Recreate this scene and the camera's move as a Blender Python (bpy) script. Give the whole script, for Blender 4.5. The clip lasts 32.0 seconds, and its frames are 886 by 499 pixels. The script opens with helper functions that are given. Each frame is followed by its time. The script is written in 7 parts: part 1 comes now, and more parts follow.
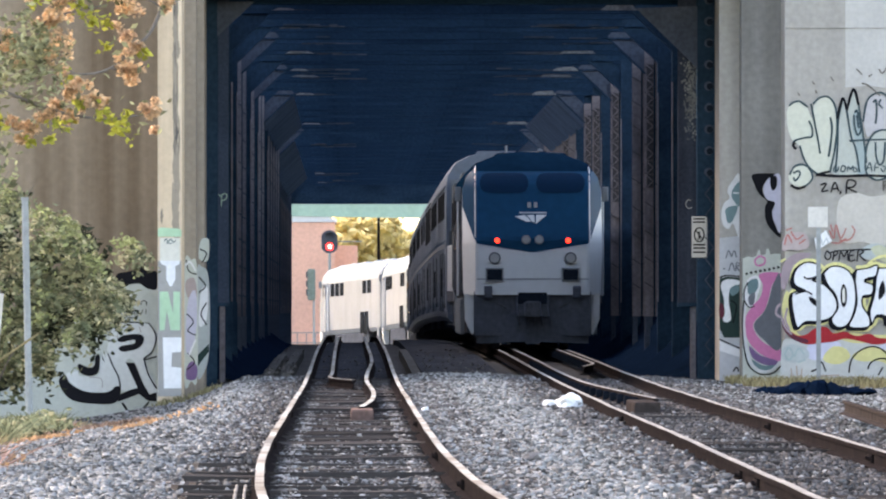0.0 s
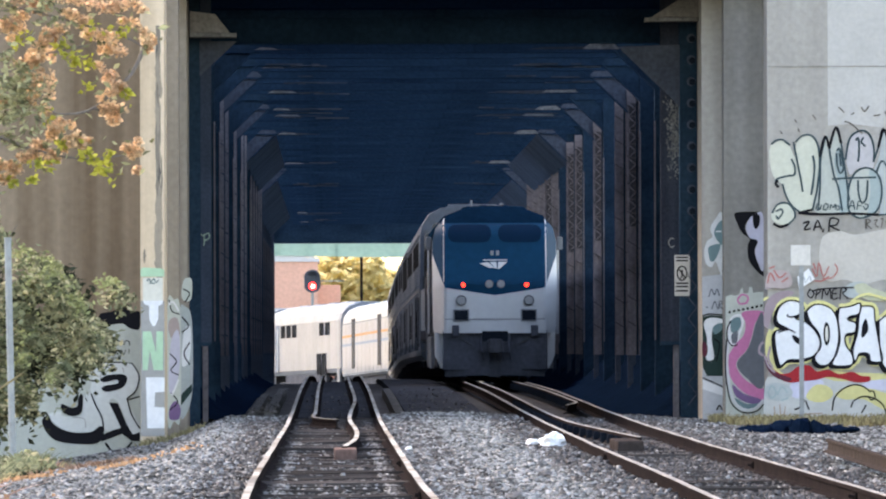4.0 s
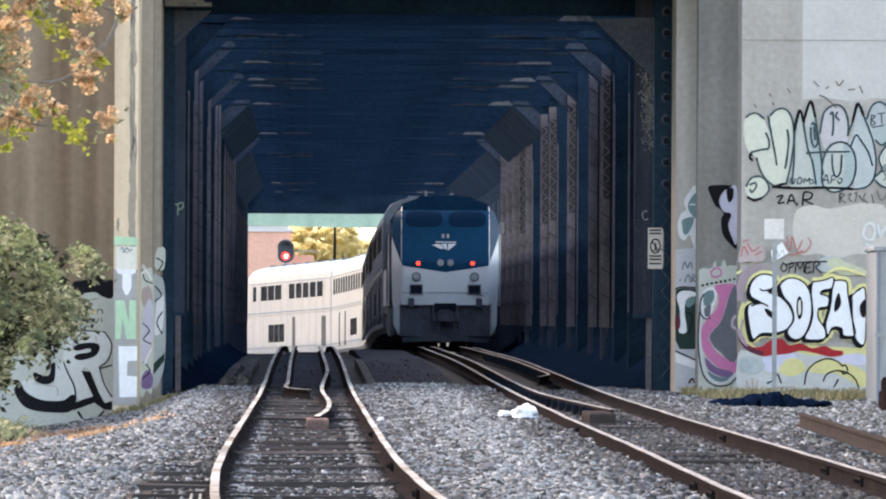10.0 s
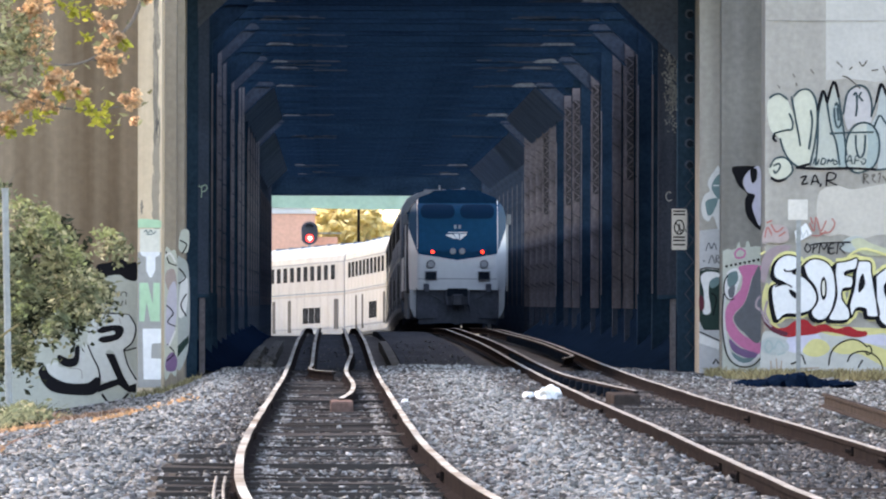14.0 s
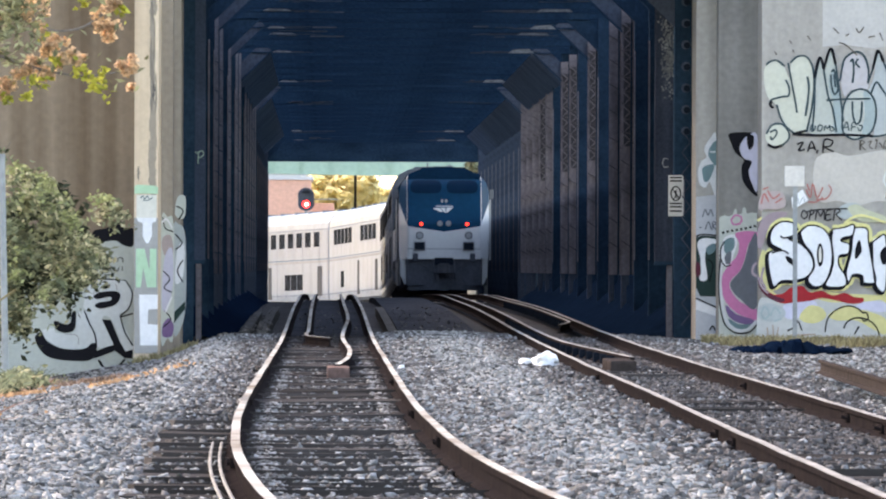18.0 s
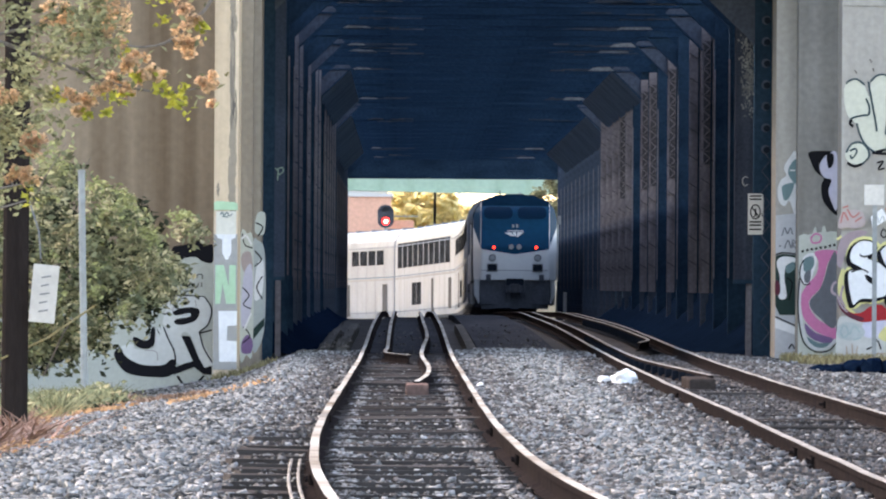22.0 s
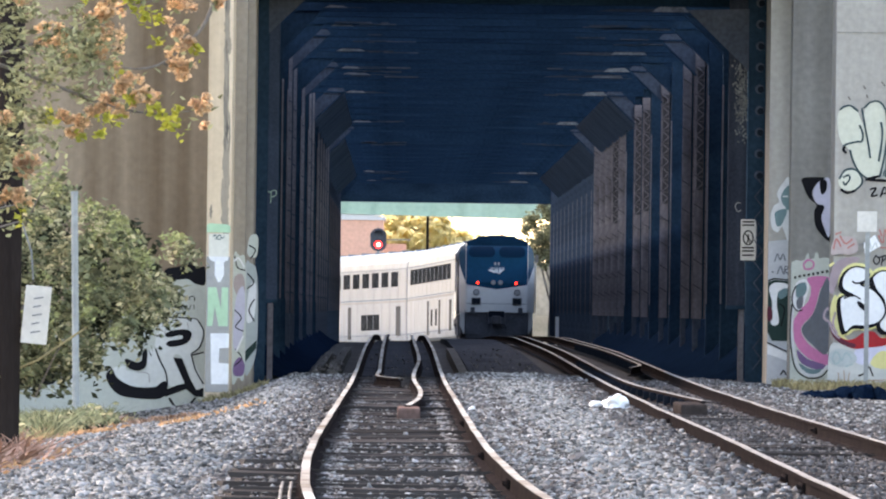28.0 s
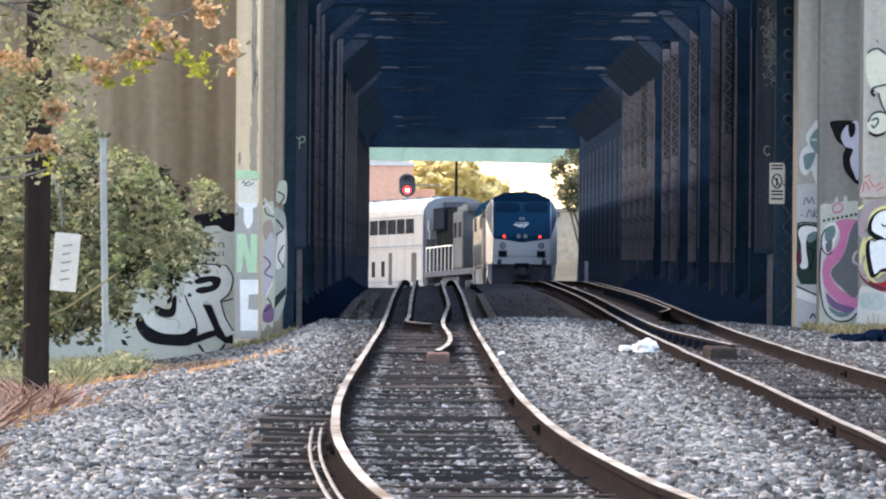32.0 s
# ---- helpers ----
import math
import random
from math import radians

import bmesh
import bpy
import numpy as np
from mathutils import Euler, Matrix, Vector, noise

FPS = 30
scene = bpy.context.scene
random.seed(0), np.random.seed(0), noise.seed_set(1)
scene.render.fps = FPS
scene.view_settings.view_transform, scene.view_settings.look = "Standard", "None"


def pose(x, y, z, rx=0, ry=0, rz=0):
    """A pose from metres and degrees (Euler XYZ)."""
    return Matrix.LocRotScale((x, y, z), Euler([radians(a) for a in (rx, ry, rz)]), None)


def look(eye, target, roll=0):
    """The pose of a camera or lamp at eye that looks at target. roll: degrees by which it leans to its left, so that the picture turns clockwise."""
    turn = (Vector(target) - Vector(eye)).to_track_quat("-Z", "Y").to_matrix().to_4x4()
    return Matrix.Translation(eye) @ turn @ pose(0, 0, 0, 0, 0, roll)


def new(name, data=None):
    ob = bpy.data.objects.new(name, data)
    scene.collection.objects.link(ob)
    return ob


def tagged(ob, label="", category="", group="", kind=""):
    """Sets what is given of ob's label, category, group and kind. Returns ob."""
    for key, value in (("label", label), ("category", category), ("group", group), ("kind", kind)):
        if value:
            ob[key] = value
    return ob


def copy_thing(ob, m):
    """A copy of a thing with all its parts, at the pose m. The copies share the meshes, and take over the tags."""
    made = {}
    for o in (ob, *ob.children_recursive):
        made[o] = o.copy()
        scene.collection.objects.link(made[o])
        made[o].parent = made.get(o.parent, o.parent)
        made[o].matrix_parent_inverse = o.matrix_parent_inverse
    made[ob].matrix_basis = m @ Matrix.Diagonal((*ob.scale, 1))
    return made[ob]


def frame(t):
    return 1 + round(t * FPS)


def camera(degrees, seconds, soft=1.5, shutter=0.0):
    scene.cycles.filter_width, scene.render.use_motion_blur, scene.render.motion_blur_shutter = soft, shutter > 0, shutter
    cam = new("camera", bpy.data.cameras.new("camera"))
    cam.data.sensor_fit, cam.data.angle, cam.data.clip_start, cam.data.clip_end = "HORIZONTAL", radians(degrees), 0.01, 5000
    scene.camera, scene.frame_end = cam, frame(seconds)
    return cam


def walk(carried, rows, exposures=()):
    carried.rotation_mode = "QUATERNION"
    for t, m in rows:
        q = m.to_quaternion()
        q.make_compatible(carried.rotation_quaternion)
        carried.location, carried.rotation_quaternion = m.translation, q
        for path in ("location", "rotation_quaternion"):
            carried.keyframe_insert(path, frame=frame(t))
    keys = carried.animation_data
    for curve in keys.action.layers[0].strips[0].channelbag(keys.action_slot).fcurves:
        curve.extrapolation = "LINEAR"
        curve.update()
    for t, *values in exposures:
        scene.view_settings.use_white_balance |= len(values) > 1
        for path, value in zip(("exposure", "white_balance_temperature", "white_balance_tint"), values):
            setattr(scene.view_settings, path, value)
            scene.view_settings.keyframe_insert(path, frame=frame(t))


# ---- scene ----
cam = camera(4.49, 32.0, soft=2.1)
EYE = 1.18
# seconds, yaw, pitch, roll: the camera stands still and swings a little
ROWS = [
    (0.0, -0.4641, 0.3108, 0.0), (0.5, -0.4669, 0.361, -0.03), (1.0, -0.4398, 0.459, -0.08),
    (1.5, -0.4262, 0.5119, -0.16), (2.0, -0.4445, 0.5695, -0.24), (2.5, -0.5012, 0.588, -0.26),
    (4.5, -0.4875, 0.4339, 0.28), (5.0, -0.4266, 0.3465, 0.34), (5.5, -0.3871, 0.2905, 0.29),
    (6.0, -0.3806, 0.2081, 0.18), (6.5, -0.3506, 0.2358, 0.04), (7.0, -0.3412, 0.305, -0.09),
    (7.5, -0.4485, 0.3702, -0.21), (8.0, -0.5546, 0.4014, -0.27), (8.5, -0.7041, 0.37, -0.28),
    (9.0, -0.7942, 0.3354, -0.27), (9.5, -0.821, 0.3203, -0.27), (10.0, -0.6879, 0.3629, -0.28),
    (10.5, -0.5357, 0.384, -0.31), (11.0, -0.4471, 0.3776, -0.29), (11.5, -0.4279, 0.3433, -0.21),
    (12.0, -0.4289, 0.3375, -0.14), (12.5, -0.4504, 0.3478, -0.1), (13.0, -0.4528, 0.3507, -0.09),
    (13.5, -0.4636, 0.3239, -0.09), (14.0, -0.5662, 0.2695, -0.13), (14.5, -0.8581, 0.2168, -0.19),
    (16.5, -0.9958, 0.0488, -0.02), (17.0, -0.9004, 0.0312, -0.1), (17.5, -0.7292, 0.0439, -0.16),
    (18.0, -0.5838, 0.098, -0.18), (18.5, -0.4825, 0.1703, -0.24), (19.0, -0.4481, 0.2815, -0.37),
    (19.5, -0.4655, 0.3701, -0.5), (20.0, -0.4791, 0.3987, -0.56), (20.5, -0.4318, 0.3585, -0.52),
    (21.0, -0.331, 0.2981, -0.45), (21.5, -0.2446, 0.2513, -0.39), (22.0, -0.1817, 0.184, -0.39),
    (22.5, -0.1475, 0.127, -0.45), (23.0, -0.161, 0.0971, -0.52), (23.5, -0.1738, 0.1248, -0.55),
    (24.0, -0.2029, 0.1828, -0.61), (24.5, -0.2324, 0.2155, -0.72), (26.5, -0.3264, 0.1275, -0.73),
    (27.0, -0.267, 0.2927, -0.76), (27.5, -0.2412, 0.3478, -0.78), (28.0, -0.2209, 0.305, -0.77),
    (28.5, -0.2139, 0.2567, -0.7), (29.0, -0.1707, 0.2281, -0.67), (29.5, -0.1003, 0.1726, -0.66),
    (30.0, -0.0403, 0.1119, -0.65), (30.5, -0.0092, 0.0789, -0.63), (31.0, -0.0093, 0.0639, -0.57),
    (31.5, -0.0304, 0.057, -0.51), (32.0, -0.0731, 0.026, -0.46),
]
walk(cam, [(t, pose(0, 0, EYE, 90 + pitch, roll, yaw)) for t, yaw, pitch, roll in ROWS],
     exposures=[(0.0, 2.6, 8150, 18), (32.0, 2.6, 8150, 18)])

# ---------------------------------------------------------------- light
SUN_EL, SUN_AZ = 35.0, 318.0          # degrees; azimuth clockwise from +y: the sun stands ahead to the left, behind thin cloud
world = bpy.data.worlds.new("world")
scene.world = world
world.use_nodes = True
wn = world.node_tree.nodes
sky = wn.new("ShaderNodeTexSky")
sky.sky_type, sky.sun_disc = "NISHITA", False
sky.sun_elevation, sky.sun_rotation = radians(SUN_EL), radians(SUN_AZ)
sky.air_density, sky.dust_density = 1.0, 1.0
wn["Background"].inputs["Strength"].default_value = 0.15
world.node_tree.links.new(sky.outputs[0], wn["Background"].inputs["Color"])
sun = new("sun", bpy.data.lights.new("sun", "SUN"))
sun.data.energy, sun.data.angle, sun.data.color = 0.65, radians(25), (1.0, 0.97, 0.93)
_d = Vector((math.sin(radians(SUN_AZ)) * math.cos(radians(SUN_EL)), math.cos(radians(SUN_AZ)) * math.cos(radians(SUN_EL)), math.sin(radians(SUN_EL))))
sun.matrix_world = look((0, 0, 60), Vector((0, 0, 60)) - _d)


# ---------------------------------------------------------------- materials
def mat(name, color, rough=0.8, metal=0.0, vary=0.25, scale=1.5, fine=18.0, bump=0.3, dist=0.01, stretch=(1, 1, 1), tint=None, island=0.0, rand=0.0, spec=0.0, streak=None, leaf=0.0):
    """A surface with variation at two sizes, optional streaks, and fine relief."""
    m = bpy.data.materials.new(name)
    m.use_nodes = True
    nt = m.node_tree
    b = nt.nodes["Principled BSDF"]
    b.inputs["Roughness"].default_value, b.inputs["Metallic"].default_value = rough, metal
    b.inputs["Specular IOR Level"].default_value = spec
    L = nt.links.new
    tc = nt.nodes.new("ShaderNodeTexCoord")
    mp = nt.nodes.new("ShaderNodeMapping")
    mp.inputs["Scale"].default_value = stretch
    L(tc.outputs["Object"], mp.inputs["Vector"])

    def nz(s, detail=4.0):
        n = nt.nodes.new("ShaderNodeTexNoise")
        n.inputs["Scale"].default_value, n.inputs["Detail"].default_value = s, detail
        L(mp.outputs[0], n.inputs["Vector"])
        return n.outputs["Fac"]

    def mix(kind, fac, a, c):
        n = nt.nodes.new("ShaderNodeMix")
        n.data_type, n.blend_type = "RGBA", kind
        for sock, val in ((n.inputs[0], fac), (n.inputs[6], a), (n.inputs[7], c)):
            if isinstance(val, (int, float)):
                sock.default_value = val
            elif isinstance(val, tuple):
                sock.default_value = (*val, 1)
            else:
                L(val, sock)
        return n.outputs[2]

    def ramp(src, lo, hi):
        n = nt.nodes.new("ShaderNodeMapRange")
        n.inputs["From Min"].default_value, n.inputs["From Max"].default_value = 0.3, 0.7
        n.inputs["To Min"].default_value, n.inputs["To Max"].default_value = lo, hi
        L(src, n.inputs["Value"])
        return n.outputs[0]

    big, small = nz(scale), nz(fine, 6.0)
    second = tint or tuple(c * (1 - vary) for c in color)
    col = mix("MIX", ramp(big, 0.0, 1.0), tuple(color), tuple(second))
    dark = tuple(max(0.0, 1 - vary) for _ in range(3))
    col = mix("MULTIPLY", ramp(small, 0.0, 1.0), col, dark)
    if streak:
        mp2 = nt.nodes.new("ShaderNodeMapping")
        mp2.inputs["Scale"].default_value = streak[1]
        L(tc.outputs["Object"], mp2.inputs["Vector"])
        n = nt.nodes.new("ShaderNodeTexNoise")
        n.inputs["Scale"].default_value, n.inputs["Detail"].default_value = 1.0, 3.0
        L(mp2.outputs[0], n.inputs["Vector"])
        col = mix("MULTIPLY", ramp(n.outputs["Fac"], 0.0, 1.0), col, streak[0])
    if island or rand:
        src = nt.nodes.new("ShaderNodeNewGeometry").outputs["Random Per Island"] if island else nt.nodes.new("ShaderNodeObjectInfo").outputs["Random"]
        n = nt.nodes.new("ShaderNodeMapRange")
        amount = island or rand
        n.inputs["To Min"].default_value, n.inputs["To Max"].default_value = 1 - amount, 1 + amount * 0.8
        L(src, n.inputs["Value"])
        h = nt.nodes.new("ShaderNodeHueSaturation")
        L(n.outputs[0], h.inputs["Value"])
        L(col, h.inputs["Color"])
        col = h.outputs["Color"]
    L(col, b.inputs["Base Color"])
    if bump:
        bn = nt.nodes.new("ShaderNodeBump")
        bn.inputs["Strength"].default_value, bn.inputs["Distance"].default_value = bump, dist
        L(small, bn.inputs["Height"])
        L(bn.outputs[0], b.inputs["Normal"])
    if leaf:
        # thin leaves let light through
        tr = nt.nodes.new("ShaderNodeBsdfTranslucent")
        L(col, tr.inputs["Color"])
        mx = nt.nodes.new("ShaderNodeMixShader")
        mx.inputs[0].default_value = leaf
        L(b.outputs[0], mx.inputs[1])
        L(tr.outputs[0], mx.inputs[2])
        L(mx.outputs[0], nt.nodes["Material Output"].inputs["Surface"])
    return m


def glow(name, color, strength):
    m = bpy.data.materials.new(name)
    m.use_nodes = True
    b = m.node_tree.nodes["Principled BSDF"]
    b.inputs["Base Color"].default_value = (*color, 1)
    b.inputs["Emission Color"].default_value = (*color, 1)
    b.inputs["Emission Strength"].default_value = strength
    return m


M = {}
M["concrete"] = mat("concrete", (0.465, 0.44, 0.40), 0.9, vary=0.18, scale=0.35, fine=9, streak=((0.78, 0.77, 0.76), (2.2, 2.2, 0.12)))
M["concrete_dark"] = mat("concrete_dark", (0.33, 0.32, 0.30), 0.9, vary=0.2, scale=0.5, fine=9, streak=((0.75, 0.74, 0.72), (3.0, 3.0, 0.1)))
M["concrete_brown"] = mat("concrete_brown", (0.365, 0.282, 0.205), 0.9, vary=0.16, scale=0.4, fine=8, streak=((0.50, 0.46, 0.42), (2.2, 2.2, 0.06)))
M["concrete_pale"] = mat("concrete_pale", (0.80, 0.635, 0.46), 0.85, vary=0.12, scale=0.6, fine=9, streak=((0.72, 0.69, 0.66), (3.0, 3.0, 0.15)))
# navy tint of the underpass steels carries its shade and bluish haze
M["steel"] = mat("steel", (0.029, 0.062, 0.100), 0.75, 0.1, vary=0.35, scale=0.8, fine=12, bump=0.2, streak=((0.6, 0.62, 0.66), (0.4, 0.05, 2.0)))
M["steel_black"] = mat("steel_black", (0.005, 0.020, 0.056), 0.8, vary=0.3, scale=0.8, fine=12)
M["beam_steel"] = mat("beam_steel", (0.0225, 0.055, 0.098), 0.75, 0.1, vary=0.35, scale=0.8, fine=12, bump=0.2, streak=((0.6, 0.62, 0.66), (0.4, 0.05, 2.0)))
M["bearing"] = mat("bearing", (0.30, 0.285, 0.27), 0.85, vary=0.35, scale=2.0, fine=14)
M["knee"] = mat("knee", (0.092, 0.106, 0.134), 0.85, vary=0.35, scale=1.0, fine=12, tint=(0.058, 0.071, 0.095))
# pale steel for painted light on beam ends, and for worn paint flakes
M["worn_lit_steel"] = mat("worn_lit_steel", (0.27, 0.265, 0.255), 0.7, vary=0.5, scale=3.0, fine=14)
M["lit_dull"] = mat("lit_dull", (0.075, 0.085, 0.10), 0.8, vary=0.5, scale=2.0, fine=9, stretch=(0.5, 1, 3))
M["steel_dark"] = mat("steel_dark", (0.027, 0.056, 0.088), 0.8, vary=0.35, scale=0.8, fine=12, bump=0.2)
M["steel_brown"] = mat("steel_brown", (0.25, 0.232, 0.25), 0.85, vary=0.35, scale=1.2, fine=15, streak=((0.6, 0.58, 0.6), (4, 4, 0.25)))
M["lacing"] = mat("lacing", (0.085, 0.076, 0.080), 0.85, vary=0.3, scale=1.2, fine=15)
# rust-pink of the columns, with the light on them put into the colour
M["steel_rust_lit"] = mat("steel_rust_lit", (0.29, 0.242, 0.242), 0.85, 0.0, vary=0.3, scale=1.2, fine=15, tint=(0.15, 0.130, 0.135), streak=((0.45, 0.42, 0.43), (4, 4, 0.25)))
# lighter copy of steel for far columns; the light there is painted in
M["steel_far_lit"] = mat("steel_far_lit", (0.080, 0.108, 0.150), 0.75, vary=0.3, scale=0.6, fine=6, bump=0.2, streak=((0.75, 0.76, 0.78), (0.4, 0.05, 2.0)))
# lighter than the other steel to make up for missing light underneath
M["haunch"] = mat("haunch", (0.098, 0.150, 0.225), 0.75, vary=0.3, scale=0.4, fine=5, bump=0.2)
# underpass walls: shade and bluish haze are put into this dark colour
M["wall_shade"] = mat("wall_shade", (0.034, 0.070, 0.102), 0.95, vary=0.3, scale=0.5, fine=6)
M["ballast"] = mat("ballast", (0.100, 0.095, 0.092), 0.95, vary=0.35, scale=0.6, fine=22, bump=0.8, dist=0.03)
M["stone"] = mat("stone", (0.305, 0.30, 0.289), 0.9, vary=0.3, scale=0.5, fine=30, island=0.78, bump=0.3)
M["stone_dirty"] = mat("stone_dirty", (0.150, 0.138, 0.132), 0.95, vary=0.3, scale=0.4, fine=30, island=0.6)
M["rail_rust"] = mat("rail_rust", (0.030, 0.0235, 0.0220), 0.85, 0.0, vary=0.35, scale=2.0, fine=20, tint=(0.018, 0.015, 0.016))
# shine and glints of the rail heads are put into this patchy pale colour
M["rail_head"] = mat("rail_head", (0.58, 0.55, 0.50), 0.4, 0.0, vary=0.35, scale=0.8, fine=5, bump=0.05, tint=(0.22, 0.17, 0.13), stretch=(1, 0.35, 1))
M["rail_dull"] = mat("rail_dull", (0.40, 0.365, 0.33), 0.5, 0.0, vary=0.35, scale=0.6, fine=9, bump=0.1)
M["tie"] = mat("tie", (0.085, 0.075, 0.070), 0.95, vary=0.35, scale=2.0, fine=10, stretch=(0.4, 3, 3), bump=0.6, rand=0.35)
M["timber"] = mat("timber", (0.125, 0.118, 0.110), 0.95, vary=0.35, scale=1.5, fine=9, stretch=(3, 0.4, 3), bump=0.5)
M["plate"] = mat("plate", (0.080, 0.084, 0.094), 0.85, 0.0, vary=0.55, scale=0.9, fine=5, bump=0.8, dist=0.04)
M["near_black"] = mat("near_black", (0.0045, 0.012, 0.027), 0.8, vary=0.35, scale=1.0, fine=4, bump=0.6, dist=0.1)
M["silver"] = mat("silver", (0.220, 0.254, 0.298), 0.42, 0.0, vary=0.16, scale=0.6, fine=6, bump=0.02, spec=0.05, streak=((0.82, 0.81, 0.80), (1.5, 1.5, 0.2)))
M["white"] = mat("white_paint", (0.62, 0.62, 0.61), 0.4, vary=0.06, scale=0.8, fine=6, bump=0.03, spec=0.12)
M["loco_side"] = mat("loco_side", (0.105, 0.112, 0.118), 0.22, 0.0, vary=0.3, scale=0.8, fine=2.5, bump=0.06, dist=0.02, spec=0.35, streak=((0.75, 0.74, 0.72), (1.2, 1.2, 0.2)))
M["blue"] = mat("blue_paint", (0.001, 0.047, 0.102), 0.45, vary=0.15, scale=1.0, fine=6, bump=0.03, spec=0.05)
M["hood_green"] = mat("hood_green", (0.016, 0.020, 0.021), 0.6, vary=0.25, scale=1.0, fine=6, bump=0.03, streak=((0.7, 0.7, 0.7), (1.5, 1.5, 0.2)))
M["cab_white"] = mat("cab_white", (0.125, 0.136, 0.145), 0.5, vary=0.2, scale=1.2, fine=8, bump=0.03, streak=((0.75, 0.74, 0.72), (2.0, 2.0, 0.2)))
M["navy"] = mat("navy_roof", (0.003, 0.019, 0.040), 0.7, vary=0.2, scale=1.0, fine=6, bump=0.03)
M["black"] = mat("black_paint", (0.100, 0.108, 0.128), 0.6, vary=0.3, scale=1.5, fine=9)
M["glass"] = mat("dark_glass", (0.003, 0.020, 0.046), 0.35, vary=0.1, bump=0.0, spec=0.02)
M["window"] = mat("carriage_window", (0.042, 0.046, 0.052), 0.8, vary=0.6, scale=1.6, fine=4, bump=0.0)
M["seam"] = mat("seam", (0.208, 0.240, 0.280), 0.6, vary=0.15, scale=1.0)
M["door_grey"] = mat("door_grey", (0.085, 0.087, 0.09), 0.6, vary=0.15, scale=1.0)
M["pale_orange"] = mat("pale_orange", (0.42, 0.27, 0.17), 0.5, vary=0.15, scale=0.6)
M["pale_blue"] = mat("pale_blue", (0.22, 0.28, 0.36), 0.5, vary=0.15, scale=0.6)
M["rust_pale"] = mat("rust_pale", (0.24, 0.150, 0.125), 0.9, vary=0.35, scale=4, fine=18, tint=(0.13, 0.085, 0.075))
M["bulb"] = glow("bulb", (1.0, 0.62, 0.58), 2.2)
M["step_dark"] = mat("step_dark", (0.018, 0.024, 0.034), 0.7, vary=0.3, scale=3.0)
M["coupler"] = mat("coupler", (0.095, 0.098, 0.11), 0.7, vary=0.3, scale=3.0)
M["grey"] = mat("grey_paint", (0.26, 0.27, 0.28), 0.5, vary=0.15, scale=1.0)
M["red_lamp"] = glow("red_lamp", (1.0, 0.035, 0.02), 0.9)
M["signal_red"] = glow("signal_red", (1.0, 0.03, 0.03), 1.6)
M["lens"] = mat("lens", (0.30, 0.31, 0.32), 0.25, 0.0, vary=0.05, bump=0.0, spec=0.3)
M["green_girder"] = mat("green_girder", (0.39, 0.53, 0.43), 0.6, vary=0.12, scale=0.5, fine=4)
# brick raised well above its own colour to carry haze and glare
M["brick_red"] = mat("brick_red", (0.84, 0.47, 0.35), 0.9, vary=0.15, scale=0.4, fine=5)
M["case_green"] = mat("case_green", (0.22, 0.26, 0.22), 0.6, vary=0.2, scale=1.5, fine=6)
M["tan_wall"] = mat("tan_wall", (0.66, 0.55, 0.42), 0.9, vary=0.3, scale=0.5, fine=3)
M["tan_block"] = mat("tan_block", (0.68, 0.56, 0.42), 0.9, vary=0.15, scale=1.0, fine=6, rand=0.15)
M["wood_pole"] = mat("wood_pole", (0.035, 0.028, 0.026), 0.9, vary=0.3, scale=2, fine=14, stretch=(6, 6, 0.5), bump=0.5)
M["galv"] = mat("galvanised", (0.36, 0.38, 0.375), 0.7, 0.0, vary=0.2, scale=2, fine=12)
M["sign_white"] = mat("sign_white", (0.66, 0.63, 0.58), 0.6, vary=0.12, scale=3, fine=15)
M["plastic_white"] = mat("plastic_white", (0.70, 0.70, 0.69), 0.5, vary=0.06, scale=6, fine=20, spec=0.3)
M["corrugated"] = mat("corrugated", (0.34, 0.355, 0.365), 0.6, 0.0, vary=0.18, scale=0.8, fine=8, streak=((0.8, 0.78, 0.75), (4, 4, 0.3)), spec=0.3)
M["spur_rust"] = mat("spur_rust", (0.062, 0.050, 0.046), 0.9, vary=0.35, scale=2.0, fine=14)
M["plate_worn"] = mat("plate_worn", (0.060, 0.072, 0.096), 0.8, vary=0.35, scale=1.2, fine=22, tint=(0.042, 0.050, 0.070), streak=((0.7, 0.68, 0.7), (6, 6, 0.3)))
M["plate_blue"] = mat("plate_blue", (0.050, 0.068, 0.10), 0.8, vary=0.25, scale=1.2, fine=22)
M["rust"] = mat("rust", (0.036, 0.024, 0.022), 0.9, 0.0, vary=0.4, scale=3, fine=18, tint=(0.028, 0.020, 0.020), streak=((0.5, 0.45, 0.45), (9, 9, 1.0)))
M["leaf_green"] = mat("leaf_green", (0.168, 0.192, 0.112), 0.6, vary=0.2, scale=2, fine=9, island=0.65, tint=(0.25, 0.25, 0.15), bump=0, leaf=0.5)
# shade between the leaves is put into this dark colour
M["leaf_shade"] = mat("leaf_shade", (0.052, 0.060, 0.038), 0.7, vary=0.2, scale=2, fine=9, island=0.5, bump=0, leaf=0.35)
# highlights on the outer leaves are put into this pale colour
M["leaf_lit"] = mat("leaf_lit", (0.33, 0.36, 0.17), 0.6, vary=0.2, scale=2, fine=9, island=0.5, bump=0, leaf=0.5)
M["leaf_olive"] = mat("leaf_olive", (0.36, 0.38, 0.235), 0.6, vary=0.2, scale=2, fine=9, island=0.65, tint=(0.27, 0.26, 0.14), bump=0, leaf=0.5)
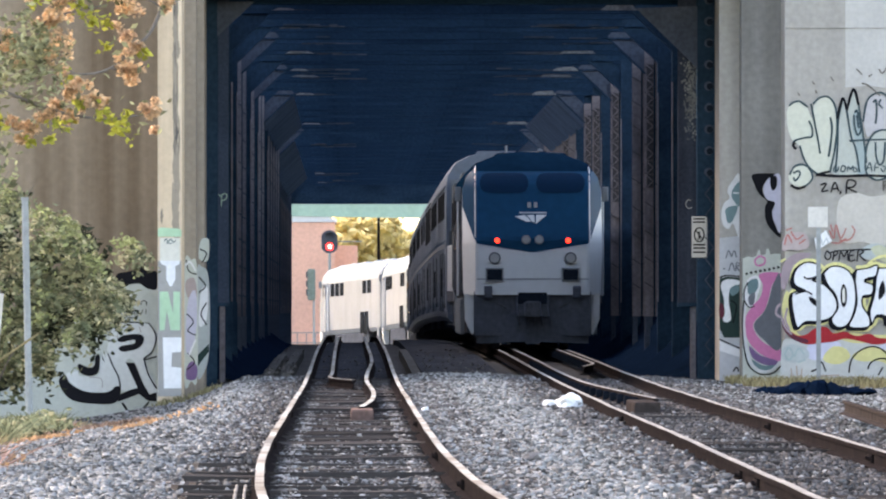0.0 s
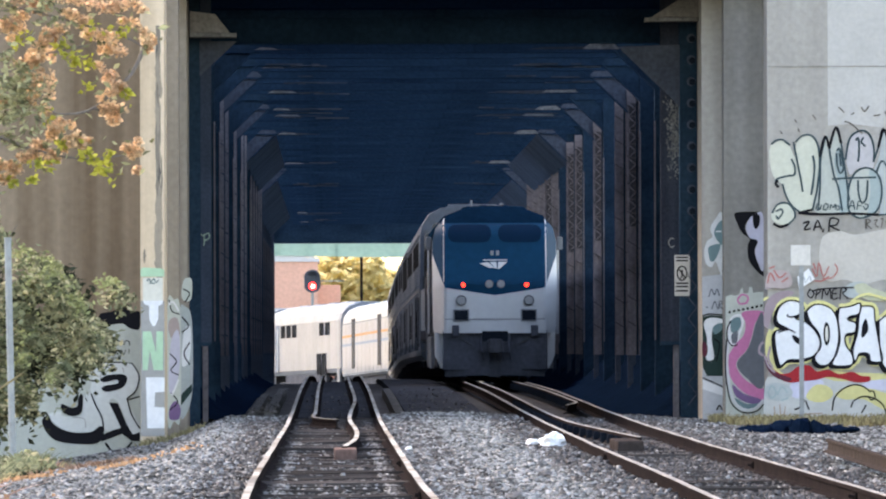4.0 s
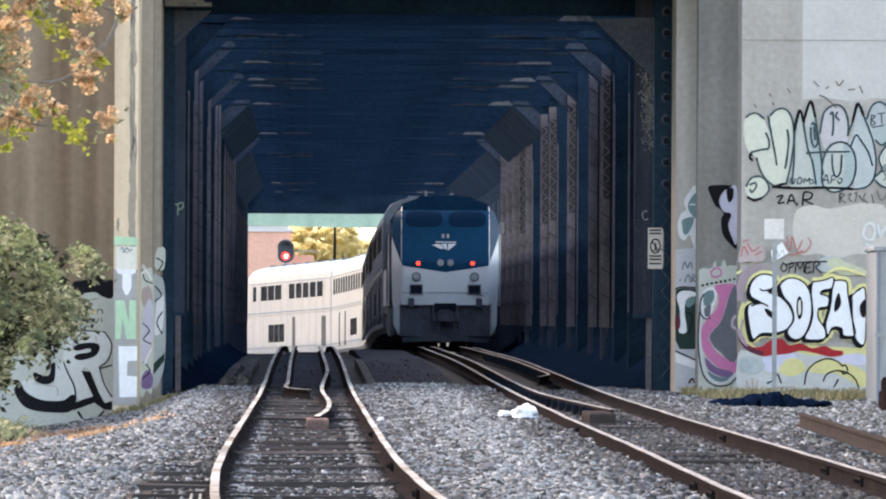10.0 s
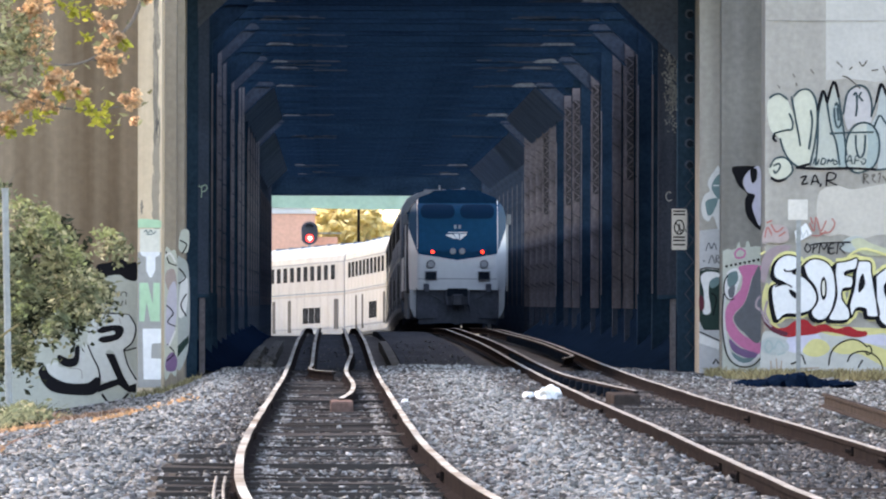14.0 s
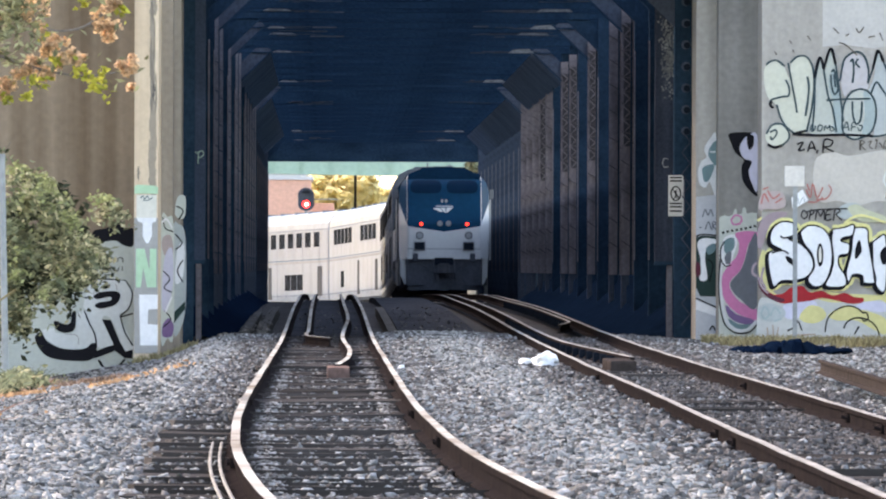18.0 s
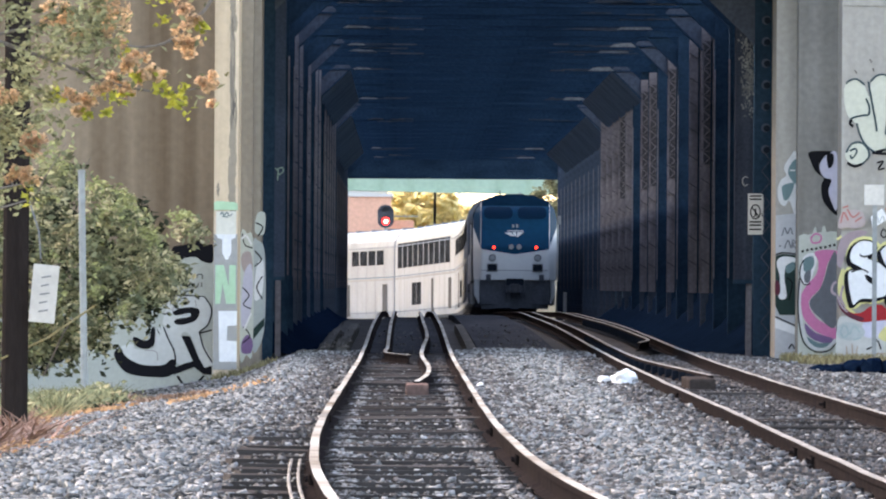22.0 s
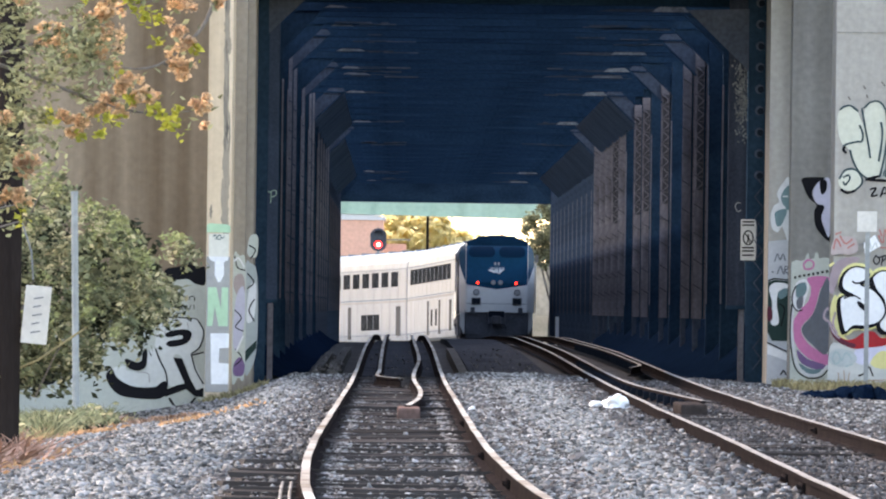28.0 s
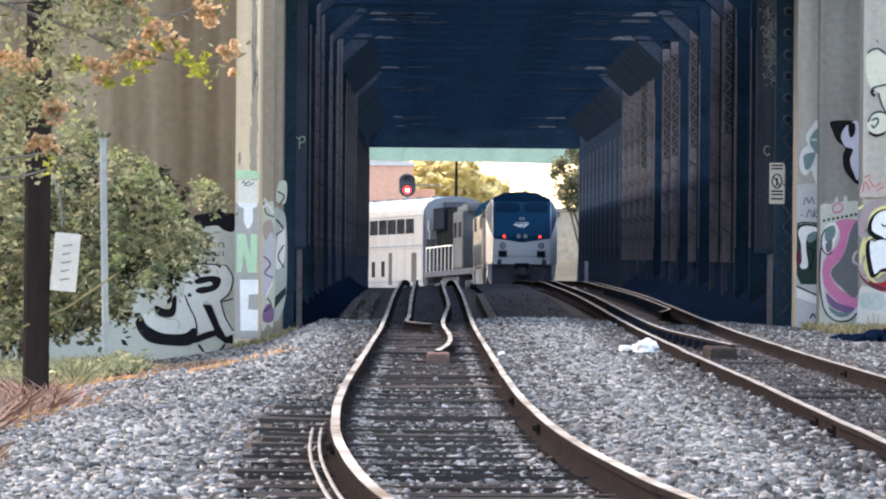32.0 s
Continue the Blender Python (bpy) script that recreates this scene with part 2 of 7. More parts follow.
M["leaf_olive2"] = mat("leaf_olive2", (0.27, 0.29, 0.18), 0.6, vary=0.2, scale=2, fine=9, island=0.6, tint=(0.20, 0.19, 0.12), bump=0, leaf=0.5)
M["leaf_lime"] = mat("leaf_lime", (0.50, 0.50, 0.10), 0.6, vary=0.2, scale=2, fine=9, island=0.4, bump=0, leaf=0.5)
M["seed"] = mat("seed", (0.82, 0.60, 0.37), 0.8, vary=0.2, scale=3, fine=12, island=0.4, tint=(0.66, 0.43, 0.28), bump=0, leaf=0.5)
M["leaf_gold"] = mat("leaf_gold", (0.54, 0.50, 0.31), 0.7, vary=0.2, scale=0.6, fine=4, island=0.5, bump=0, leaf=0.5)
# haze and glare on far trees are put into these pale, translucent leaves
M["leaf_hazy"] = mat("leaf_hazy", (0.88, 0.76, 0.42), 0.7, vary=0.10, scale=0.6, fine=4, island=0.12, bump=0, leaf=0.85)
M["concrete_warm"] = mat("concrete_warm", (0.40, 0.345, 0.285), 0.9, vary=0.18, scale=0.5, fine=9, streak=((0.72, 0.69, 0.66), (3.0, 3.0, 0.1)))
M["bark"] = mat("bark", (0.25, 0.22, 0.195), 0.95, vary=0.3, scale=3, fine=20, stretch=(3, 3, 0.5), bump=0.6)
M["dry"] = mat("dry_weed", (0.37, 0.32, 0.18), 0.9, vary=0.2, scale=2, fine=9, island=0.5, bump=0, leaf=0.5)
M["dead"] = mat("dead_twigs", (0.46, 0.28, 0.215), 0.9, vary=0.25, scale=2, fine=9, island=0.4, bump=0)
M["leaf_orange"] = mat("leaf_orange", (0.58, 0.34, 0.19), 0.8, vary=0.2, scale=2, fine=9, island=0.5, bump=0, leaf=0.3)
M["dry_red"] = mat("dry_leaves", (0.42, 0.27, 0.19), 0.9, vary=0.2, scale=2, fine=9, island=0.5, bump=0)


def paint(name, color):
    if name not in M:
        M[name] = mat(name, color, 0.75, vary=0.10, scale=1.5, fine=12, bump=0.05)
    return M[name]


# ---------------------------------------------------------------- mesh helpers
def part(name, bm, material, parent=None, label="", smooth=False):
    me = bpy.data.meshes.new(name)
    bm.normal_update()
    bm.to_mesh(me)
    bm.free()
    if smooth:
        for p in me.polygons:
            p.use_smooth = True
    me.materials.append(material)
    ob = new(name, me)
    if parent:
        ob.parent = parent
    if label:
        ob["label"] = label
    return ob


def thing(name, label, category, kind="", group="", at=(0, 0, 0)):
    ob = new(name)
    ob.empty_display_size = 0.2
    ob.location = at
    return tagged(ob, label, category, group, kind)


def box(bm, x0, x1, y0, y1, z0, z1, bevel=0.0):
    v = [bm.verts.new((x, y, z)) for x in (x0, x1) for y in (y0, y1) for z in (z0, z1)]
    f = [bm.faces.new([v[i] for i in q]) for q in ((0, 1, 3, 2), (4, 6, 7, 5), (0, 4, 5, 1), (2, 3, 7, 6), (0, 2, 6, 4), (1, 5, 7, 3))]
    if bevel:
        bmesh.ops.bevel(bm, geom=list({e for g in f for e in g.edges}), offset=bevel, segments=2, affect="EDGES", profile=0.6)
    return v


def boxed(*args, bevel=0.0):
    bm = bmesh.new()
    box(bm, *args, bevel=bevel)
    return bm


def bar(bm, a, b, w, h, up=(0, 0, 1)):
    """A straight bar of section w by h from a to b."""
    a, b = Vector(a), Vector(b)
    d = (b - a).normalized()
    s = d.cross(Vector(up))
    s = s.normalized() if s.length > 1e-4 else Vector((1, 0, 0))
    u = s.cross(d)
    ring = []
    for p in (a, b):
        ring.append([bm.verts.new(p + s * (w / 2 * i) + u * (h / 2 * j)) for i, j in ((-1, -1), (1, -1), (1, 1), (-1, 1))])
    bm.faces.new(ring[0][::-1]), bm.faces.new(ring[1])
    for i in range(4):
        bm.faces.new((ring[0][i], ring[0][(i + 1) % 4], ring[1][(i + 1) % 4], ring[1][i]))


def tube(bm, pts, radii, n=8):
    """A tapered round tube through points."""
    rings = []
    pts = [Vector(p) for p in pts]
    for i, p in enumerate(pts):
        d = (pts[min(i + 1, len(pts) - 1)] - pts[max(i - 1, 0)]).normalized()
        s = d.orthogonal().normalized()
        u = d.cross(s)
        r = radii[i] if isinstance(radii, (list, tuple)) else radii
        rings.append([bm.verts.new(p + (s * math.cos(2 * math.pi * k / n) + u * math.sin(2 * math.pi * k / n)) * r) for k in range(n)])
    for a, b in zip(rings, rings[1:]):
        for k in range(n):
            bm.faces.new((a[k], a[(k + 1) % n], b[(k + 1) % n], b[k]))
    bm.faces.new(rings[0][::-1]), bm.faces.new(rings[-1])


def tubed(pts, radii, n=8):
    bm = bmesh.new()
    tube(bm, pts, radii, n)
    return bm


def disc(bm, c, axis, r, depth, n=20):
    c, axis = Vector(c), Vector(axis).normalized()
    tube(bm, [c, c + axis * depth], r, n)


def disced(c, axis, r, depth, n=20):
    bm = bmesh.new()
    disc(bm, c, axis, r, depth, n)
    return bm


def loft(bm, sections):
    """Closed sections of equal length joined to a skin with end caps."""
    rings = [[bm.verts.new(p) for p in s] for s in sections]
    n = len(rings[0])
    for a, b in zip(rings, rings[1:]):
        for k in range(n):
            bm.faces.new((a[k], a[(k + 1) % n], b[(k + 1) % n], b[k]))
    bm.faces.new(rings[0][::-1]), bm.faces.new(rings[-1])


def glide(knots, v):
    """Smooth interpolation through knots."""
    if v <= knots[0][0]:
        return knots[0][1]
    for i in range(len(knots) - 1):
        (a, p), (b, q) = knots[i], knots[i + 1]
        if v <= b:
            m0 = (q - knots[max(i - 1, 0)][1]) / max(1e-6, b - knots[max(i - 1, 0)][0])
            m1 = (knots[min(i + 2, len(knots) - 1)][1] - p) / max(1e-6, knots[min(i + 2, len(knots) - 1)][0] - a)
            u, h = (v - a) / (b - a), b - a
            return (2 * u ** 3 - 3 * u ** 2 + 1) * p + (u ** 3 - 2 * u ** 2 + u) * h * m0 + (-2 * u ** 3 + 3 * u ** 2) * q + (u ** 3 - u ** 2) * h * m1
    return knots[-1][1]


# ---------------------------------------------------------------- the plan
FRONT, BACK = 205.0, 497.0            # the two ends of the underpass
WALL_L, WALL_R = -2.95, 6.80          # its inner wall faces
DECK = 0.25                           # width of the deck strips on the ceiling beams
CEIL = 6.75                           # underside of its beams
GRADE = [(0, 0.0), (80, 0.0), (150, 0.0), (180, 0.01), (205, 0.09), (220, 0.17), (250, 0.31), (296, 0.40), (320, 0.43), (349, 0.38), (395, 0.27), (433, 0.12), (463, -0.12), (480, -0.30), (500, -0.50), (521, -0.76), (547, -1.08), (600, -1.6), (700, -2.1), (900, -2.3)]
BED = [(0, -0.20), (150, -0.20), (180, -0.13), (205, -0.03), (215, 0.0)]      # top of the ballast beside the rails
LEFT_X = [(20, 2.3), (30, 1.7), (40, 1.16), (50, 0.74), (58, 0.46), (67, 0.265), (75, 0.147), (84, 0.075), (93, 0.028), (105, 0.005), (120, 0.0), (700, 0.0)]
RIGHT_X = [(20, 4.3), (40, 3.95), (60, 3.86), (80, 3.90), (100, 3.99), (115, 4.06), (145, 4.13), (172, 4.17), (205, 4.12), (250, 4.01), (300, 3.98)]
RIGHT_DZ = [(20, -0.07), (140, -0.07), (172, -0.03), (200, 0.0), (300, 0.0)]   # the right-hand track lies a little lower
CURVE_S, CURVE_R = 498.0, 258.0       # beyond the underpass the train's track bends to the left


def rail_z(y):
    return glide(GRADE, y)


def right_track(s):
    """Place and heading (radians, to the left) of the right-hand track, s metres out."""
    if s <= CURVE_S:
        return Vector((glide(RIGHT_X, s), s, rail_z(s) + glide(RIGHT_DZ, s))), 0.0
    a = (s - CURVE_S) / CURVE_R
    return Vector((3.98 - CURVE_R * (1 - math.cos(a)), CURVE_S + CURVE_R * math.sin(a), rail_z(s))), a


def left_track(s):
    return Vector((glide(LEFT_X, s), s, rail_z(s))), 0.0


def ground_z(x, y):
    if y < FRONT + 4:
        z = glide(BED, y)
        for tx, dz in ((glide(LEFT_X, y), 0.0), (glide(RIGHT_X, y), glide(RIGHT_DZ, y))):
            if abs(x - tx) < 0.85:
                z = min(z, rail_z(y) + dz - 0.235)
        fall = 0.36 + 0.24 * min(1.0, max(0.0, (y - 120) / 80))
        z -= fall * min(1.0, max(0.0, (-1.9 - x) / 3.6)) ** 1.2
        z -= 0.25 * min(1.0, max(0.0, -1.9 - x)) * min(1.0, max(0.0, (y - 130) / 50))
        z += 0.06 * math.exp(-((x - 1.95) / 1.0) ** 2)
        z -= 0.10 * min(1.0, max(0.0, (x - 5.2) / 2.0))
    else:
        z = rail_z(y) - 0.26
    return z


# ---------------------------------------------------------------- ground
def build_ground():
    xs = [-900, -300, -120, -60, -40, -25, -18, -14, -11] + [-9 + 0.5 * i for i in range(52)] + [18, 22, 28, 40, 60, 120, 300, 900]
    ys = [-300, -60, 0, 15, 30, 40] + [45 + 1.5 * i for i in range(112)] + [215, 225, 240, 260, 280, 300, 320, 340, 360, 380, 400, 420, 440, 460, 480, 500, 520, 560, 620, 700, 900, 1400, 2500, 4500]
    bm = bmesh.new()
    grid = []
    for y in ys:
        row = []
        for x in xs:
            z = ground_z(x, y)
            if -9 < x < 16 and 40 < y < FRONT:
                z += 0.035 * noise.noise(Vector((x * 0.9, y * 0.35, 0))) + 0.02 * noise.noise(Vector((x * 3, y * 2, 4)))
            row.append(bm.verts.new((x, y, z)))
        grid.append(row)
    for a, b in zip(grid, grid[1:]):
        for k in range(len(xs) - 1):
            bm.faces.new((a[k], a[k + 1], b[k + 1], b[k]))
    tagged(part("ground", bm, M["ballast"], None, "", True), "grey crushed-stone ballast ground between and beside the tracks", "ground", kind="structure")


build_ground()

RAIL = [(-0.075, -0.17), (0.075, -0.17), (0.075, -0.158), (0.010, -0.135), (0.010, -0.045), (0.036, -0.036), (0.036, -0.004), (0.028, 0.0), (-0.028, 0.0), (-0.036, -0.004), (-0.036, -0.036), (-0.010, -0.045), (-0.010, -0.135), (-0.075, -0.158)]


def sweep(path, side, ss, profile, dz=0.0, wob=None):
    bm = bmesh.new()
    secs = []
    for s in ss:
        p, a = path(s)
        o = side(s) if callable(side) else side
        n = Vector((math.cos(a), math.sin(a), 0))
        w = wob(s) if wob else (0.0, 0.0)
        secs.append([p + n * (o + x + w[0]) + Vector((0, 0, z + dz + w[1])) for x, z in profile])
    loft(bm, secs)
    return bm


def wobble(seed):
    def w(s):
        return (0.008 * noise.noise(Vector((s * 0.12, seed, 0))) + 0.002 * noise.noise(Vector((s * 0.6, seed, 3))), 0.006 * noise.noise(Vector((s * 0.2, seed, 7))))
    return w


HEAD = [(-0.032, 0.0005), (0.032, 0.0005), (0.032, 0.003), (-0.032, 0.003)]


def build_track(name, label, path, s_end, head):
    tr = thing(name, label, "railway track", kind="structure")
    ss = [20 + 1.0 * i for i in range(190)] + [210 + 5 * i for i in range(int((s_end - 210) / 5) + 1)]
    for k, o in enumerate((-0.7535, 0.7535)):
        w = wobble(k + (0 if name == "track_left" else 5))
        r = part("rail", sweep(path, o, ss, RAIL, 0, w), M["rail_rust"], tr, "rusty steel rail")
        part("rail_head", sweep(path, o, ss, HEAD, 0, w), M[head], r, "worn running surface, its shine put into the colour")
    return tr


TRACK_L = build_track("track_left", "rusty railway track with worn shiny rail heads and old wooden ties", left_track, 560, "rail_head")
TRACK_R = build_track("track_right", "rusty dull railway track that carries the train through the underpass", right_track, 780, "rail_dull")


# ---------------------------------------------------------------- underpass
def build_underpass():
    H = 9.5
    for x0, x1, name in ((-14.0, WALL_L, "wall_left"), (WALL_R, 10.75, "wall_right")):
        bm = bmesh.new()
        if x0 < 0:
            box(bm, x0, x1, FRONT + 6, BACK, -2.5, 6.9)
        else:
            # beyond the first bays the wall is lowered, unseen, to brighten the inside with daylight
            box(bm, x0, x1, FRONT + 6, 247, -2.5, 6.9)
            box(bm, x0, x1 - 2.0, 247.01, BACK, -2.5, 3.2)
        tagged(part(name, bm, M["wall_shade"]), "concrete side wall of the underpass, dark with painted-in shade", "wall", kind="structure")
    bm = bmesh.new()
    # one beam midway between each two frames, with narrow deck strips on all of them
    # gaps in the roof are made up, hidden behind the beams, to add daylight
    for k in range(-1, 54):
        y = 216.8 + 5.15 * k
        low = CEIL + (0.163 if y < 370 else -0.113)
        if k % 2:
            box(bm, -14, 10.75, y - 0.03, y + 0.03, low + 0.02, 7.4)
            box(bm, -14, 10.75, y - 0.2, y + 0.2, low, low + 0.03)
        box(bm, -14, 10.75, y - 0.3, y + DECK, 7.4, 7.6)
    for x in (-1.6, 0.2, 2.0, 3.8, 5.5):
        box(bm, x - 0.08, x + 0.08, FRONT + 6, BACK, 7.45, 7.75)
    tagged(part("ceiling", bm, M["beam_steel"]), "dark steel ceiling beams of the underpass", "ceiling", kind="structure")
    # painted light on the flange ends beside the knees, each with a duller streak running on inwards
    rng = random.Random(4)
    for k, y in enumerate((214.0, 228.0, 250.0, 268.0, 275.0, 298.0, 345.0, 447.0, 478.0)):
        low = CEIL + (0.163 if y < 370 else -0.113) - 0.04
        for sgn in (-1, 1):
            edge = 5.42 - 0.06 * rng.random() if sgn > 0 else -1.52 + 0.06 * rng.random()
            w, h = (0.55 + 0.40 * rng.random()) * (1.0 if sgn > 0 else 0.75), (0.07 + 0.06 * rng.random()) * (1.0 if sgn > 0 else 0.5)
            for m, reach, hh in (("worn_lit_steel", w, h), ("lit_dull", w * (1.7 + rng.random()), h * 0.45)):
                bm = bmesh.new()
                q = [(edge, low), (edge - sgn * reach, low), (edge - sgn * reach * 0.82, low + hh * 0.75), (edge - sgn * 0.12, low + hh)]
                yy = y if m == "worn_lit_steel" else y + 0.05
                loft(bm, [[Vector((a, b, c)) for a, c in q] for b in (yy, yy + 0.04)])
                part("flange_end", bm, M[m], bpy.data.objects["ceiling"])
    # thin pale streaks of painted light along the undersides of the beams
    for k in range(70):
        q = rng.choice((2, 4, 5, 7, 10, 11, 12, 16, 25, 30, 31, 45, 46, 50))
        y = 216.8 + 5.15 * q - 0.23
        low = CEIL + (0.163 if y < 370 else -0.113) - 0.035 + 0.05 * rng.random()
        x0 = rng.uniform(-1.5, -0.3) if rng.random() < 0.5 else rng.uniform(3.4, 5.2)
        part("scrape", boxed(x0, x0 + rng.uniform(0.15, 0.9), y, y + 0.01, low, low + rng.uniform(0.012, 0.035)), M["lit_dull"], bpy.data.objects["ceiling"])
    bm = boxed(WALL_L, WALL_R, BACK - 0.4, BACK + 0.4, 5.88, 9.5)
    tagged(part("fascia_beam", bm, M["steel"]), "dark steel end girder over the far opening", "girder", kind="structure")
    # near-black colour of this deck stands in for the shaded ceiling behind it
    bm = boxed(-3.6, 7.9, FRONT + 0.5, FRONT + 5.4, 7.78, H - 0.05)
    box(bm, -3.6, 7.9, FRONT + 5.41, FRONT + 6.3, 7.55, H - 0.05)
    tagged(part("lintel", bm, M["steel_black"]), "closed deck over the near opening, coloured dark as shade", "deck", kind="structure")


build_underpass()


def build_frame(half=4.22, rusty=True, open_head=False, knees=True):
    fr = thing("steel_frame", ("riveted steel portal frame with lit-coloured rust-pink laced columns" if rusty else "riveted steel portal frame with shade-dark columns") + (" and knee braces" if knees else ""), "steel frame", group="frames of the underpass")
    cx = 1.93
    for sgn in (-1, 1):
        xi, xo = cx + sgn * half, cx + sgn * (half + 0.46)
        a, b = min(xi, xo), max(xi, xo)
        # light painted in: lit columns rust-pink, left ones duller, shaded ones navy
        m = (M["steel_rust_lit"] if sgn > 0 else M["steel_brown"]) if rusty else M["steel" if half < 4.4 else "steel_far_lit"]
        bm = bmesh.new()
        foot = 0.9 if rusty else -0.4
        if rusty:
            # two flat flanges with a slot between them over a recessed web coloured dark as shade
            mid = a + (b - a) * 0.46
            box(bm, a, mid - 0.02, -0.02, 0.05, foot, CEIL - 0.25)
            box(bm, mid + 0.02, b - 0.02, -0.02, 0.05, foot, CEIL - 0.05)
            col = part("column", bm, m, fr)
            part("web", boxed(a + 0.02, b, 0.10, 0.40, foot, CEIL), M["steel_dark"], col, "recessed web, dark with painted shade")
        else:
            box(bm, a, b, -0.02, 0.40, foot, CEIL)
            col = part("column", bm, m, fr)
        # two legs with a dark gap below the column's foot plate
        if rusty:
            for x0 in (a + 0.01, b - 0.12):
                part("leg", boxed(x0, x0 + 0.11, 0.0, 0.3, -0.4, 0.9), M["knee"], col)
            # long dark bars over the flanges paint the shadow lines of the lacing
            bars = []
            for p, q in ((a + 0.005, mid - 0.02), (mid + 0.02, b - 0.025)):
                bm = bmesh.new()
                bar(bm, (p, -0.035, 0.12), (q, -0.035, 0.0), 0.02, 0.045, (0, 1, 0))
                bars.append(part("lacing_bar", bm, M["lacing"] if sgn > 0 else M["steel_dark"], col))
            bars[0].location.z, bars[1].location.z = 1.5, 1.32
            for k in range(2, 17):
                ob = new("lacing_bar", bars[k % 2].data)
                ob.parent, ob.location = col, (0, 0, (1.5 if k % 2 == 0 else 1.32) + 0.57 * (k // 2) + 0.05 * math.sin(k * 2.7))
            # zigzag lacing at the head of the right-hand columns, a dark plate painting the shaded gap
            zig = None
            for k in range(9 if sgn > 0 and open_head else 0):
                if zig is None:
                    zig = part("lacing_gap", boxed(a + 0.05, mid - 0.03, -0.03, -0.022, 0.0, 0.27), M["lacing"], col)
                    bm = bmesh.new()
                    bar(bm, (a + 0.04, -0.045, 0.0), (mid - 0.03, -0.045, 0.13), 0.02, 0.05, (0, 1, 0))
                    bar(bm, (mid - 0.03, -0.05, 0.14), (a + 0.04, -0.05, 0.26), 0.02, 0.05, (0, 1, 0))
                    zag = part("zigzag_bar", bm, m, col)
                    ob, o2 = zig, zag
                else:
                    ob, o2 = new("lacing_gap", zig.data), new("zigzag_bar", zag.data)
                    ob.parent = o2.parent = col
                ob.location.z = o2.location.z = 3.60 + 0.29 * k
        else:
            # thin lit edge along the dark column, painted as a lighter strip
            part("edge_angle", boxed(xi - 0.015, xi + 0.015, -0.05, -0.02, 1.2, 5.4), M["steel_brown"], col)
        if not knees:
            continue
        # knee brace: flat face with a flange on its lower edge
        bm = bmesh.new()
        p0, p1 = Vector((xi + sgn * 0.02, 0, 6.0)), Vector((xi - sgn * 0.78, 0, CEIL + 0.02))
        up = Vector((sgn * 0.7, 0, 0.72))
        v = [bm.verts.new(p + u * w + Vector((0, d, 0))) for p in (p0, p1) for u, w in ((up, 0.0), (up, 0.34)) for d in (0.06, 0.16)]
        for q in ((0, 1, 3, 2), (4, 6, 7, 5), (0, 4, 5, 1), (2, 3, 7, 6), (0, 2, 6, 4), (1, 5, 7, 3)):
            bm.faces.new([v[i] for i in q])
        # braces of the lit frames are paler, the light put into their paint
        part("knee_brace", bm, M["knee"] if rusty else M["steel"], fr)
        bm = bmesh.new()
        bar(bm, p0 + Vector((0, 0.1, 0)), p1 + Vector((0, 0.1, 0)), 0.34, 0.03, (sgn, 0, 1))
        part("knee_flange", bm, M["steel"], fr)
    bm = bmesh.new()
    box(bm, cx - 4.8, cx + 4.8, 0.17, 0.23, CEIL, 7.7)
    box(bm, cx - 4.8, cx + 4.8, 0.0, 0.40, CEIL - 0.03, CEIL)
    part("cross_beam", bm, M["beam_steel"], fr)
    return fr


# frames coloured as lit; the others are coloured as in shade
LIT_FRAMES = (2, 3, 5, 7, 8, 10, 11, 12, 13, 14)
KNEES = (0, 1, 2, 4, 5, 8, 13, 14, 24, 26)
made = {}
for k in range(27):
    kind = (4.22 if k < 15 else 4.50, k in LIT_FRAMES, k in (2, 5, 7, 8, 11), k in KNEES)
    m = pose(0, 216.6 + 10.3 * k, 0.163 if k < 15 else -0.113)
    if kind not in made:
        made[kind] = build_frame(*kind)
        made[kind].matrix_world = m
    else:
        copy_thing(made[kind], m)
# smooth haunch plates close the corners where the frames have no braces of their own
for half, dz, y0, y1 in ((4.22, 0.163, 299.6, 350.0), (4.50, -0.113, 361.5, 463.5)):
    for sgn in (-1, 1):
        xi = 1.93 + sgn * half
        bm = bmesh.new()
        q = ((xi + sgn * 0.05, 5.95 + dz), (xi - sgn * 0.76, CEIL - 0.02 + dz), (xi - sgn * 0.70, CEIL + 0.03 + dz), (xi + sgn * 0.10, 6.02 + dz))
        loft(bm, [[Vector((x, y, z)) for x, z in q] for y in (y0, y1)])
        tagged(part("haunch_plate", bm, M["haunch"]), "smooth dark steel haunch plate between wall and ceiling", "steel plate", kind="structure")


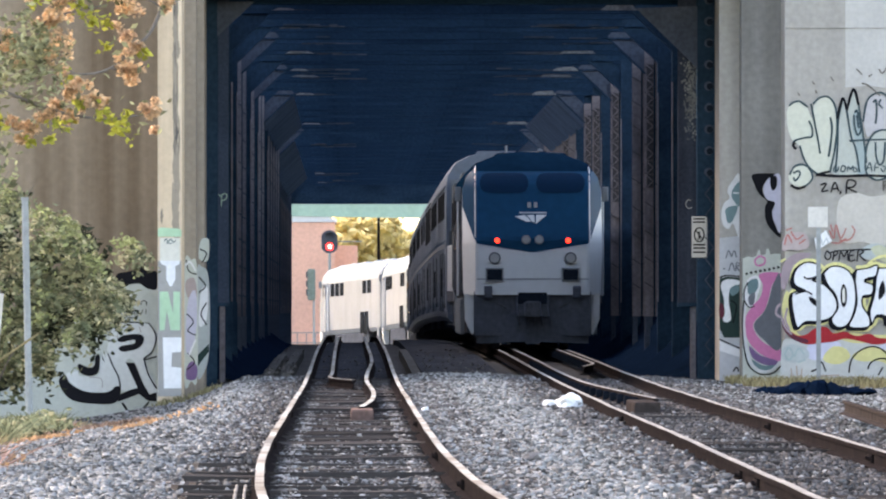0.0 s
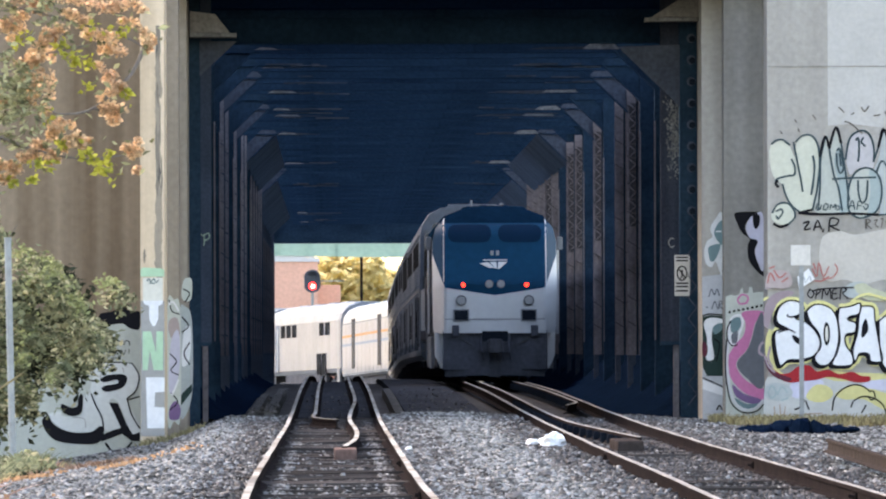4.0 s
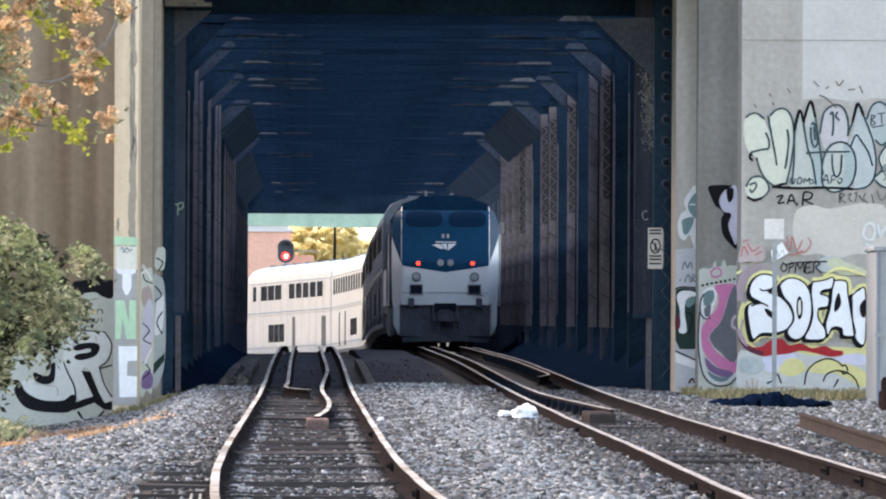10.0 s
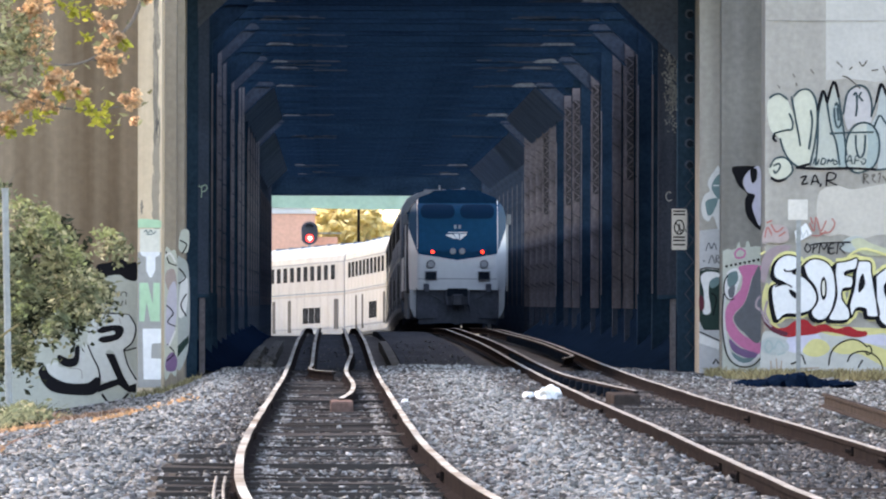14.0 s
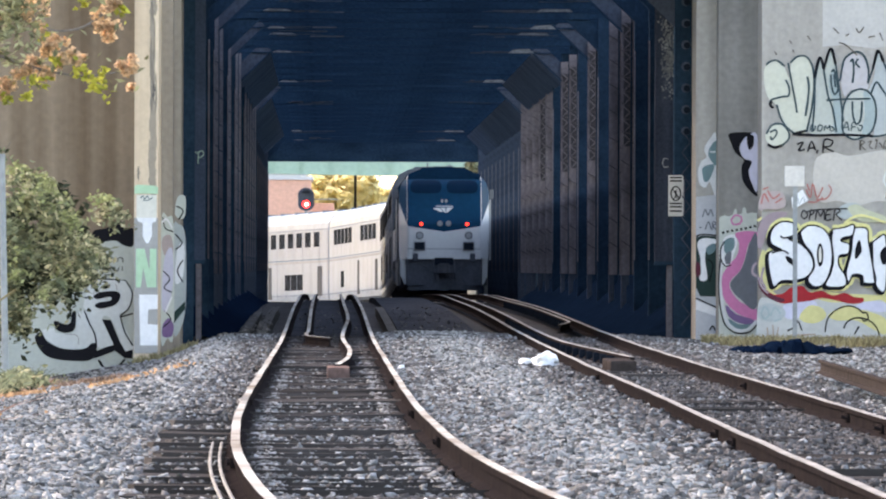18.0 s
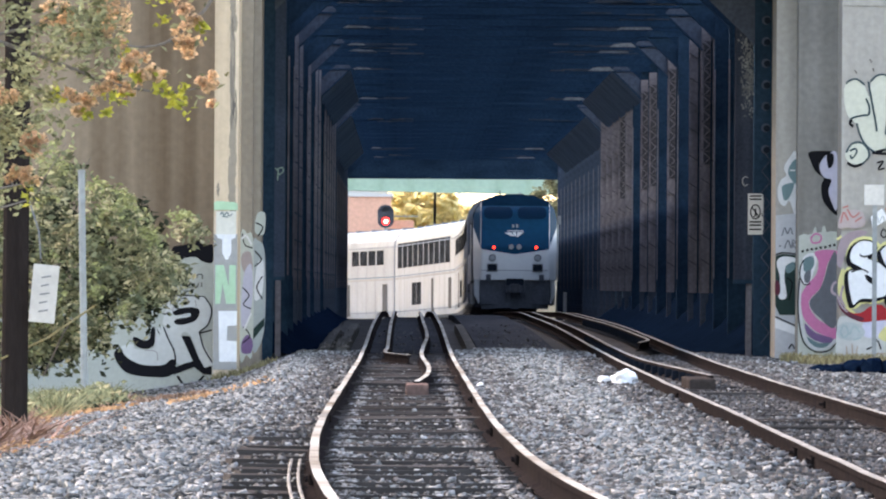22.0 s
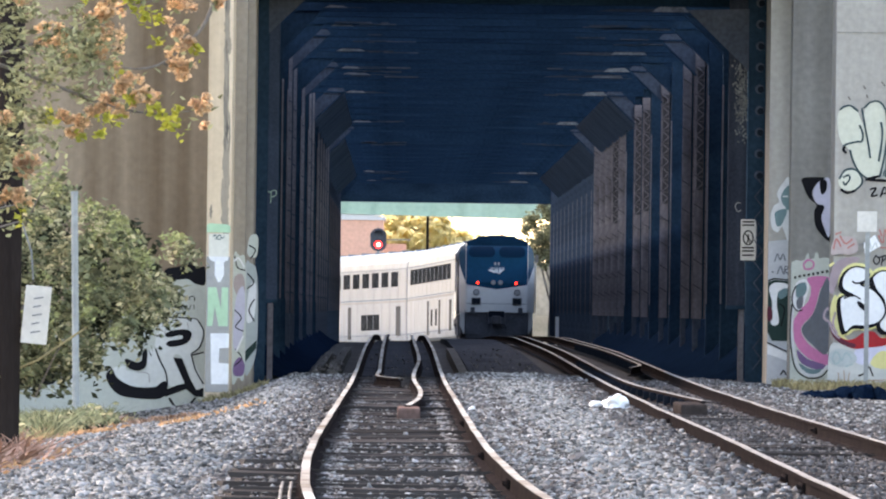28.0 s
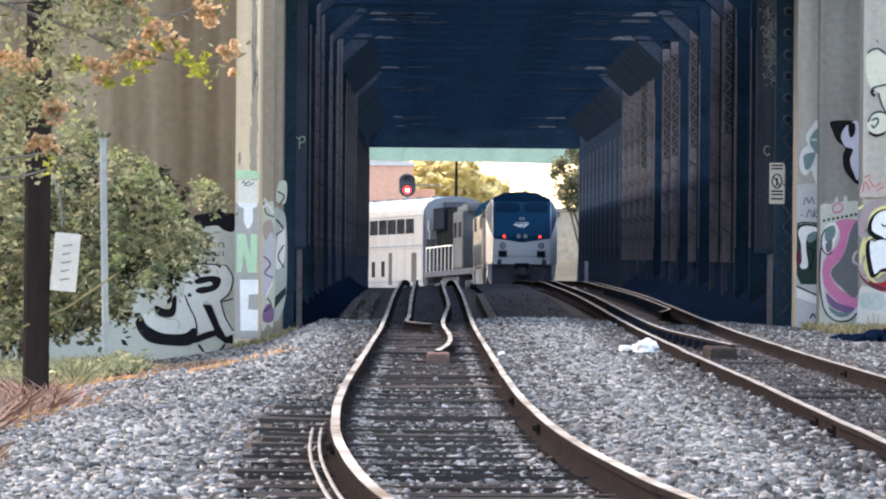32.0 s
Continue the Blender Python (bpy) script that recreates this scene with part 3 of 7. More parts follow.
def build_portal():
    """Concrete piers and faces of the near opening."""
    H = 9.5
    def face(name, x0, x1, y0, y1, m, label):
        return tagged(part(name, boxed(x0, x1, y0, y1, -2.0, H), M[m]), label, "wall", kind="structure")
    face("wing_wall_left", -40, -3.456, 203.0, 211, "concrete_brown", "brown water-streaked concrete wall with graffiti at its foot")
    face("pier_left", -3.456, -3.03, 201.5, 211, "concrete_pale", "pale concrete pier with painted letters on its foot")
    face("pier_left_recess", -3.03, -2.82, 205.0, 211, "concrete_warm", "grey concrete recess with graffiti beside the opening")
    face("pier_left_edge", -2.82, -2.69, 206.5, 211.02, "concrete_warm", "grey concrete edge strip of the opening")
    # light from the left is put in: edge strip paler, pilaster darker
    face("pier_right_edge", 6.74, 7.11, 207.0, 211.02, "concrete", "light grey concrete edge strip with graffiti")
    face("pier_right_recess", 7.11, 7.83, 206.0, 211, "concrete_dark", "grey concrete pilaster with pink and black graffiti")
    face("wing_wall_right", 7.83, 10.80, 204.0, 211, "concrete", "grey concrete wall with large painted graffiti")
    face("wing_wall_end", 10.80, 10.98, 203.9, 211.04, "concrete_pale", "pale concrete corner edge of the wall")


build_portal()

# ---------------------------------------------------------------- the train
SPEED, TAIL = 7.62, 250.0             # metres a second; where the last locomotive's nose is at the start


def section(pts, y):
    """A mirrored closed section from a half outline (x, z), bottom to top."""
    return [Vector((x, y, z)) for x, z in pts] + [Vector((-x, y, z)) for x, z in reversed(pts)]


LOCO_HALF = [(1.42, 1.05), (1.53, 1.25), (1.55, 2.2), (1.55, 3.50), (1.46, 3.84), (1.22, 4.14), (0.66, 4.36), (0.12, 4.41)]


def nose_y(x, z):
    """How far the nose stands back from its foremost line."""
    a = abs(x)
    y = 0.04 * a * a + 2.1 * max(0.0, a - 1.25)
    if z > 2.45:
        y += 0.42 * (z - 2.45)
    if z > 3.6:
        y += 1.3 * (z - 3.6) ** 2
    return y


def half_width(z):
    pts = LOCO_HALF
    for (x0, z0), (x1, z1) in zip(pts, pts[1:]):
        if z <= z1:
            return x0 + (x1 - x0) * (z - z0) / (z1 - z0)
    return pts[-1][0]


def nose_patch(lo, hi, x0, x1, off=0.004, n=28, m=14, thick=0.03):
    """A panel that follows the nose, between two height lines."""
    bm = bmesh.new()
    grid = []
    for i in range(n + 1):
        u = x0 + (x1 - x0) * i / n
        col = []
        for j in range(m + 1):
            z = lo(u) + (hi(u) - lo(u)) * j / m
            w = half_width(z)
            x = max(-w, min(w, u))
            col.append(bm.verts.new((x, nose_y(x, z) - off, z)))
        grid.append(col)
    for a, b in zip(grid, grid[1:]):
        for j in range(m):
            bm.faces.new((a[j], b[j], b[j + 1], a[j + 1]))
    return bm


def text_mesh(word, size, bold=0.0):
    """Letters from the built-in font as a flat mesh, upright in the xz plane, middle at the origin."""
    cu = bpy.data.curves.new("letters", "FONT")
    cu.body, cu.size, cu.offset, cu.align_x, cu.align_y, cu.extrude, cu.resolution_u = word, size, bold, "CENTER", "CENTER", 0.002, 3
    ob = bpy.data.objects.new("letters", cu)
    scene.collection.objects.link(ob)
    me = bpy.data.meshes.new_from_object(ob.evaluated_get(bpy.context.evaluated_depsgraph_get()))
    bpy.data.objects.remove(ob)
    bpy.data.curves.remove(cu)
    bm = bmesh.new()
    bm.from_mesh(me)
    bpy.data.meshes.remove(me)
    for v in bm.verts:
        v.co = Vector((v.co.x, -v.co.z, v.co.y))
    return bm


def bogie(parent, y, r=0.5):
    bm = bmesh.new()
    for sx in (-1, 1):
        box(bm, sx * 1.12 - 0.06, sx * 1.12 + 0.06, y - 1.9, y + 1.9, 0.45, 0.75)
        for yy in (-0.9, 0.9):
            box(bm, sx * 1.12 - 0.13, sx * 1.12 + 0.13, y + yy - 0.22, y + yy + 0.22, 0.32, 0.68)
    box(bm, -1.0, 1.0, y - 0.5, y + 0.5, 0.5, 1.0)
    bg = part("bogie", bm, M["black"], parent, "black bogie frame")
    for yy in (-1.35, 1.35):
        for sx in (-1, 1):
            part("wheel", disced((sx * 0.70, y + yy, r), (sx, 0, 0), r, 0.13, 22), M["black"], bg)


def build_loco(name, label, tail=False, side="loco_side"):
    L = 21.0
    lo = thing(name, label, "locomotive", group="vehicles of the train")
    bm = bmesh.new()
    secs = []
    # nose, body and rear of one skin
    n = len(LOCO_HALF)
    for k in range(6):
        f = k / 5.0
        ring = []
        for x, z in LOCO_HALF:
            ring.append((x, z))
        sec = []
        for x, z in ring + [(-x, z) for x, z in reversed(ring)]:
            back = nose_y(x, z)
            sec.append(Vector((x, back + (2.6 - back) * f, z)))
        secs.append(sec)
    secs.append(section(LOCO_HALF, L - 0.3))
    secs.append(section([(x * 0.97, z) for x, z in LOCO_HALF], L))
    loft(bm, secs)
    # head units share the tail's paint; their body and roof are brightened as sunlit
    body = part("body", bm, M[side], lo, "dull silver-grey body shell" if side == "loco_side" else "silver body shell, brightened as sunlit")
    # closed nose cap with slanted corner facets
    part("nose", nose_patch(lambda u: 1.22, lambda u: 4.39, -1.55, 1.55, 0.002, 44, 22), M["white"], lo, "white nose")
    vee = lambda u: 2.16 + 0.19 * min(1.0, abs(u) / 1.25) + max(0.0, abs(u) - 1.25) * 2.8
    part("nose_panel", nose_patch(vee, lambda u: 3.98, -1.545, 1.545, 0.010, 50, 18), M["blue"], lo, "blue nose panel with a pointed lower edge")
    part("cab_roof", nose_patch(lambda u: 3.96, lambda u: 4.40, -1.4, 1.4, 0.014, 32, 10), M["navy"], lo, "dark rounded cab roof", True)
    part("nose_seam", nose_patch(lambda u: 1.555, lambda u: 1.58, -1.24, 1.24, 0.008, 20, 1), M["grey"], lo)
    for s in (-1, 1):
        bow = lambda u: 0.225 * max(0.0, 1 - abs((abs(u) - 0.625) / 0.54) ** 7) ** 0.5
        part("windscreen", nose_patch(lambda u: 3.70 - bow(u), lambda u: 3.70 + bow(u), min(s * 0.09, s * 1.16), max(s * 0.09, s * 1.16), 0.022, 30, 6), M["glass"], lo, "dark windscreen with rounded corners")
        part("marker_lamp", disced((s * 0.785, nose_y(0.775, 2.42) - 0.05, 2.42), (0, 1, 0), 0.056, 0.06), M["red_lamp"], lo, "glowing red marker lamp")
        hl = part("headlight", disced((s * 0.145, nose_y(0.1, 2.44) - 0.05, 2.44), (0, 1, 0), 0.10, 0.06), M["grey"], lo)
        part("lamp_glass", disced((s * 0.145, nose_y(0.1, 2.44) - 0.06, 2.44), (0, 1, 0), 0.075, 0.02), M["lens"], hl)
        d = part("ditch_light", disced((s * 0.84, nose_y(0.83, 2.03) - 0.06, 2.03), (0, 1, 0), 0.135, 0.08), M["black"], lo)
        part("lamp_glass", disced((s * 0.84, nose_y(0.83, 2.03) - 0.07, 2.03), (0, 1, 0), 0.105, 0.02), M["lens"], d)
        sb = part("step_box", boxed(s * 0.84 - 0.20, s * 0.84 + 0.20, -0.02, 0.18, 1.51, 1.82, bevel=0.02), M["grey"], lo)
        # flat dark plate paints the shade of the recess
        part("step_hole", boxed(s * 0.84 - 0.165, s * 0.84 + 0.165, -0.03, -0.015, 1.545, 1.785), M["step_dark"], sb, "dark plate painted as the step's shaded recess")
        part("buffer_horn", boxed(s * 0.98 - 0.09, s * 0.98 + 0.09, -0.08, 0.25, 1.14, 1.42, bevel=0.03), M["black"], lo)
        # snowplough wing; a lighter tube paints the highlight on its upper lip
        bm = bmesh.new()
        pts = [(0.12, 0.18), (1.24, 0.14), (1.25, 0.95), (1.12, 1.08), (0.86, 1.06), (0.58, 0.92), (0.36, 0.80), (0.12, 0.74)]
        fr = [bm.verts.new((s * x, 0.02 + 0.16 * x, z)) for x, z in pts]
        bk = [bm.verts.new((s * x, 0.10 + 0.16 * x, z)) for x, z in pts]
        bm.faces.new(fr), bm.faces.new(bk[::-1])
        for i in range(len(pts)):
            j = (i + 1) % len(pts)
            bm.faces.new((fr[i], fr[j], bk[j], bk[i]))
        pb = part("plough_blade", bm, M["black"], lo, "black snowplough blade")
        part("lip", tubed([(s * 1.12, 0.18, 1.09), (s * 0.86, 0.14, 1.07), (s * 0.58, 0.10, 0.93)], 0.022, 6), M["coupler"], pb, "highlight along the upper lip, painted lighter")
        # white skirt at the corner
        bm = bmesh.new()
        q = [(1.20, 1.24), (1.50, 1.24), (1.49, 0.66), (1.34, 0.34), (1.23, 0.38)]
        loft(bm, [[Vector((s * x, y, z)) for x, z in q] for y in (0.42, 1.1)])
        part("corner_skirt", bm, M["white"], lo)
        part("cab_side_window", boxed(s * 1.552 - 0.012, s * 1.552 + 0.012, 1.75, 2.75, 2.85, 3.45), M["glass"], lo)
        part("cab_door", boxed(s * 1.556 - 0.010, s * 1.556 + 0.010, 3.0, 3.95, 1.25, 3.5), M["black"] if side == "loco_side" else M["seam"], lo)
        # dark slope between the side and the roof
        bm = bmesh.new()
        loft(bm, [[Vector((s * x, y, z)) for x, z in ((1.563, 3.50), (1.475, 3.85), (1.232, 4.155), (0.66, 4.375), (0.64, 4.33), (1.20, 4.11), (1.44, 3.80), (1.53, 3.50))] for y in (2.0, L - 0.35)])
        part("roof_slope", bm, M["navy" if side == "loco_side" else "silver"], lo)
        for yy in (2.95, 4.0):
            part("handrail", tubed([(s * 1.62, yy, 1.2), (s * 1.62, yy, 3.3)], 0.022, 6), M["white"], lo)
        part("mirror", boxed(s * 1.64 - 0.07, s * 1.64 + 0.07, 1.45, 1.52, 3.30, 3.62, bevel=0.02), M["grey"], lo)
        if side == "loco_side":
            for k in range(9):
                part("side_louvre", boxed(s * 1.556 - 0.01, s * 1.556 + 0.01, 4.6 + 1.75 * k, 5.35 + 1.75 * k, 1.30, 2.25), M["black"], lo, "dark side grille")
            for k in range(9):
                part("tank_rib", boxed(s * 1.50 - 0.05, s * 1.50 + 0.05, 5.2 + 1.3 * k, 5.6 + 1.3 * k, 0.32, 1.12, bevel=0.02), M["grey"], lo, "pale upright rib of the tank")
        else:
            for y0, y1 in ((14.6, 15.8), (16.0, 17.2)):
                part("side_louvre", boxed(s * 1.556 - 0.008, s * 1.556 + 0.008, y0, y1, 1.0, 2.0), M["window"], lo, "dark square side grille")
        for y0, y1 in ((4.6, 5.8), (6.2, 7.4), (7.8, 9.0), (15.4, 16.6), (17.0, 18.2)):
            part("grille", boxed(s * 1.565 - 0.008, s * 1.565 + 0.008, y0, y1, 2.85, 3.45), M["window"], lo)
        part("end_step", boxed(s * 1.50 - 0.04, s * 1.50 + 0.04, L - 0.9, L - 0.3, 0.45, 1.3, bevel=0.02), M["grey"], lo)
        part("fuel_tank_side", boxed(s * 1.3 - 0.1, s * 1.3 + 0.1, 5.0, 16.4, 0.35, 1.05, bevel=0.03), M["black"], lo)
    part("coupler", boxed(-0.16, 0.16, -0.35, 0.4, 0.72, 1.08, bevel=0.04), M["coupler"], lo, "worn dark grey coupler head")
    part("coupler_plate", boxed(-0.38, 0.38, 0.02, 0.2, 0.72, 1.32, bevel=0.03), M["black"], lo)
    part("plough_keel", boxed(-0.16, 0.16, 0.06, 0.16, 0.13, 0.78, bevel=0.02), M["black"], lo)
    # flat dark plate paints the shade of the coupler pocket
    part("draft_pocket", boxed(-0.32, 0.32, -0.01, 0.02, 1.02, 1.27, bevel=0.01), M["step_dark"], lo, "dark plate painted as the shaded coupler pocket")
    part("pilot", boxed(-1.30, 1.30, 0.12, 0.7, 0.30, 1.30, bevel=0.03), M["black"], lo, "black pilot beam")
    bm = bmesh.new()
    for k in range(5):
        x = -0.35 + 0.17 * k
        tube(bm, [(x, -0.02, 1.05), (x + 0.03, -0.12, 0.75), (x + 0.06, 0.0, 0.55)], 0.025, 6)
    part("air_hose", bm, M["black"], lo)
    for y, w, h in ((3.2, 0.5, 0.10), (6.0, 0.9, 0.12), (9.5, 0.9, 0.14), (14.0, 1.0, 0.16), (17.5, 1.0, 0.16)):
        part("roof_hatch", boxed(-w * 0.7, w * 0.7, y - 0.9, y + 0.9, 4.32, 4.395 + h * 0.3, bevel=0.03), M["navy" if side == "loco_side" else "silver"], lo)
    part("roof_cover", boxed(-0.80, 0.80, 1.8, L - 0.4, 4.10, 4.385, bevel=0.10), M["navy" if side == "loco_side" else "silver"], lo, "dark blue roof" if side == "loco_side" else "roof brightened as sunlit")
    part("horn", tubed([(0.2, 2.4, 4.42), (0.2, 2.75, 4.42)], [0.07, 0.03]), M["grey"], lo)
    part("antenna", tubed([(-0.55, 2.6, 4.3), (-0.55, 2.6, 4.55)], 0.03), M["grey"], lo)
    part("end_door", boxed(-0.4, 0.4, L - 0.02, L + 0.06, 1.3, 3.3), M["black"], lo)
    # slanted mark: three bands that run together to the lower edge
    bm = bmesh.new()
    for pts in ([(-0.39, 2.955), (-0.17, 2.985), (-0.02, 2.845), (-0.13, 2.835)], [(-0.13, 2.985), (0.04, 2.99), (0.05, 2.815), (0.0, 2.835)], [(0.08, 2.99), (0.32, 2.99), (0.12, 2.825), (0.07, 2.79)]):
        v = [bm.verts.new((x, nose_y(x, z) - 0.03, z)) for x, z in pts]
        bm.faces.new(v)
    part("emblem", bm, M["white"], lo, "white slanted bands")
    part("name_bar", boxed(-0.29, 0.31, nose_y(0, 3.06) - 0.03, nose_y(0, 3.06) + 0.02, 3.02, 3.052), M["white"], lo, "white bar in place of lettering")
    bm = bmesh.new()
    for x in (-0.07, 0.07):
        box(bm, x - 0.04, x + 0.04, nose_y(0, 3.2) - 0.03, nose_y(0, 3.2) + 0.02, 3.14, 3.27)
    part("number_bars", bm, M["lens"], lo, "two white bars in place of the number")
    for y in (4.0, 17.0):
        bogie(lo, y)
    return lo, L


def build_hood_unit():
    """Locomotive with a narrow hood, side walkways and a full-width cab."""
    L = 21.0
    lo = thing("locomotive", "grey-green hood locomotive with pale cab and white walkway railings", "locomotive", group="vehicles of the train")
    hood = part("hood", boxed(-1.0, 1.0, 0.7, 12.5, 1.30, 4.20, bevel=0.10), M["hood_green"], lo, "narrow grey-green engine hood")
    part("frame", boxed(-1.52, 1.52, 0.3, L - 0.3, 1.02, 1.30, bevel=0.03), M["black"], lo, "dark walkway frame")
    cab = part("cab", boxed(-1.50, 1.50, 12.5, 16.4, 1.30, 3.95, bevel=0.12), M["cab_white"], lo, "pale grey cab")
    part("cab_roof", boxed(-1.30, 1.30, 12.4, 16.6, 3.90, 4.22, bevel=0.12), M["cab_white"], cab)
    nose = part("short_hood", boxed(-0.95, 0.95, 16.4, 20.2, 1.30, 3.05, bevel=0.12), M["cab_white"], lo, "pale short hood")
    part("nose_door", boxed(-0.35, 0.35, 20.19, 20.22, 1.4, 2.9), M["hood_green"], nose)
    part("radiator", boxed(-1.18, 1.18, 1.0, 5.6, 3.25, 4.30, bevel=0.06), M["step_dark"], lo, "dark overhanging radiator")
    part("exhaust_box", boxed(-0.6, 0.6, 8.2, 10.2, 4.12, 4.40, bevel=0.05), M["cab_white"], lo, "pale box on the hood roof")
    for s in (-1, 1):
        for k in range(7):
            part("hood_door", boxed(s * 1.002 - 0.010, s * 1.002 + 0.010, 1.2 + 1.6 * k, 2.65 + 1.6 * k, 1.45, 3.05, bevel=0.005), M["hood_green"], hood)
        for y0 in (12.9, 14.8):
            part("cab_window", boxed(s * 1.50 - 0.012, s * 1.50 + 0.012, y0, y0 + 1.2, 2.75, 3.45), M["window"], cab)
        part("end_panel", boxed(min(s * 0.98, s * 1.46), max(s * 0.98, s * 1.46), 0.34, 0.42, 0.95, 2.85, bevel=0.02), M["cab_white"], lo, "pale sheet over the corner steps")
        part("lamp_box", boxed(min(s * 1.02, s * 1.38), max(s * 1.02, s * 1.38), 0.5, 0.9, 3.25, 3.75, bevel=0.03), M["grey"], lo)
        part("handrail", tubed([(s * 1.48, 0.9, 2.42), (s * 1.48, 12.4, 2.42)], 0.035, 6), M["white"], lo, "white walkway handrail")
        for k in range(8):
            part("stanchion", tubed([(s * 1.48, 0.9 + 1.62 * k, 1.28), (s * 1.48, 0.9 + 1.62 * k, 2.42)], 0.030, 6), M["white"], lo)
        for k in range(3):
            part("step", boxed(min(s * 1.05, s * 1.5), max(s * 1.05, s * 1.5), 0.32, 0.62, 0.42 + 0.28 * k, 0.46 + 0.28 * k), M["grey"], lo)
            part("step", boxed(min(s * 1.05, s * 1.5), max(s * 1.05, s * 1.5), L - 0.62, L - 0.32, 0.42 + 0.28 * k, 0.46 + 0.28 * k), M["grey"], lo)
        part("end_rail", tubed([(s * 1.40, L - 0.35, 1.28), (s * 1.40, L - 0.35, 2.4), (s * 0.45, L - 0.35, 2.4), (s * 0.45, L - 0.35, 1.28)], 0.03, 6), M["white"], lo)
    part("fuel_tank", boxed(-1.35, 1.35, 6.6, 13.6, 0.30, 1.02, bevel=0.10), M["black"], lo)
    for y in (-0.3, L - 0.2):
        part("coupler", boxed(-0.15, 0.15, y, y + 0.5, 0.74, 1.02, bevel=0.03), M["coupler"], lo)
    for y in (0.3, L - 0.42):
        part("pilot", boxed(-1.35, 1.35, y, y + 0.12, 0.32, 1.02, bevel=0.02), M["black"], lo)
    for y in (3.8, 17.0):
        bogie(lo, y)
    return lo, L


CAR_HALF = [(1.38, 0.48), (1.50, 0.60), (1.55, 1.0), (1.55, 3.9), (1.50, 4.30), (1.30, 4.62), (0.95, 4.80), (0.45, 4.90), (0.1, 4.93)]
BAG_HALF = [(1.38, 0.75), (1.50, 0.85), (1.53, 1.2), (1.53, 3.2), (1.45, 3.65), (1.20, 3.95), (0.8, 4.12), (0.3, 4.18), (0.1, 4.19)]


def build_car(name, label, half, upper, lower, doors, stripe):
    L = 25.7
    car = thing(name, label, "railway carriage", group="vehicles of the train")
    bm = bmesh.new()
    secs = [section([(x * 0.985, z) for x, z in half], 0.0), section(half, 0.08), section(half, L - 0.08), section([(x * 0.985, z) for x, z in half], L)]
    loft(bm, secs)
    part("body", bm, M["silver"], car, "silver body shell")
    w = max(x for x, z in half)
    for s in (-1, 1):
        for y0, y1, z0, z1 in upper:
            part("window", boxed(s * w - 0.012, s * w + 0.012, y0, y1, z0, z1), M["window"], car)
        for y0, y1, z0, z1 in lower:
            part("window", boxed(s * w - 0.012, s * w + 0.012, y0, y1, z0, z1), M["window"], car)
        for y0, y1, z0, z1 in doors:
            part("door", boxed(s * w - 0.02, s * w + 0.02, y0, y1, z0, z1), M["door_grey"], car, "grey side door")
        for z0, z1, m in stripe:
            part("stripe", boxed(s * w - 0.008, s * w + 0.008, 0.1, L - 0.1, z0, z1), M[m], car)
        # ribs along the lower body
        bm = bmesh.new()
        for z in (1.30, 1.55, 1.80):
            if half is CAR_HALF:
                box(bm, s * w - 0.006, s * w + 0.006, 0.1, L - 0.1, z, z + 0.03)
        if half is CAR_HALF:
            part("rib", bm, M["silver"], car)
        else:
            bm.free()
    top = max(z for x, z in half)
    for s in (-1, 1):
        # panel seams and the gutter under the roof
        seam = None
        for k in range(1, 12):
            if seam is None:
                seam = part("panel_seam", boxed(s * w - 0.007, s * w + 0.007, -0.008, 0.008, 0.75, 3.1 if half is BAG_HALF else 3.95), M["seam"], car)
                ob = seam
            else:
                ob = new("panel_seam", seam.data)
                ob.parent = car
            ob.location.y = L * k / 12
        part("gutter", boxed(s * w - 0.02, s * w + 0.02, 0.1, L - 0.1, top - 0.95, top - 0.90), M["seam"], car)
        part("skirt_line", boxed(s * (w - 0.02) - 0.012, s * (w - 0.02) + 0.012, 0.1, L - 0.1, 0.86, 0.93), M["seam"], car)
    for y, k in ((-0.28, -1), (L + 0.0, 1)):
        z0, z1 = (2.55, 4.65) if half is CAR_HALF else (1.2, 3.5)
        part("diaphragm", boxed(-0.55, 0.55, y, y + 0.28, z0, z1, bevel=0.04), M["black"], car, "black gangway diaphragm")
        part("end_frame", boxed(-1.42, 1.42, y + (0.22 if k < 0 else 0.0), y + (0.30 if k < 0 else 0.06), 0.7, top - 0.75), M["grey"], car, "grey end wall")
        bm = bmesh.new()
        yy = y + (0.1 if k < 0 else 0.2)
        for s in (-1, 1):
            tube(bm, [(s * 0.75, yy, 1.0), (s * 0.75, yy, 2.6)], 0.03, 6)
            tube(bm, [(s * 1.25, yy, 1.0), (s * 1.25, yy, 3.4)], 0.03, 6)
        tube(bm, [(-1.3, yy, 2.45), (1.3, yy, 2.45)], 0.03, 6)
        part("handrail", bm, M["white"], car)
    for k in range(7):
        y = 2.0 + k * 3.6
        part("roof_vent", boxed(-0.7, 0.7, y, y + 0.25, top - 0.12, top + 0.02), M["silver"], car)
    part("underframe", boxed(-1.2, 1.2, 5.5, L - 5.5, 0.25, 0.8), M["black"], car)
    part("coupler", boxed(-0.15, 0.15, -0.45, 0.2, 0.75, 1.0), M["black"], car)
    for y in (3.2, L - 3.2):
        bogie(car, y, 0.45)
    return car, L


def row(start, count, width, gap, z0, z1):
    return [(start + k * (width + gap), start + k * (width + gap) + width, z0, z1) for k in range(count)]


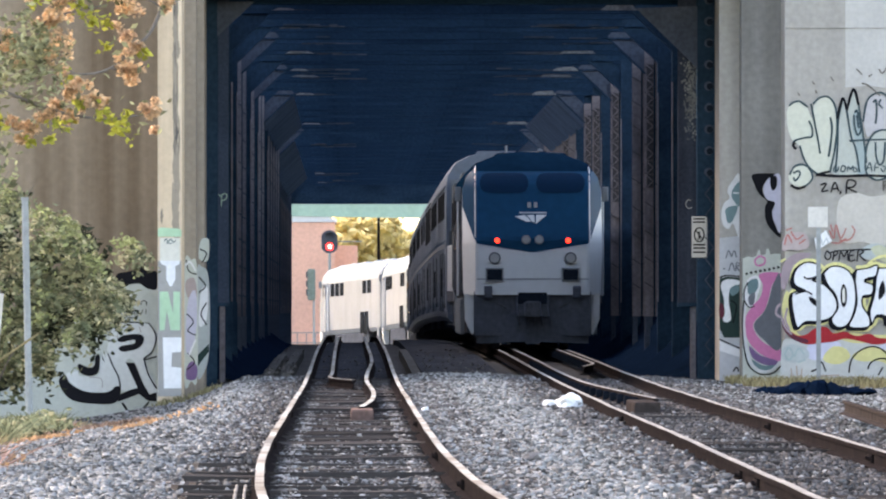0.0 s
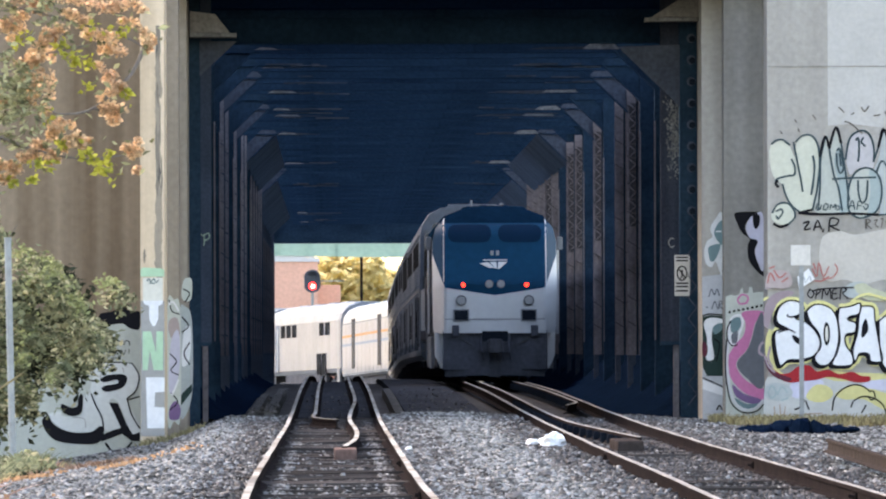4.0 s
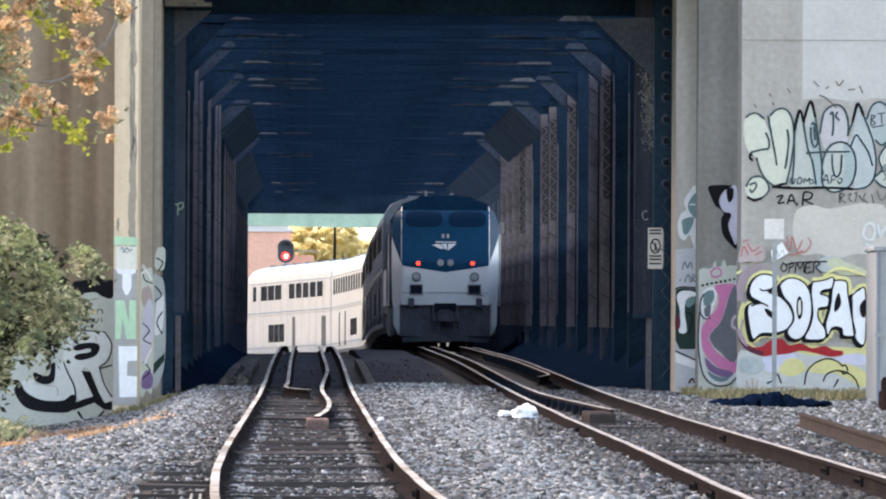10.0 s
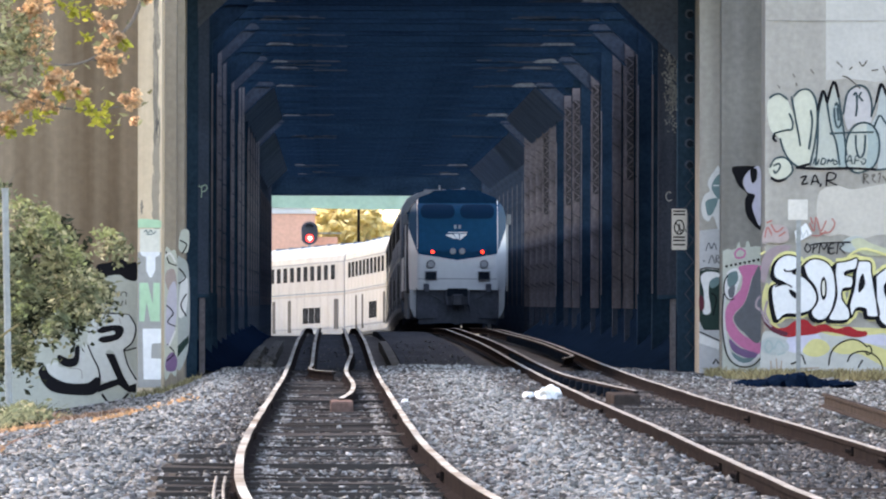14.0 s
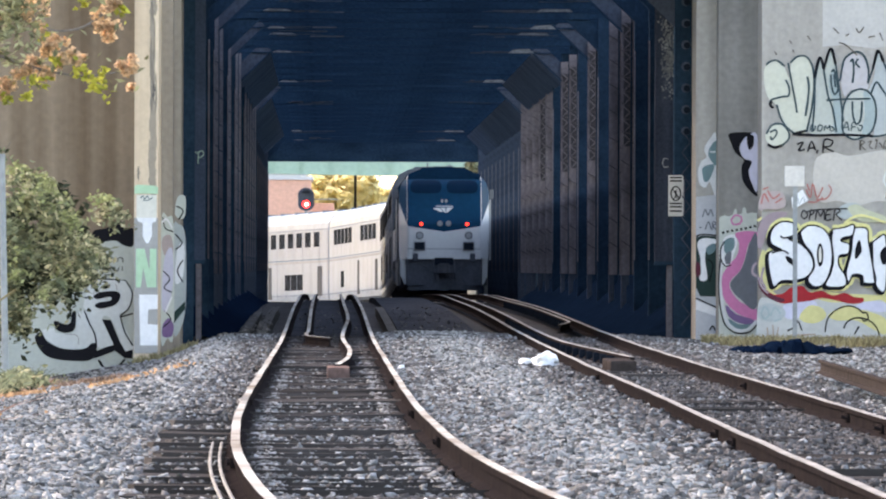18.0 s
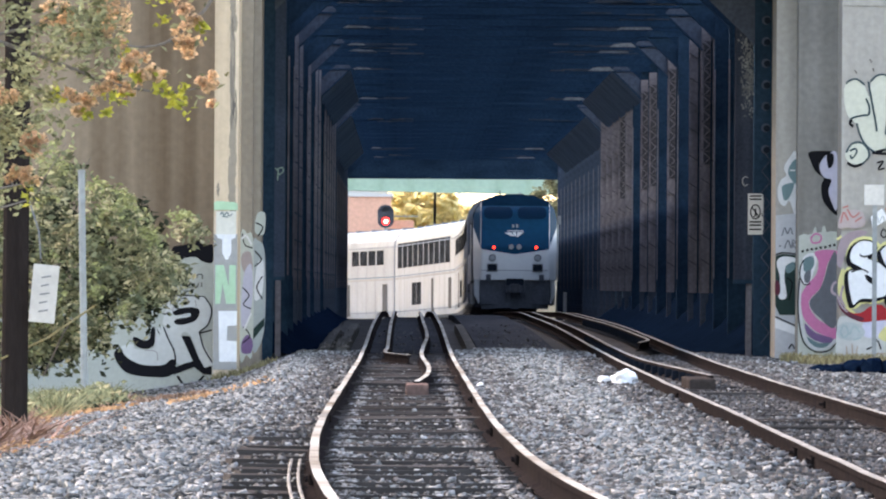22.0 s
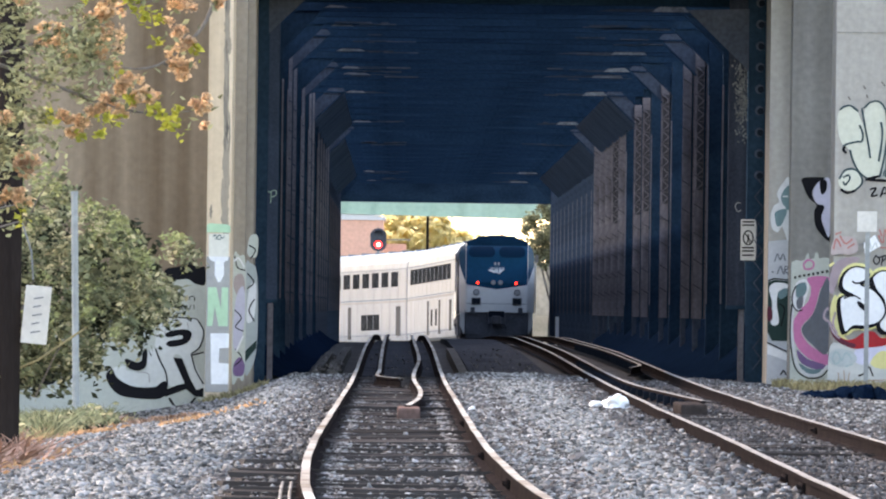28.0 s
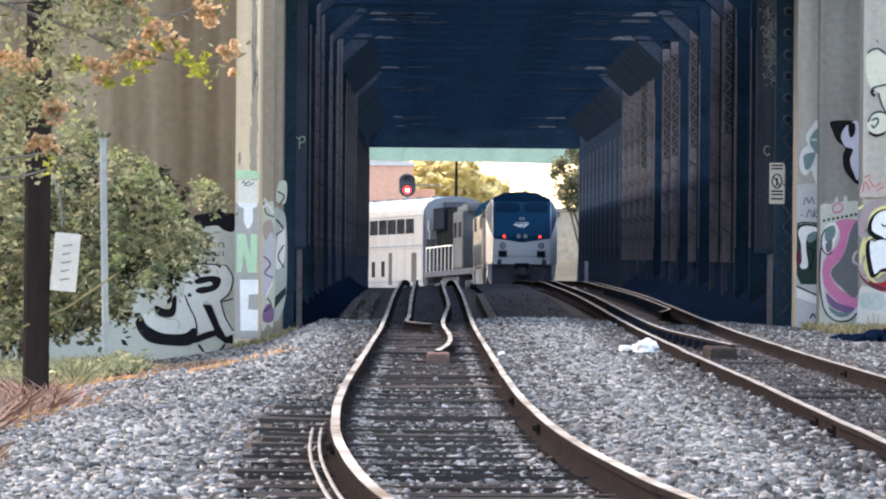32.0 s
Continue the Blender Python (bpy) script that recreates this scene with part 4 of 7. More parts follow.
def consist():
    """The vehicles from the tail on: (object, length, faces ahead)."""
    U0, U1, D0, D1 = 3.18, 3.88, 1.15, 1.90
    stripe = [(2.42, 2.52, "grey"), (2.56, 2.60, "blue")]
    out = []
    a, la = build_loco("locomotive", "silver and white diesel locomotive with blue nose and red marker lamps", True)
    out.append((a, la, -1))
    a, la = build_hood_unit()
    out.append((a, la, 1))
    rear = [(1.5, 2.6, 0.85, 2.25)]
    slot = lambda y: (y, y + 0.75, 0.75, 2.3)
    kinds = [
        ("coach", "silver double-deck coach with a long band of upper windows", row(2.1, 10, 1.95, 0.26, U0, U1), row(9.2, 2, 0.8, 1.6, D0, D1), rear + [slot(13.6), slot(7.4)]),
        ("coach", "silver double-deck coach with a long row of upper windows", row(2.2, 9, 1.75, 0.80, U0, U1), row(7.0, 3, 1.5, 0.15, D0, D1), rear + [slot(14.6)]),
        ("lounge_car", "silver double-deck lounge car with tall wrap-up windows", row(2.1, 10, 1.95, 0.32, 2.95, 4.12), row(14.2, 2, 1.9, 0.2, D0, 2.2), rear + [slot(9.0)]),
        ("dining_car", "silver double-deck dining car with two groups of wide windows", row(2.4, 4, 1.6, 0.35, U0, U1) + row(14.2, 5, 1.55, 0.3, U0, U1), row(18.0, 1, 1.6, 0.2, D0, D1), rear + [slot(10.4)]),
        ("sleeping_car", "silver double-deck sleeping car with evenly spaced upper windows", row(2.2, 10, 1.35, 0.85, U0, U1), row(6.4, 3, 1.4, 0.15, D0, D1), rear + [slot(14.4), slot(18.2)]),
        ("sleeping_car", "silver double-deck sleeping car with narrow upper windows", row(2.4, 12, 1.05, 0.83, U0, U1), row(6.4, 3, 1.5, 0.15, D0, D1), rear + [slot(14.6), slot(19.0)]),
        ("transition_car", "silver double-deck dormitory car with two groups of windows", row(2.4, 5, 1.6, 0.5, U0, U1) + row(14.8, 3, 1.9, 0.3, U0, U1) + [(22.6, 23.6, U0, U1)], row(13.9, 3, 1.5, 0.15, D0, D1 + 0.1), rear + [slot(10.6)]),
    ]
    for k in kinds:
        c, lc = build_car(k[0], k[1], CAR_HALF, k[2], k[3], k[4], stripe)
        out.append((c, lc, 1))
    c, lc = build_car("baggage_car", "white single-deck baggage car with dark sliding doors and colour stripes", BAG_HALF, [], [], [], [(2.62, 2.74, "pale_orange"), (2.22, 2.34, "pale_blue")])
    for s in (-1, 1):
        for y0 in (4.6, 18.6):
            part("sliding_door", boxed(s * 1.54 - 0.02, s * 1.54 + 0.02, y0, y0 + 1.5, 1.15, 3.45), M["door_grey"], c, "dark grey sliding door")
    out.append((c, lc, 1))
    for d in (1, 1):
        a, la = build_loco("locomotive", "silver diesel locomotive at the head of the train", False, "silver")
        out.append((a, la, d))
    return out


TRAIN = consist()


def key_train():
    at = 0.0
    for ob, length, ahead in TRAIN:
        rows = []
        for k in range(33):
            s = TAIL + SPEED * k + at
            hang = 0.19 if ob.name.startswith("locomotive") else 0.15
            p, _ = right_track(s + length * hang)
            q, _ = right_track(s + length * (1 - hang))
            d = (q - p).normalized()
            o = p - d * (length * hang)
            if ahead > 0 and ob.name.startswith("locomotive"):
                o = p + d * (length * (1 - hang))     # nose leads
                yaw = math.degrees(math.atan2(-d.x, d.y)) + 180
                rows.append((float(k), pose(o.x, o.y, o.z, -math.degrees(math.asin(d.z)), 0, yaw)))
            else:
                yaw = math.degrees(math.atan2(-d.x, d.y))
                rows.append((float(k), pose(o.x, o.y, o.z, math.degrees(math.asin(d.z)), 0, yaw)))
        walk(ob, rows)
        at += length + 0.45

# ---------------------------------------------------------------- paint on the walls
def smooth_line(pts, closed=False, n=6):
    out = []
    m = len(pts)
    for i in range(m if closed else m - 1):
        p = [Vector(pts[k % m] if closed else pts[max(0, min(m - 1, k))]) for k in (i - 1, i, i + 1, i + 2)]
        for j in range(n):
            u = j / n
            out.append(0.5 * (2 * p[1] + (p[2] - p[0]) * u + (2 * p[0] - 5 * p[1] + 4 * p[2] - p[3]) * u * u + (3 * p[1] - p[0] - 3 * p[2] + p[3]) * u ** 3))
    if not closed:
        out.append(Vector(pts[-1]))
    return out


class Wall:
    """Paints flat shapes on a wall face; points in steps of unit, mostly placed to fit the camera's view."""
    def __init__(self, wall, x, y, z, unit=0.0102):
        self.wall, self.x, self.y, self.z, self.u, self.layer = wall, x, y, z, unit, 0

    def at(self, p, lift):
        return (self.x + p[0] * self.u, self.y - lift, self.z + p[1] * self.u)

    def lift(self):
        self.layer += 1
        return 0.003 + 0.0012 * self.layer

    def blob(self, pts, color, label="", sharp=False):
        bm = bmesh.new()
        k = self.lift()
        line = [Vector(p) for p in pts] if sharp else smooth_line(pts, True)
        f = bm.faces.new([bm.verts.new(self.at(p, k)) for p in line])
        f.normal_update()
        bmesh.ops.triangulate(bm, faces=[f])
        for q in bm.faces:
            q.normal_update()
        bmesh.ops.recalc_face_normals(bm, faces=bm.faces)
        return part("paint_patch", bm, M[color], self.wall, label)

    def strokes(self, lines, color, width=4.0, label=""):
        bm = bmesh.new()
        k = self.lift()
        for i, pts in enumerate(lines):
            line = smooth_line(pts)
            prev = None
            for a in range(len(line)):
                d = (line[min(a + 1, len(line) - 1)] - line[max(a - 1, 0)])
                d = d.normalized() if d.length > 1e-5 else Vector((1, 0))
                nrm = Vector((-d.y, d.x))
                w = width * (0.75 + 0.35 * abs(noise.noise(Vector((a * 0.3, i * 2.1, width))))) / 2
                kk = k + 0.0002 * (i % 5)
                cur = [bm.verts.new(self.at(line[a] + nrm * w, kk)), bm.verts.new(self.at(line[a] - nrm * w, kk))]
                if prev:
                    bm.faces.new((prev[0], prev[1], cur[1], cur[0]))
                prev = cur
        return part("paint_stroke", bm, M[color], self.wall, label)

    def word(self, text, size, x, z, color, bold=0.0, lean=0.0, label="", squeeze=1.0):
        bm = text_mesh(text, size, bold)
        k = self.lift()
        for v in bm.verts:
            v.co = Vector((self.x + x * self.u + (v.co.x * squeeze + v.co.z * lean), self.y - k + v.co.y * 0.2, self.z + z * self.u + v.co.z))
        return part("paint_letters", bm, M[color], self.wall, label)


for nm, c in (("p_black", (0.015, 0.015, 0.018)), ("p_white", (0.78, 0.78, 0.78)), ("p_yellow", (0.64, 0.58, 0.27)), ("p_red", (0.38, 0.035, 0.04)), ("p_pink", (0.66, 0.22, 0.40)), ("p_grey", (0.16, 0.17, 0.19)),
              ("p_cream", (0.56, 0.565, 0.47)), ("p_dteal", (0.05, 0.12, 0.14)), ("p_green", (0.42, 0.62, 0.42)), ("p_lilac", (0.55, 0.54, 0.64)), ("p_blue", (0.42, 0.455, 0.445)),
              ("p_pale", (0.55, 0.58, 0.52)), ("p_violet", (0.22, 0.14, 0.27)), ("p_mid", (0.36, 0.35, 0.33)), ("p_greenpale", (0.46, 0.48, 0.43)), ("p_greentag", (0.30, 0.40, 0.30)), ("p_ink", (0.055, 0.085, 0.095)), ("p_aqua", (0.35, 0.42, 0.41)), ("p_rose", (0.44, 0.36, 0.345)), ("p_stain", (0.14, 0.125, 0.11)), ("p_dgreen", (0.03, 0.055, 0.05)), ("p_haze", (0.50, 0.50, 0.36)), ("p_haze2", (0.50, 0.50, 0.47)), ("p_stain3", (0.25, 0.215, 0.175)), ("p_redwash", (0.45, 0.17, 0.15)), ("p_pale2", (0.60, 0.62, 0.60)), ("p_stain2", (0.36, 0.30, 0.235)), ("p_cream2", (0.72, 0.69, 0.60)), ("p_patch", (0.50, 0.485, 0.455)), ("p_buff", (0.53, 0.495, 0.445)), ("p_lilac2", (0.48, 0.46, 0.46)), ("p_mid2", (0.40, 0.43, 0.43)), ("p_white2", (0.66, 0.67, 0.67)), ("p_mauve", (0.36, 0.28, 0.30)), ("p_maroon", (0.12, 0.035, 0.05)), ("p_yellow2", (0.72, 0.66, 0.30)), ("p_redwash2", (0.40, 0.30, 0.24)), ("p_dteal2", (0.16, 0.25, 0.26)), ("p_pale3", (0.50, 0.51, 0.53))):
    paint(nm, c)


def outline(text):
    """Points from a short text of x,y pairs, y counted downwards."""
    return [(float(p.split(",")[0]), -float(p.split(",")[1])) for p in text.split()]


def paint_walls():
    ob = bpy.data.objects
    # ---- right-hand walls: points fitted to the camera's view, cast onto each wall at its distance
    def grid(name, d):
        return Wall(ob[name], (0.01738 - 784 / 19998) * d, d, 1.18 + 458.5 / 19998 * d, d / 19998)
    # ---- large wall: upper piece of pale bubbles with ink outlines
    w = grid("wing_wall_right", 204.0)
    w.blob(outline("1311,-200 1494,-200 1494,64 1440,60 1400,66 1352,60 1311,63"), "p_patch", "paler painted-over patch", True)
    w.blob(outline("1300,262 1330,250 1360,256 1420,246 1470,250 1494,246 1494,336 1450,340 1410,336 1372,344 1340,336 1310,338 1296,310"), "p_buff", "buff painted-over patch")
    fills = [("1207,112 1212,95 1228,89 1242,97 1252,118 1256,92 1268,81 1282,82 1292,97 1295,130 1291,170 1281,215 1262,215 1244,203 1230,168 1218,158 1210,140", "p_cream"),
             ("1296,125 1305,88 1311,82 1315,100 1325,72 1333,90 1339,120 1346,160 1345,216 1288,215 1293,170", "p_greenpale"),
             ("1327,105 1335,112 1343,150 1346,214 1332,214 1330,165 1322,130", "p_aqua"),
             ("1343,120 1350,88 1366,76 1382,82 1391,102 1392,135 1378,140 1362,140 1350,150", "p_lilac2"),
             ("1346,205 1348,170 1360,146 1378,138 1395,145 1404,165 1404,195 1392,218 1366,226 1350,216", "p_greenpale"),
             ("1384,142 1400,150 1405,182 1398,212 1382,220 1386,180", "p_aqua"),
             ("1393,142 1402,118 1409,72 1420,92 1431,120 1439,150 1441,190 1430,213 1404,220 1406,185 1404,160", "p_blue"),
             ("1425,95 1434,74 1449,68 1462,78 1467,102 1464,132 1450,142 1438,136 1430,116", "p_mid2"),
             ("1450,110 1466,106 1465,132 1450,142 1440,130", "p_aqua"),
             ("1469,92 1478,73 1494,70 1494,128 1479,129 1468,113", "p_blue"),
             ("1450,162 1464,141 1482,135 1493,142 1493,204 1478,215 1455,215 1440,201 1450,186", "p_greenpale"),
             ("1211,217 1221,203 1237,200 1249,210 1251,225 1239,237 1222,237 1212,229", "p_cream")]
    for t, col in fills:
        w.blob(outline(t), col, "pale worn bubble letter")
    lines = ["1211,96 1218,90 1230,88 1244,98", "1250,92 1253,108 1258,135 1263,160 1266,180", "1254,92 1266,81 1282,81 1293,98 1296,130 1292,172 1283,214", "1230,166 1236,186 1246,204 1262,217", "1284,116 1287,134 1285,160 1281,186", "1222,170 1218,164 1222,157 1240,152 1251,150 1252,136 1246,122",
             "1293,214 1297,165 1298,122 1306,84", "1313,104 1321,150 1329,172 1336,214", "1334,94 1342,146 1348,196", "1327,108 1331,104 1336,122 1338,140 1332,147 1327,132 1326,112", "1331,112 1334,135",
             "1342,124 1348,90 1358,77 1372,72 1385,80 1392,102 1392,126", "1360,90 1365,86 1366,110 1364,127", "1374,84 1370,92 1377,100", "1346,204 1348,170 1360,146 1378,138 1395,145 1405,165 1405,193 1395,216 1368,227 1350,217 1346,204", "1318,158 1350,156 1396,155", "1364,160 1365,184 1371,200 1379,190 1381,160",
             "1391,128 1400,102 1409,72", "1419,90 1430,118 1438,142 1442,175 1438,202 1424,218 1398,222", "1396,148 1406,126 1416,137 1428,156 1436,180", "1425,98 1434,74 1449,67 1463,78 1467,104 1466,130", "1440,134 1452,143 1464,134", "1468,112 1479,130 1494,128", "1469,94 1478,73 1494,69",
             "1440,200 1452,186 1447,166 1462,142 1481,135 1494,142", "1440,205 1455,217 1478,218 1494,204", "1212,218 1221,203 1237,200 1249,210 1252,225 1240,238", "1218,215 1228,211 1230,218 1222,228 1219,222"]
    w.strokes([outline(t) for t in lines], "p_ink", 4.2, "dark outline of the upper piece")
    w.strokes([outline(t) for t in ("1296,118 1306,82 1313,102", "1313,104 1325,66 1334,94", "1400,102 1409,70 1419,90", "1258,218 1300,220 1350,219 1400,221", "1214,236 1226,242 1240,238", "1222,160 1218,166 1224,172", "1282,212 1262,217")], "p_black", 5.5, "heavy black outline")
    w.strokes([outline(t) for t in ("1289,212 1292,202 1296,212 1299,203", "1302,212 1305,202 1311,204 1308,212 1302,211", "1314,212 1316,203 1320,208 1324,202 1325,212", "1327,204 1332,210 1326,213", "1347,212 1354,196 1358,212", "1349,206 1358,205", "1362,212 1364,198 1371,198", "1363,205 1370,205", "1373,206 1378,212 1382,204 1376,202",
              "1433,90 1433,108 1440,104 1434,98 1440,92 1433,90", "1444,88 1458,86", "1451,87 1452,106", "1434,112 1456,108", "1477,86 1478,106 1479,88 1487,90 1480,97 1489,106", "1452,192 1456,180 1462,178 1456,190 1462,198 1468,182 1472,196 1478,180 1484,194 1490,182", "1455,206 1464,198 1470,208 1478,198 1486,206", "1448,190 1466,188 1490,196")], "p_ink", 2.6, "small ink writing that cannot be read")
    w.strokes([outline(t) for t in ("1266,236 1277,233 1269,247 1280,245", "1285,249 1292,231 1299,247", "1287,243 1297,242", "1303,246 1301,252", "1312,251 1315,228 1329,230 1325,239 1315,241 1331,249")], "p_black", 3.6, "black sprayed tag")
    w.strokes([outline(t) for t in ("1378,228 1378,246 1379,230 1386,232 1380,238 1388,246", "1392,232 1398,230 1394,238 1400,244", "1404,230 1408,228 1405,244", "1412,232 1420,244", "1424,228 1420,238 1428,246", "1434,230 1438,246", "1444,224 1450,240 1458,236 1462,224", "1476,240 1472,252 1480,258 1486,246 1478,240", "1470,262 1484,270", "1462,232 1464,236", "1458,250 1460,254", "1464,262 1466,268",
              "1252,52 1256,58", "1284,44 1290,52", "1330,30 1340,40", "1352,44 1358,40", "1370,30 1376,38 1384,28", "1392,46 1404,44", "1340,56 1352,60 1372,78", "1412,38 1418,52", "1226,72 1230,78", "1258,68 1260,74")], "p_stain", 2.6, "faded scribble")
    w.strokes([outline("1424,285 1434,281 1441,293 1437,309 1427,311 1420,300 1424,285"), outline("1446,283 1451,306 1458,288 1465,306 1470,282"), outline("1474,290 1486,284 1478,296 1488,304 1474,310"), outline("1424,318 1450,326 1480,320")], "p_pale2", 4.5, "white sprayed letters")
    # ---- large wall: lower piece
    w.blob(outline("1197,415 1198,385 1208,366 1228,356 1250,358 1236,372 1214,392 1204,420"), "p_mauve", "faded mauve underpaint")
    w.blob(outline("1336,356 1350,342 1372,340 1386,352 1380,366 1350,368"), "p_blue")
    w.blob(outline("1356,350 1372,342 1392,352 1420,362 1424,372 1380,372"), "p_haze")
    w.blob(outline("1200,440 1210,425 1222,492 1250,504 1300,496 1350,500 1424,504 1424,516 1360,520 1290,516 1240,518 1210,500 1200,470"), "p_yellow", "yellow glow")
    w.blob(outline("1198,520 1215,508 1240,516 1290,508 1330,516 1390,514 1424,520 1424,612 1400,608 1370,612 1340,609 1310,612 1280,608 1250,612 1220,610 1198,612"), "p_haze2", "pale underpaint")
    w.blob(outline("1244,520 1262,510 1296,512 1302,526 1280,540 1256,546 1242,538"), "p_lilac", "pale blue cloud")
    w.blob(outline("1198,528 1214,518 1240,524 1246,540 1222,550 1200,544"), "p_blue")
    w.blob(outline("1271,541 1288,522 1310,525 1319,540 1302,552 1281,551"), "p_yellow")
    w.blob(outline("1322,540 1336,528 1356,521 1396,532 1424,545 1424,572 1400,562 1372,548 1340,548"), "p_yellow")
    w.blob(outline("1370,524 1390,514 1424,516 1424,532 1392,530"), "p_lilac")
    w.blob(outline("1212,494 1226,502 1242,500 1256,490 1276,487 1290,498 1310,495 1330,503 1352,499 1368,506 1384,508 1382,516 1360,518 1336,512 1310,508 1290,513 1262,516 1244,518 1226,512"), "p_red", "red shadow of the letters")
    w.blob(outline("1200,470 1206,486 1222,502 1244,510 1240,516 1220,510 1204,496 1198,480"), "p_maroon", "dark maroon curl")
    w.strokes([outline(t) for t in ("1317,568 1321,546 1335,530 1356,522 1374,526 1385,536", "1382,534 1390,534 1393,544 1386,549 1381,542", "1350,562 1356,550 1372,543 1391,546 1406,557 1413,575 1407,582", "1369,572 1377,558", "1276,566 1270,550", "1250,566 1262,560 1268,548")], "p_black", 3.2, "black arcs")
    w.strokes([outline(t) for t in ("1203,536 1210,524 1218,536 1210,545 1203,536", "1220,540 1228,525 1238,536", "1226,550 1240,545")], "p_aqua", 4)
    w.strokes([outline(t) for t in ("1198,400 1204,380 1218,366 1238,360", "1206,410 1210,392 1222,376", "1198,470 1204,488 1216,500", "1208,454 1204,474 1212,492", "1196,446 1190,452 1188,464 1196,470")], "p_mauve", 4.5, "faded mauve spray")
    letters = ["1268,386 1258,375 1240,373 1226,382 1219,398 1222,413 1240,424 1216,430 1224,486 1240,478 1264,477 1285,470 1296,452 1290,430 1272,412 1252,404 1262,397", "1272,392 1284,381 1300,380 1316,388 1326,406 1329,440 1322,470 1310,486 1295,487 1286,474 1297,454 1293,430 1279,412",
               "1330,386 1350,383 1367,378 1365,396 1349,401 1345,407 1359,413 1357,429 1342,433 1341,450 1353,470 1352,486 1332,489 1317,485 1326,465 1331,440 1328,406", "1369,383 1390,385 1393,406 1397,430 1401,452 1406,479 1386,481 1382,468 1366,467 1358,481 1354,461 1362,430 1365,401", "1400,410 1411,401 1424,402 1424,490 1409,490 1402,461"]
    out = [outline(t) for t in letters]
    w.strokes([l + l[:1] for l in out], "p_yellow2", 17, "yellow glow round the letters")
    for l in out:
        w.blob([(x - 6, y - 5) for x, y in l], "p_black", "black block shadow")
    w.strokes([[(x - 3, y - 3) for x, y in l + l[:1]] for l in out], "p_black", 6)
    for l in out:
        w.blob(l, "p_white", "white bubble letter")
    w.strokes([l + l[:1] for l in out], "p_black", 3.2, "black letter outline")
    w.strokes([outline(t) for t in ("1267,391 1256,399 1243,402 1237,398", "1222,429 1240,424 1252,430")], "p_black", 3.4)
    for t in ("1246,434 1254,436 1266,446 1262,452 1250,444", "1303,419 1308,411 1313,424 1312,446 1306,452 1302,437", "1370,420 1377,405 1381,425 1370,439", "1414,428 1424,417 1424,446 1417,446"):
        w.blob(outline(t), "p_black")
    w.blob(outline("1305,424 1309,418 1310,440 1306,444"), "p_cream2")
    w.strokes([outline(t) for t in ("1196,372 1204,366", "1350,376 1364,366 1384,362 1424,374")], "p_yellow2", 5)
    w.strokes([outline(t) for t in ("1278,352 1274,362 1280,368 1285,360 1278,352", "1288,370 1291,353 1297,356 1290,362", "1299,370 1302,353 1308,363 1314,352 1315,370", "1326,352 1319,354 1318,370 1328,368", "1319,361 1326,360", "1331,371 1334,351 1343,354 1336,360 1346,370", "1283,356 1300,352 1340,350 1356,350")], "p_black", 2.8, "black tag OPMER")
    w.blob(outline("1199,352 1202,328 1216,320 1240,322 1246,344 1230,352 1214,350"), "p_rose", "faded red wash")
    w.strokes([outline(t) for t in ("1203,342 1208,324 1216,338", "1214,318 1224,332 1236,324", "1228,340 1240,332", "1206,316 1216,312")], "p_redwash", 3.4, "red sprayed tag")
    w.blob(outline("1256,331 1276,316 1287,335 1259,352"), "p_white", "pale square patch", True)
    w.strokes([outline("1262,340 1268,332 1270,342 1277,330 1280,338")], "p_blue", 2)
    w.strokes([outline(t) for t in ("1282,316 1290,330 1294,306 1302,330 1312,312", "1300,334 1318,332 1327,318 1322,308", "1286,338 1300,338 1312,330", "1284,306 1288,318")], "p_redwash", 3.0, "red sprayed crown")
    w.strokes([outline(t) for t in ("1214,560 1218,590", "1224,556 1226,584", "1234,560 1231,580", "1264,574 1300,572", "1290,580 1330,576")], "p_redwash2", 2.5, "rusty runs")
    # ---- pilaster: pink loop with grey inside, black and white swirl above
    w = grid("pier_right_recess", 206.0)
    w.blob(outline("1129,366 1138,362 1146,364 1153,361 1156,352 1159,350 1161,360 1169,359 1171,349 1175,348 1178,359 1186,357 1196,358 1196,610 1129,610"), "p_pale", "pale underpaint with drips", True)
    w.blob(outline("1132,445 1133,415 1142,399 1157,397 1161,412 1155,432 1148,452 1139,453"), "p_white", "white lobe")
    w.blob(outline("1139,407 1154,402 1156,418 1146,430 1138,426"), "p_dteal2")
    w.blob(outline("1139,434 1150,426 1149,446 1141,448"), "p_grey")
    w.blob(outline("1157,395 1175,390 1196,392 1196,400 1182,411 1174,440 1166,460 1151,476 1148,490 1162,511 1186,526 1196,529 1196,548 1184,545 1160,535 1140,514 1133,490 1134,470 1146,450 1160,434 1164,412"), "p_pink", "pink painted loop")
    w.blob(outline("1196,399 1183,411 1175,440 1166,461 1151,478 1150,491 1165,509 1196,523"), "p_grey", "dark grey painted shape")
    w.blob(outline("1141,521 1160,537 1190,547 1190,556 1165,553 1146,541"), "p_violet")
    w.blob(outline("1145,545 1165,555 1189,555 1176,566 1156,562"), "p_dteal2")
    w.strokes([outline("1134,440 1131,480 1135,520 1143,550 1160,565 1180,564 1196,548")], "p_white2", 6)
    w.strokes([outline("1131,440 1128.5,482 1131,522 1139,554 1158,570 1182,569 1196,556"), outline("1138,408 1132,422 1132,440 1140,452 1150,450")], "p_black", 3)
    w.strokes([outline("%d,%d %d,%d" % (1134 + 8 * k, 394 - 1.6 * k, 1138 + 8 * k, 392.5 - 1.6 * k)) for k in range(8)], "p_black", 5)
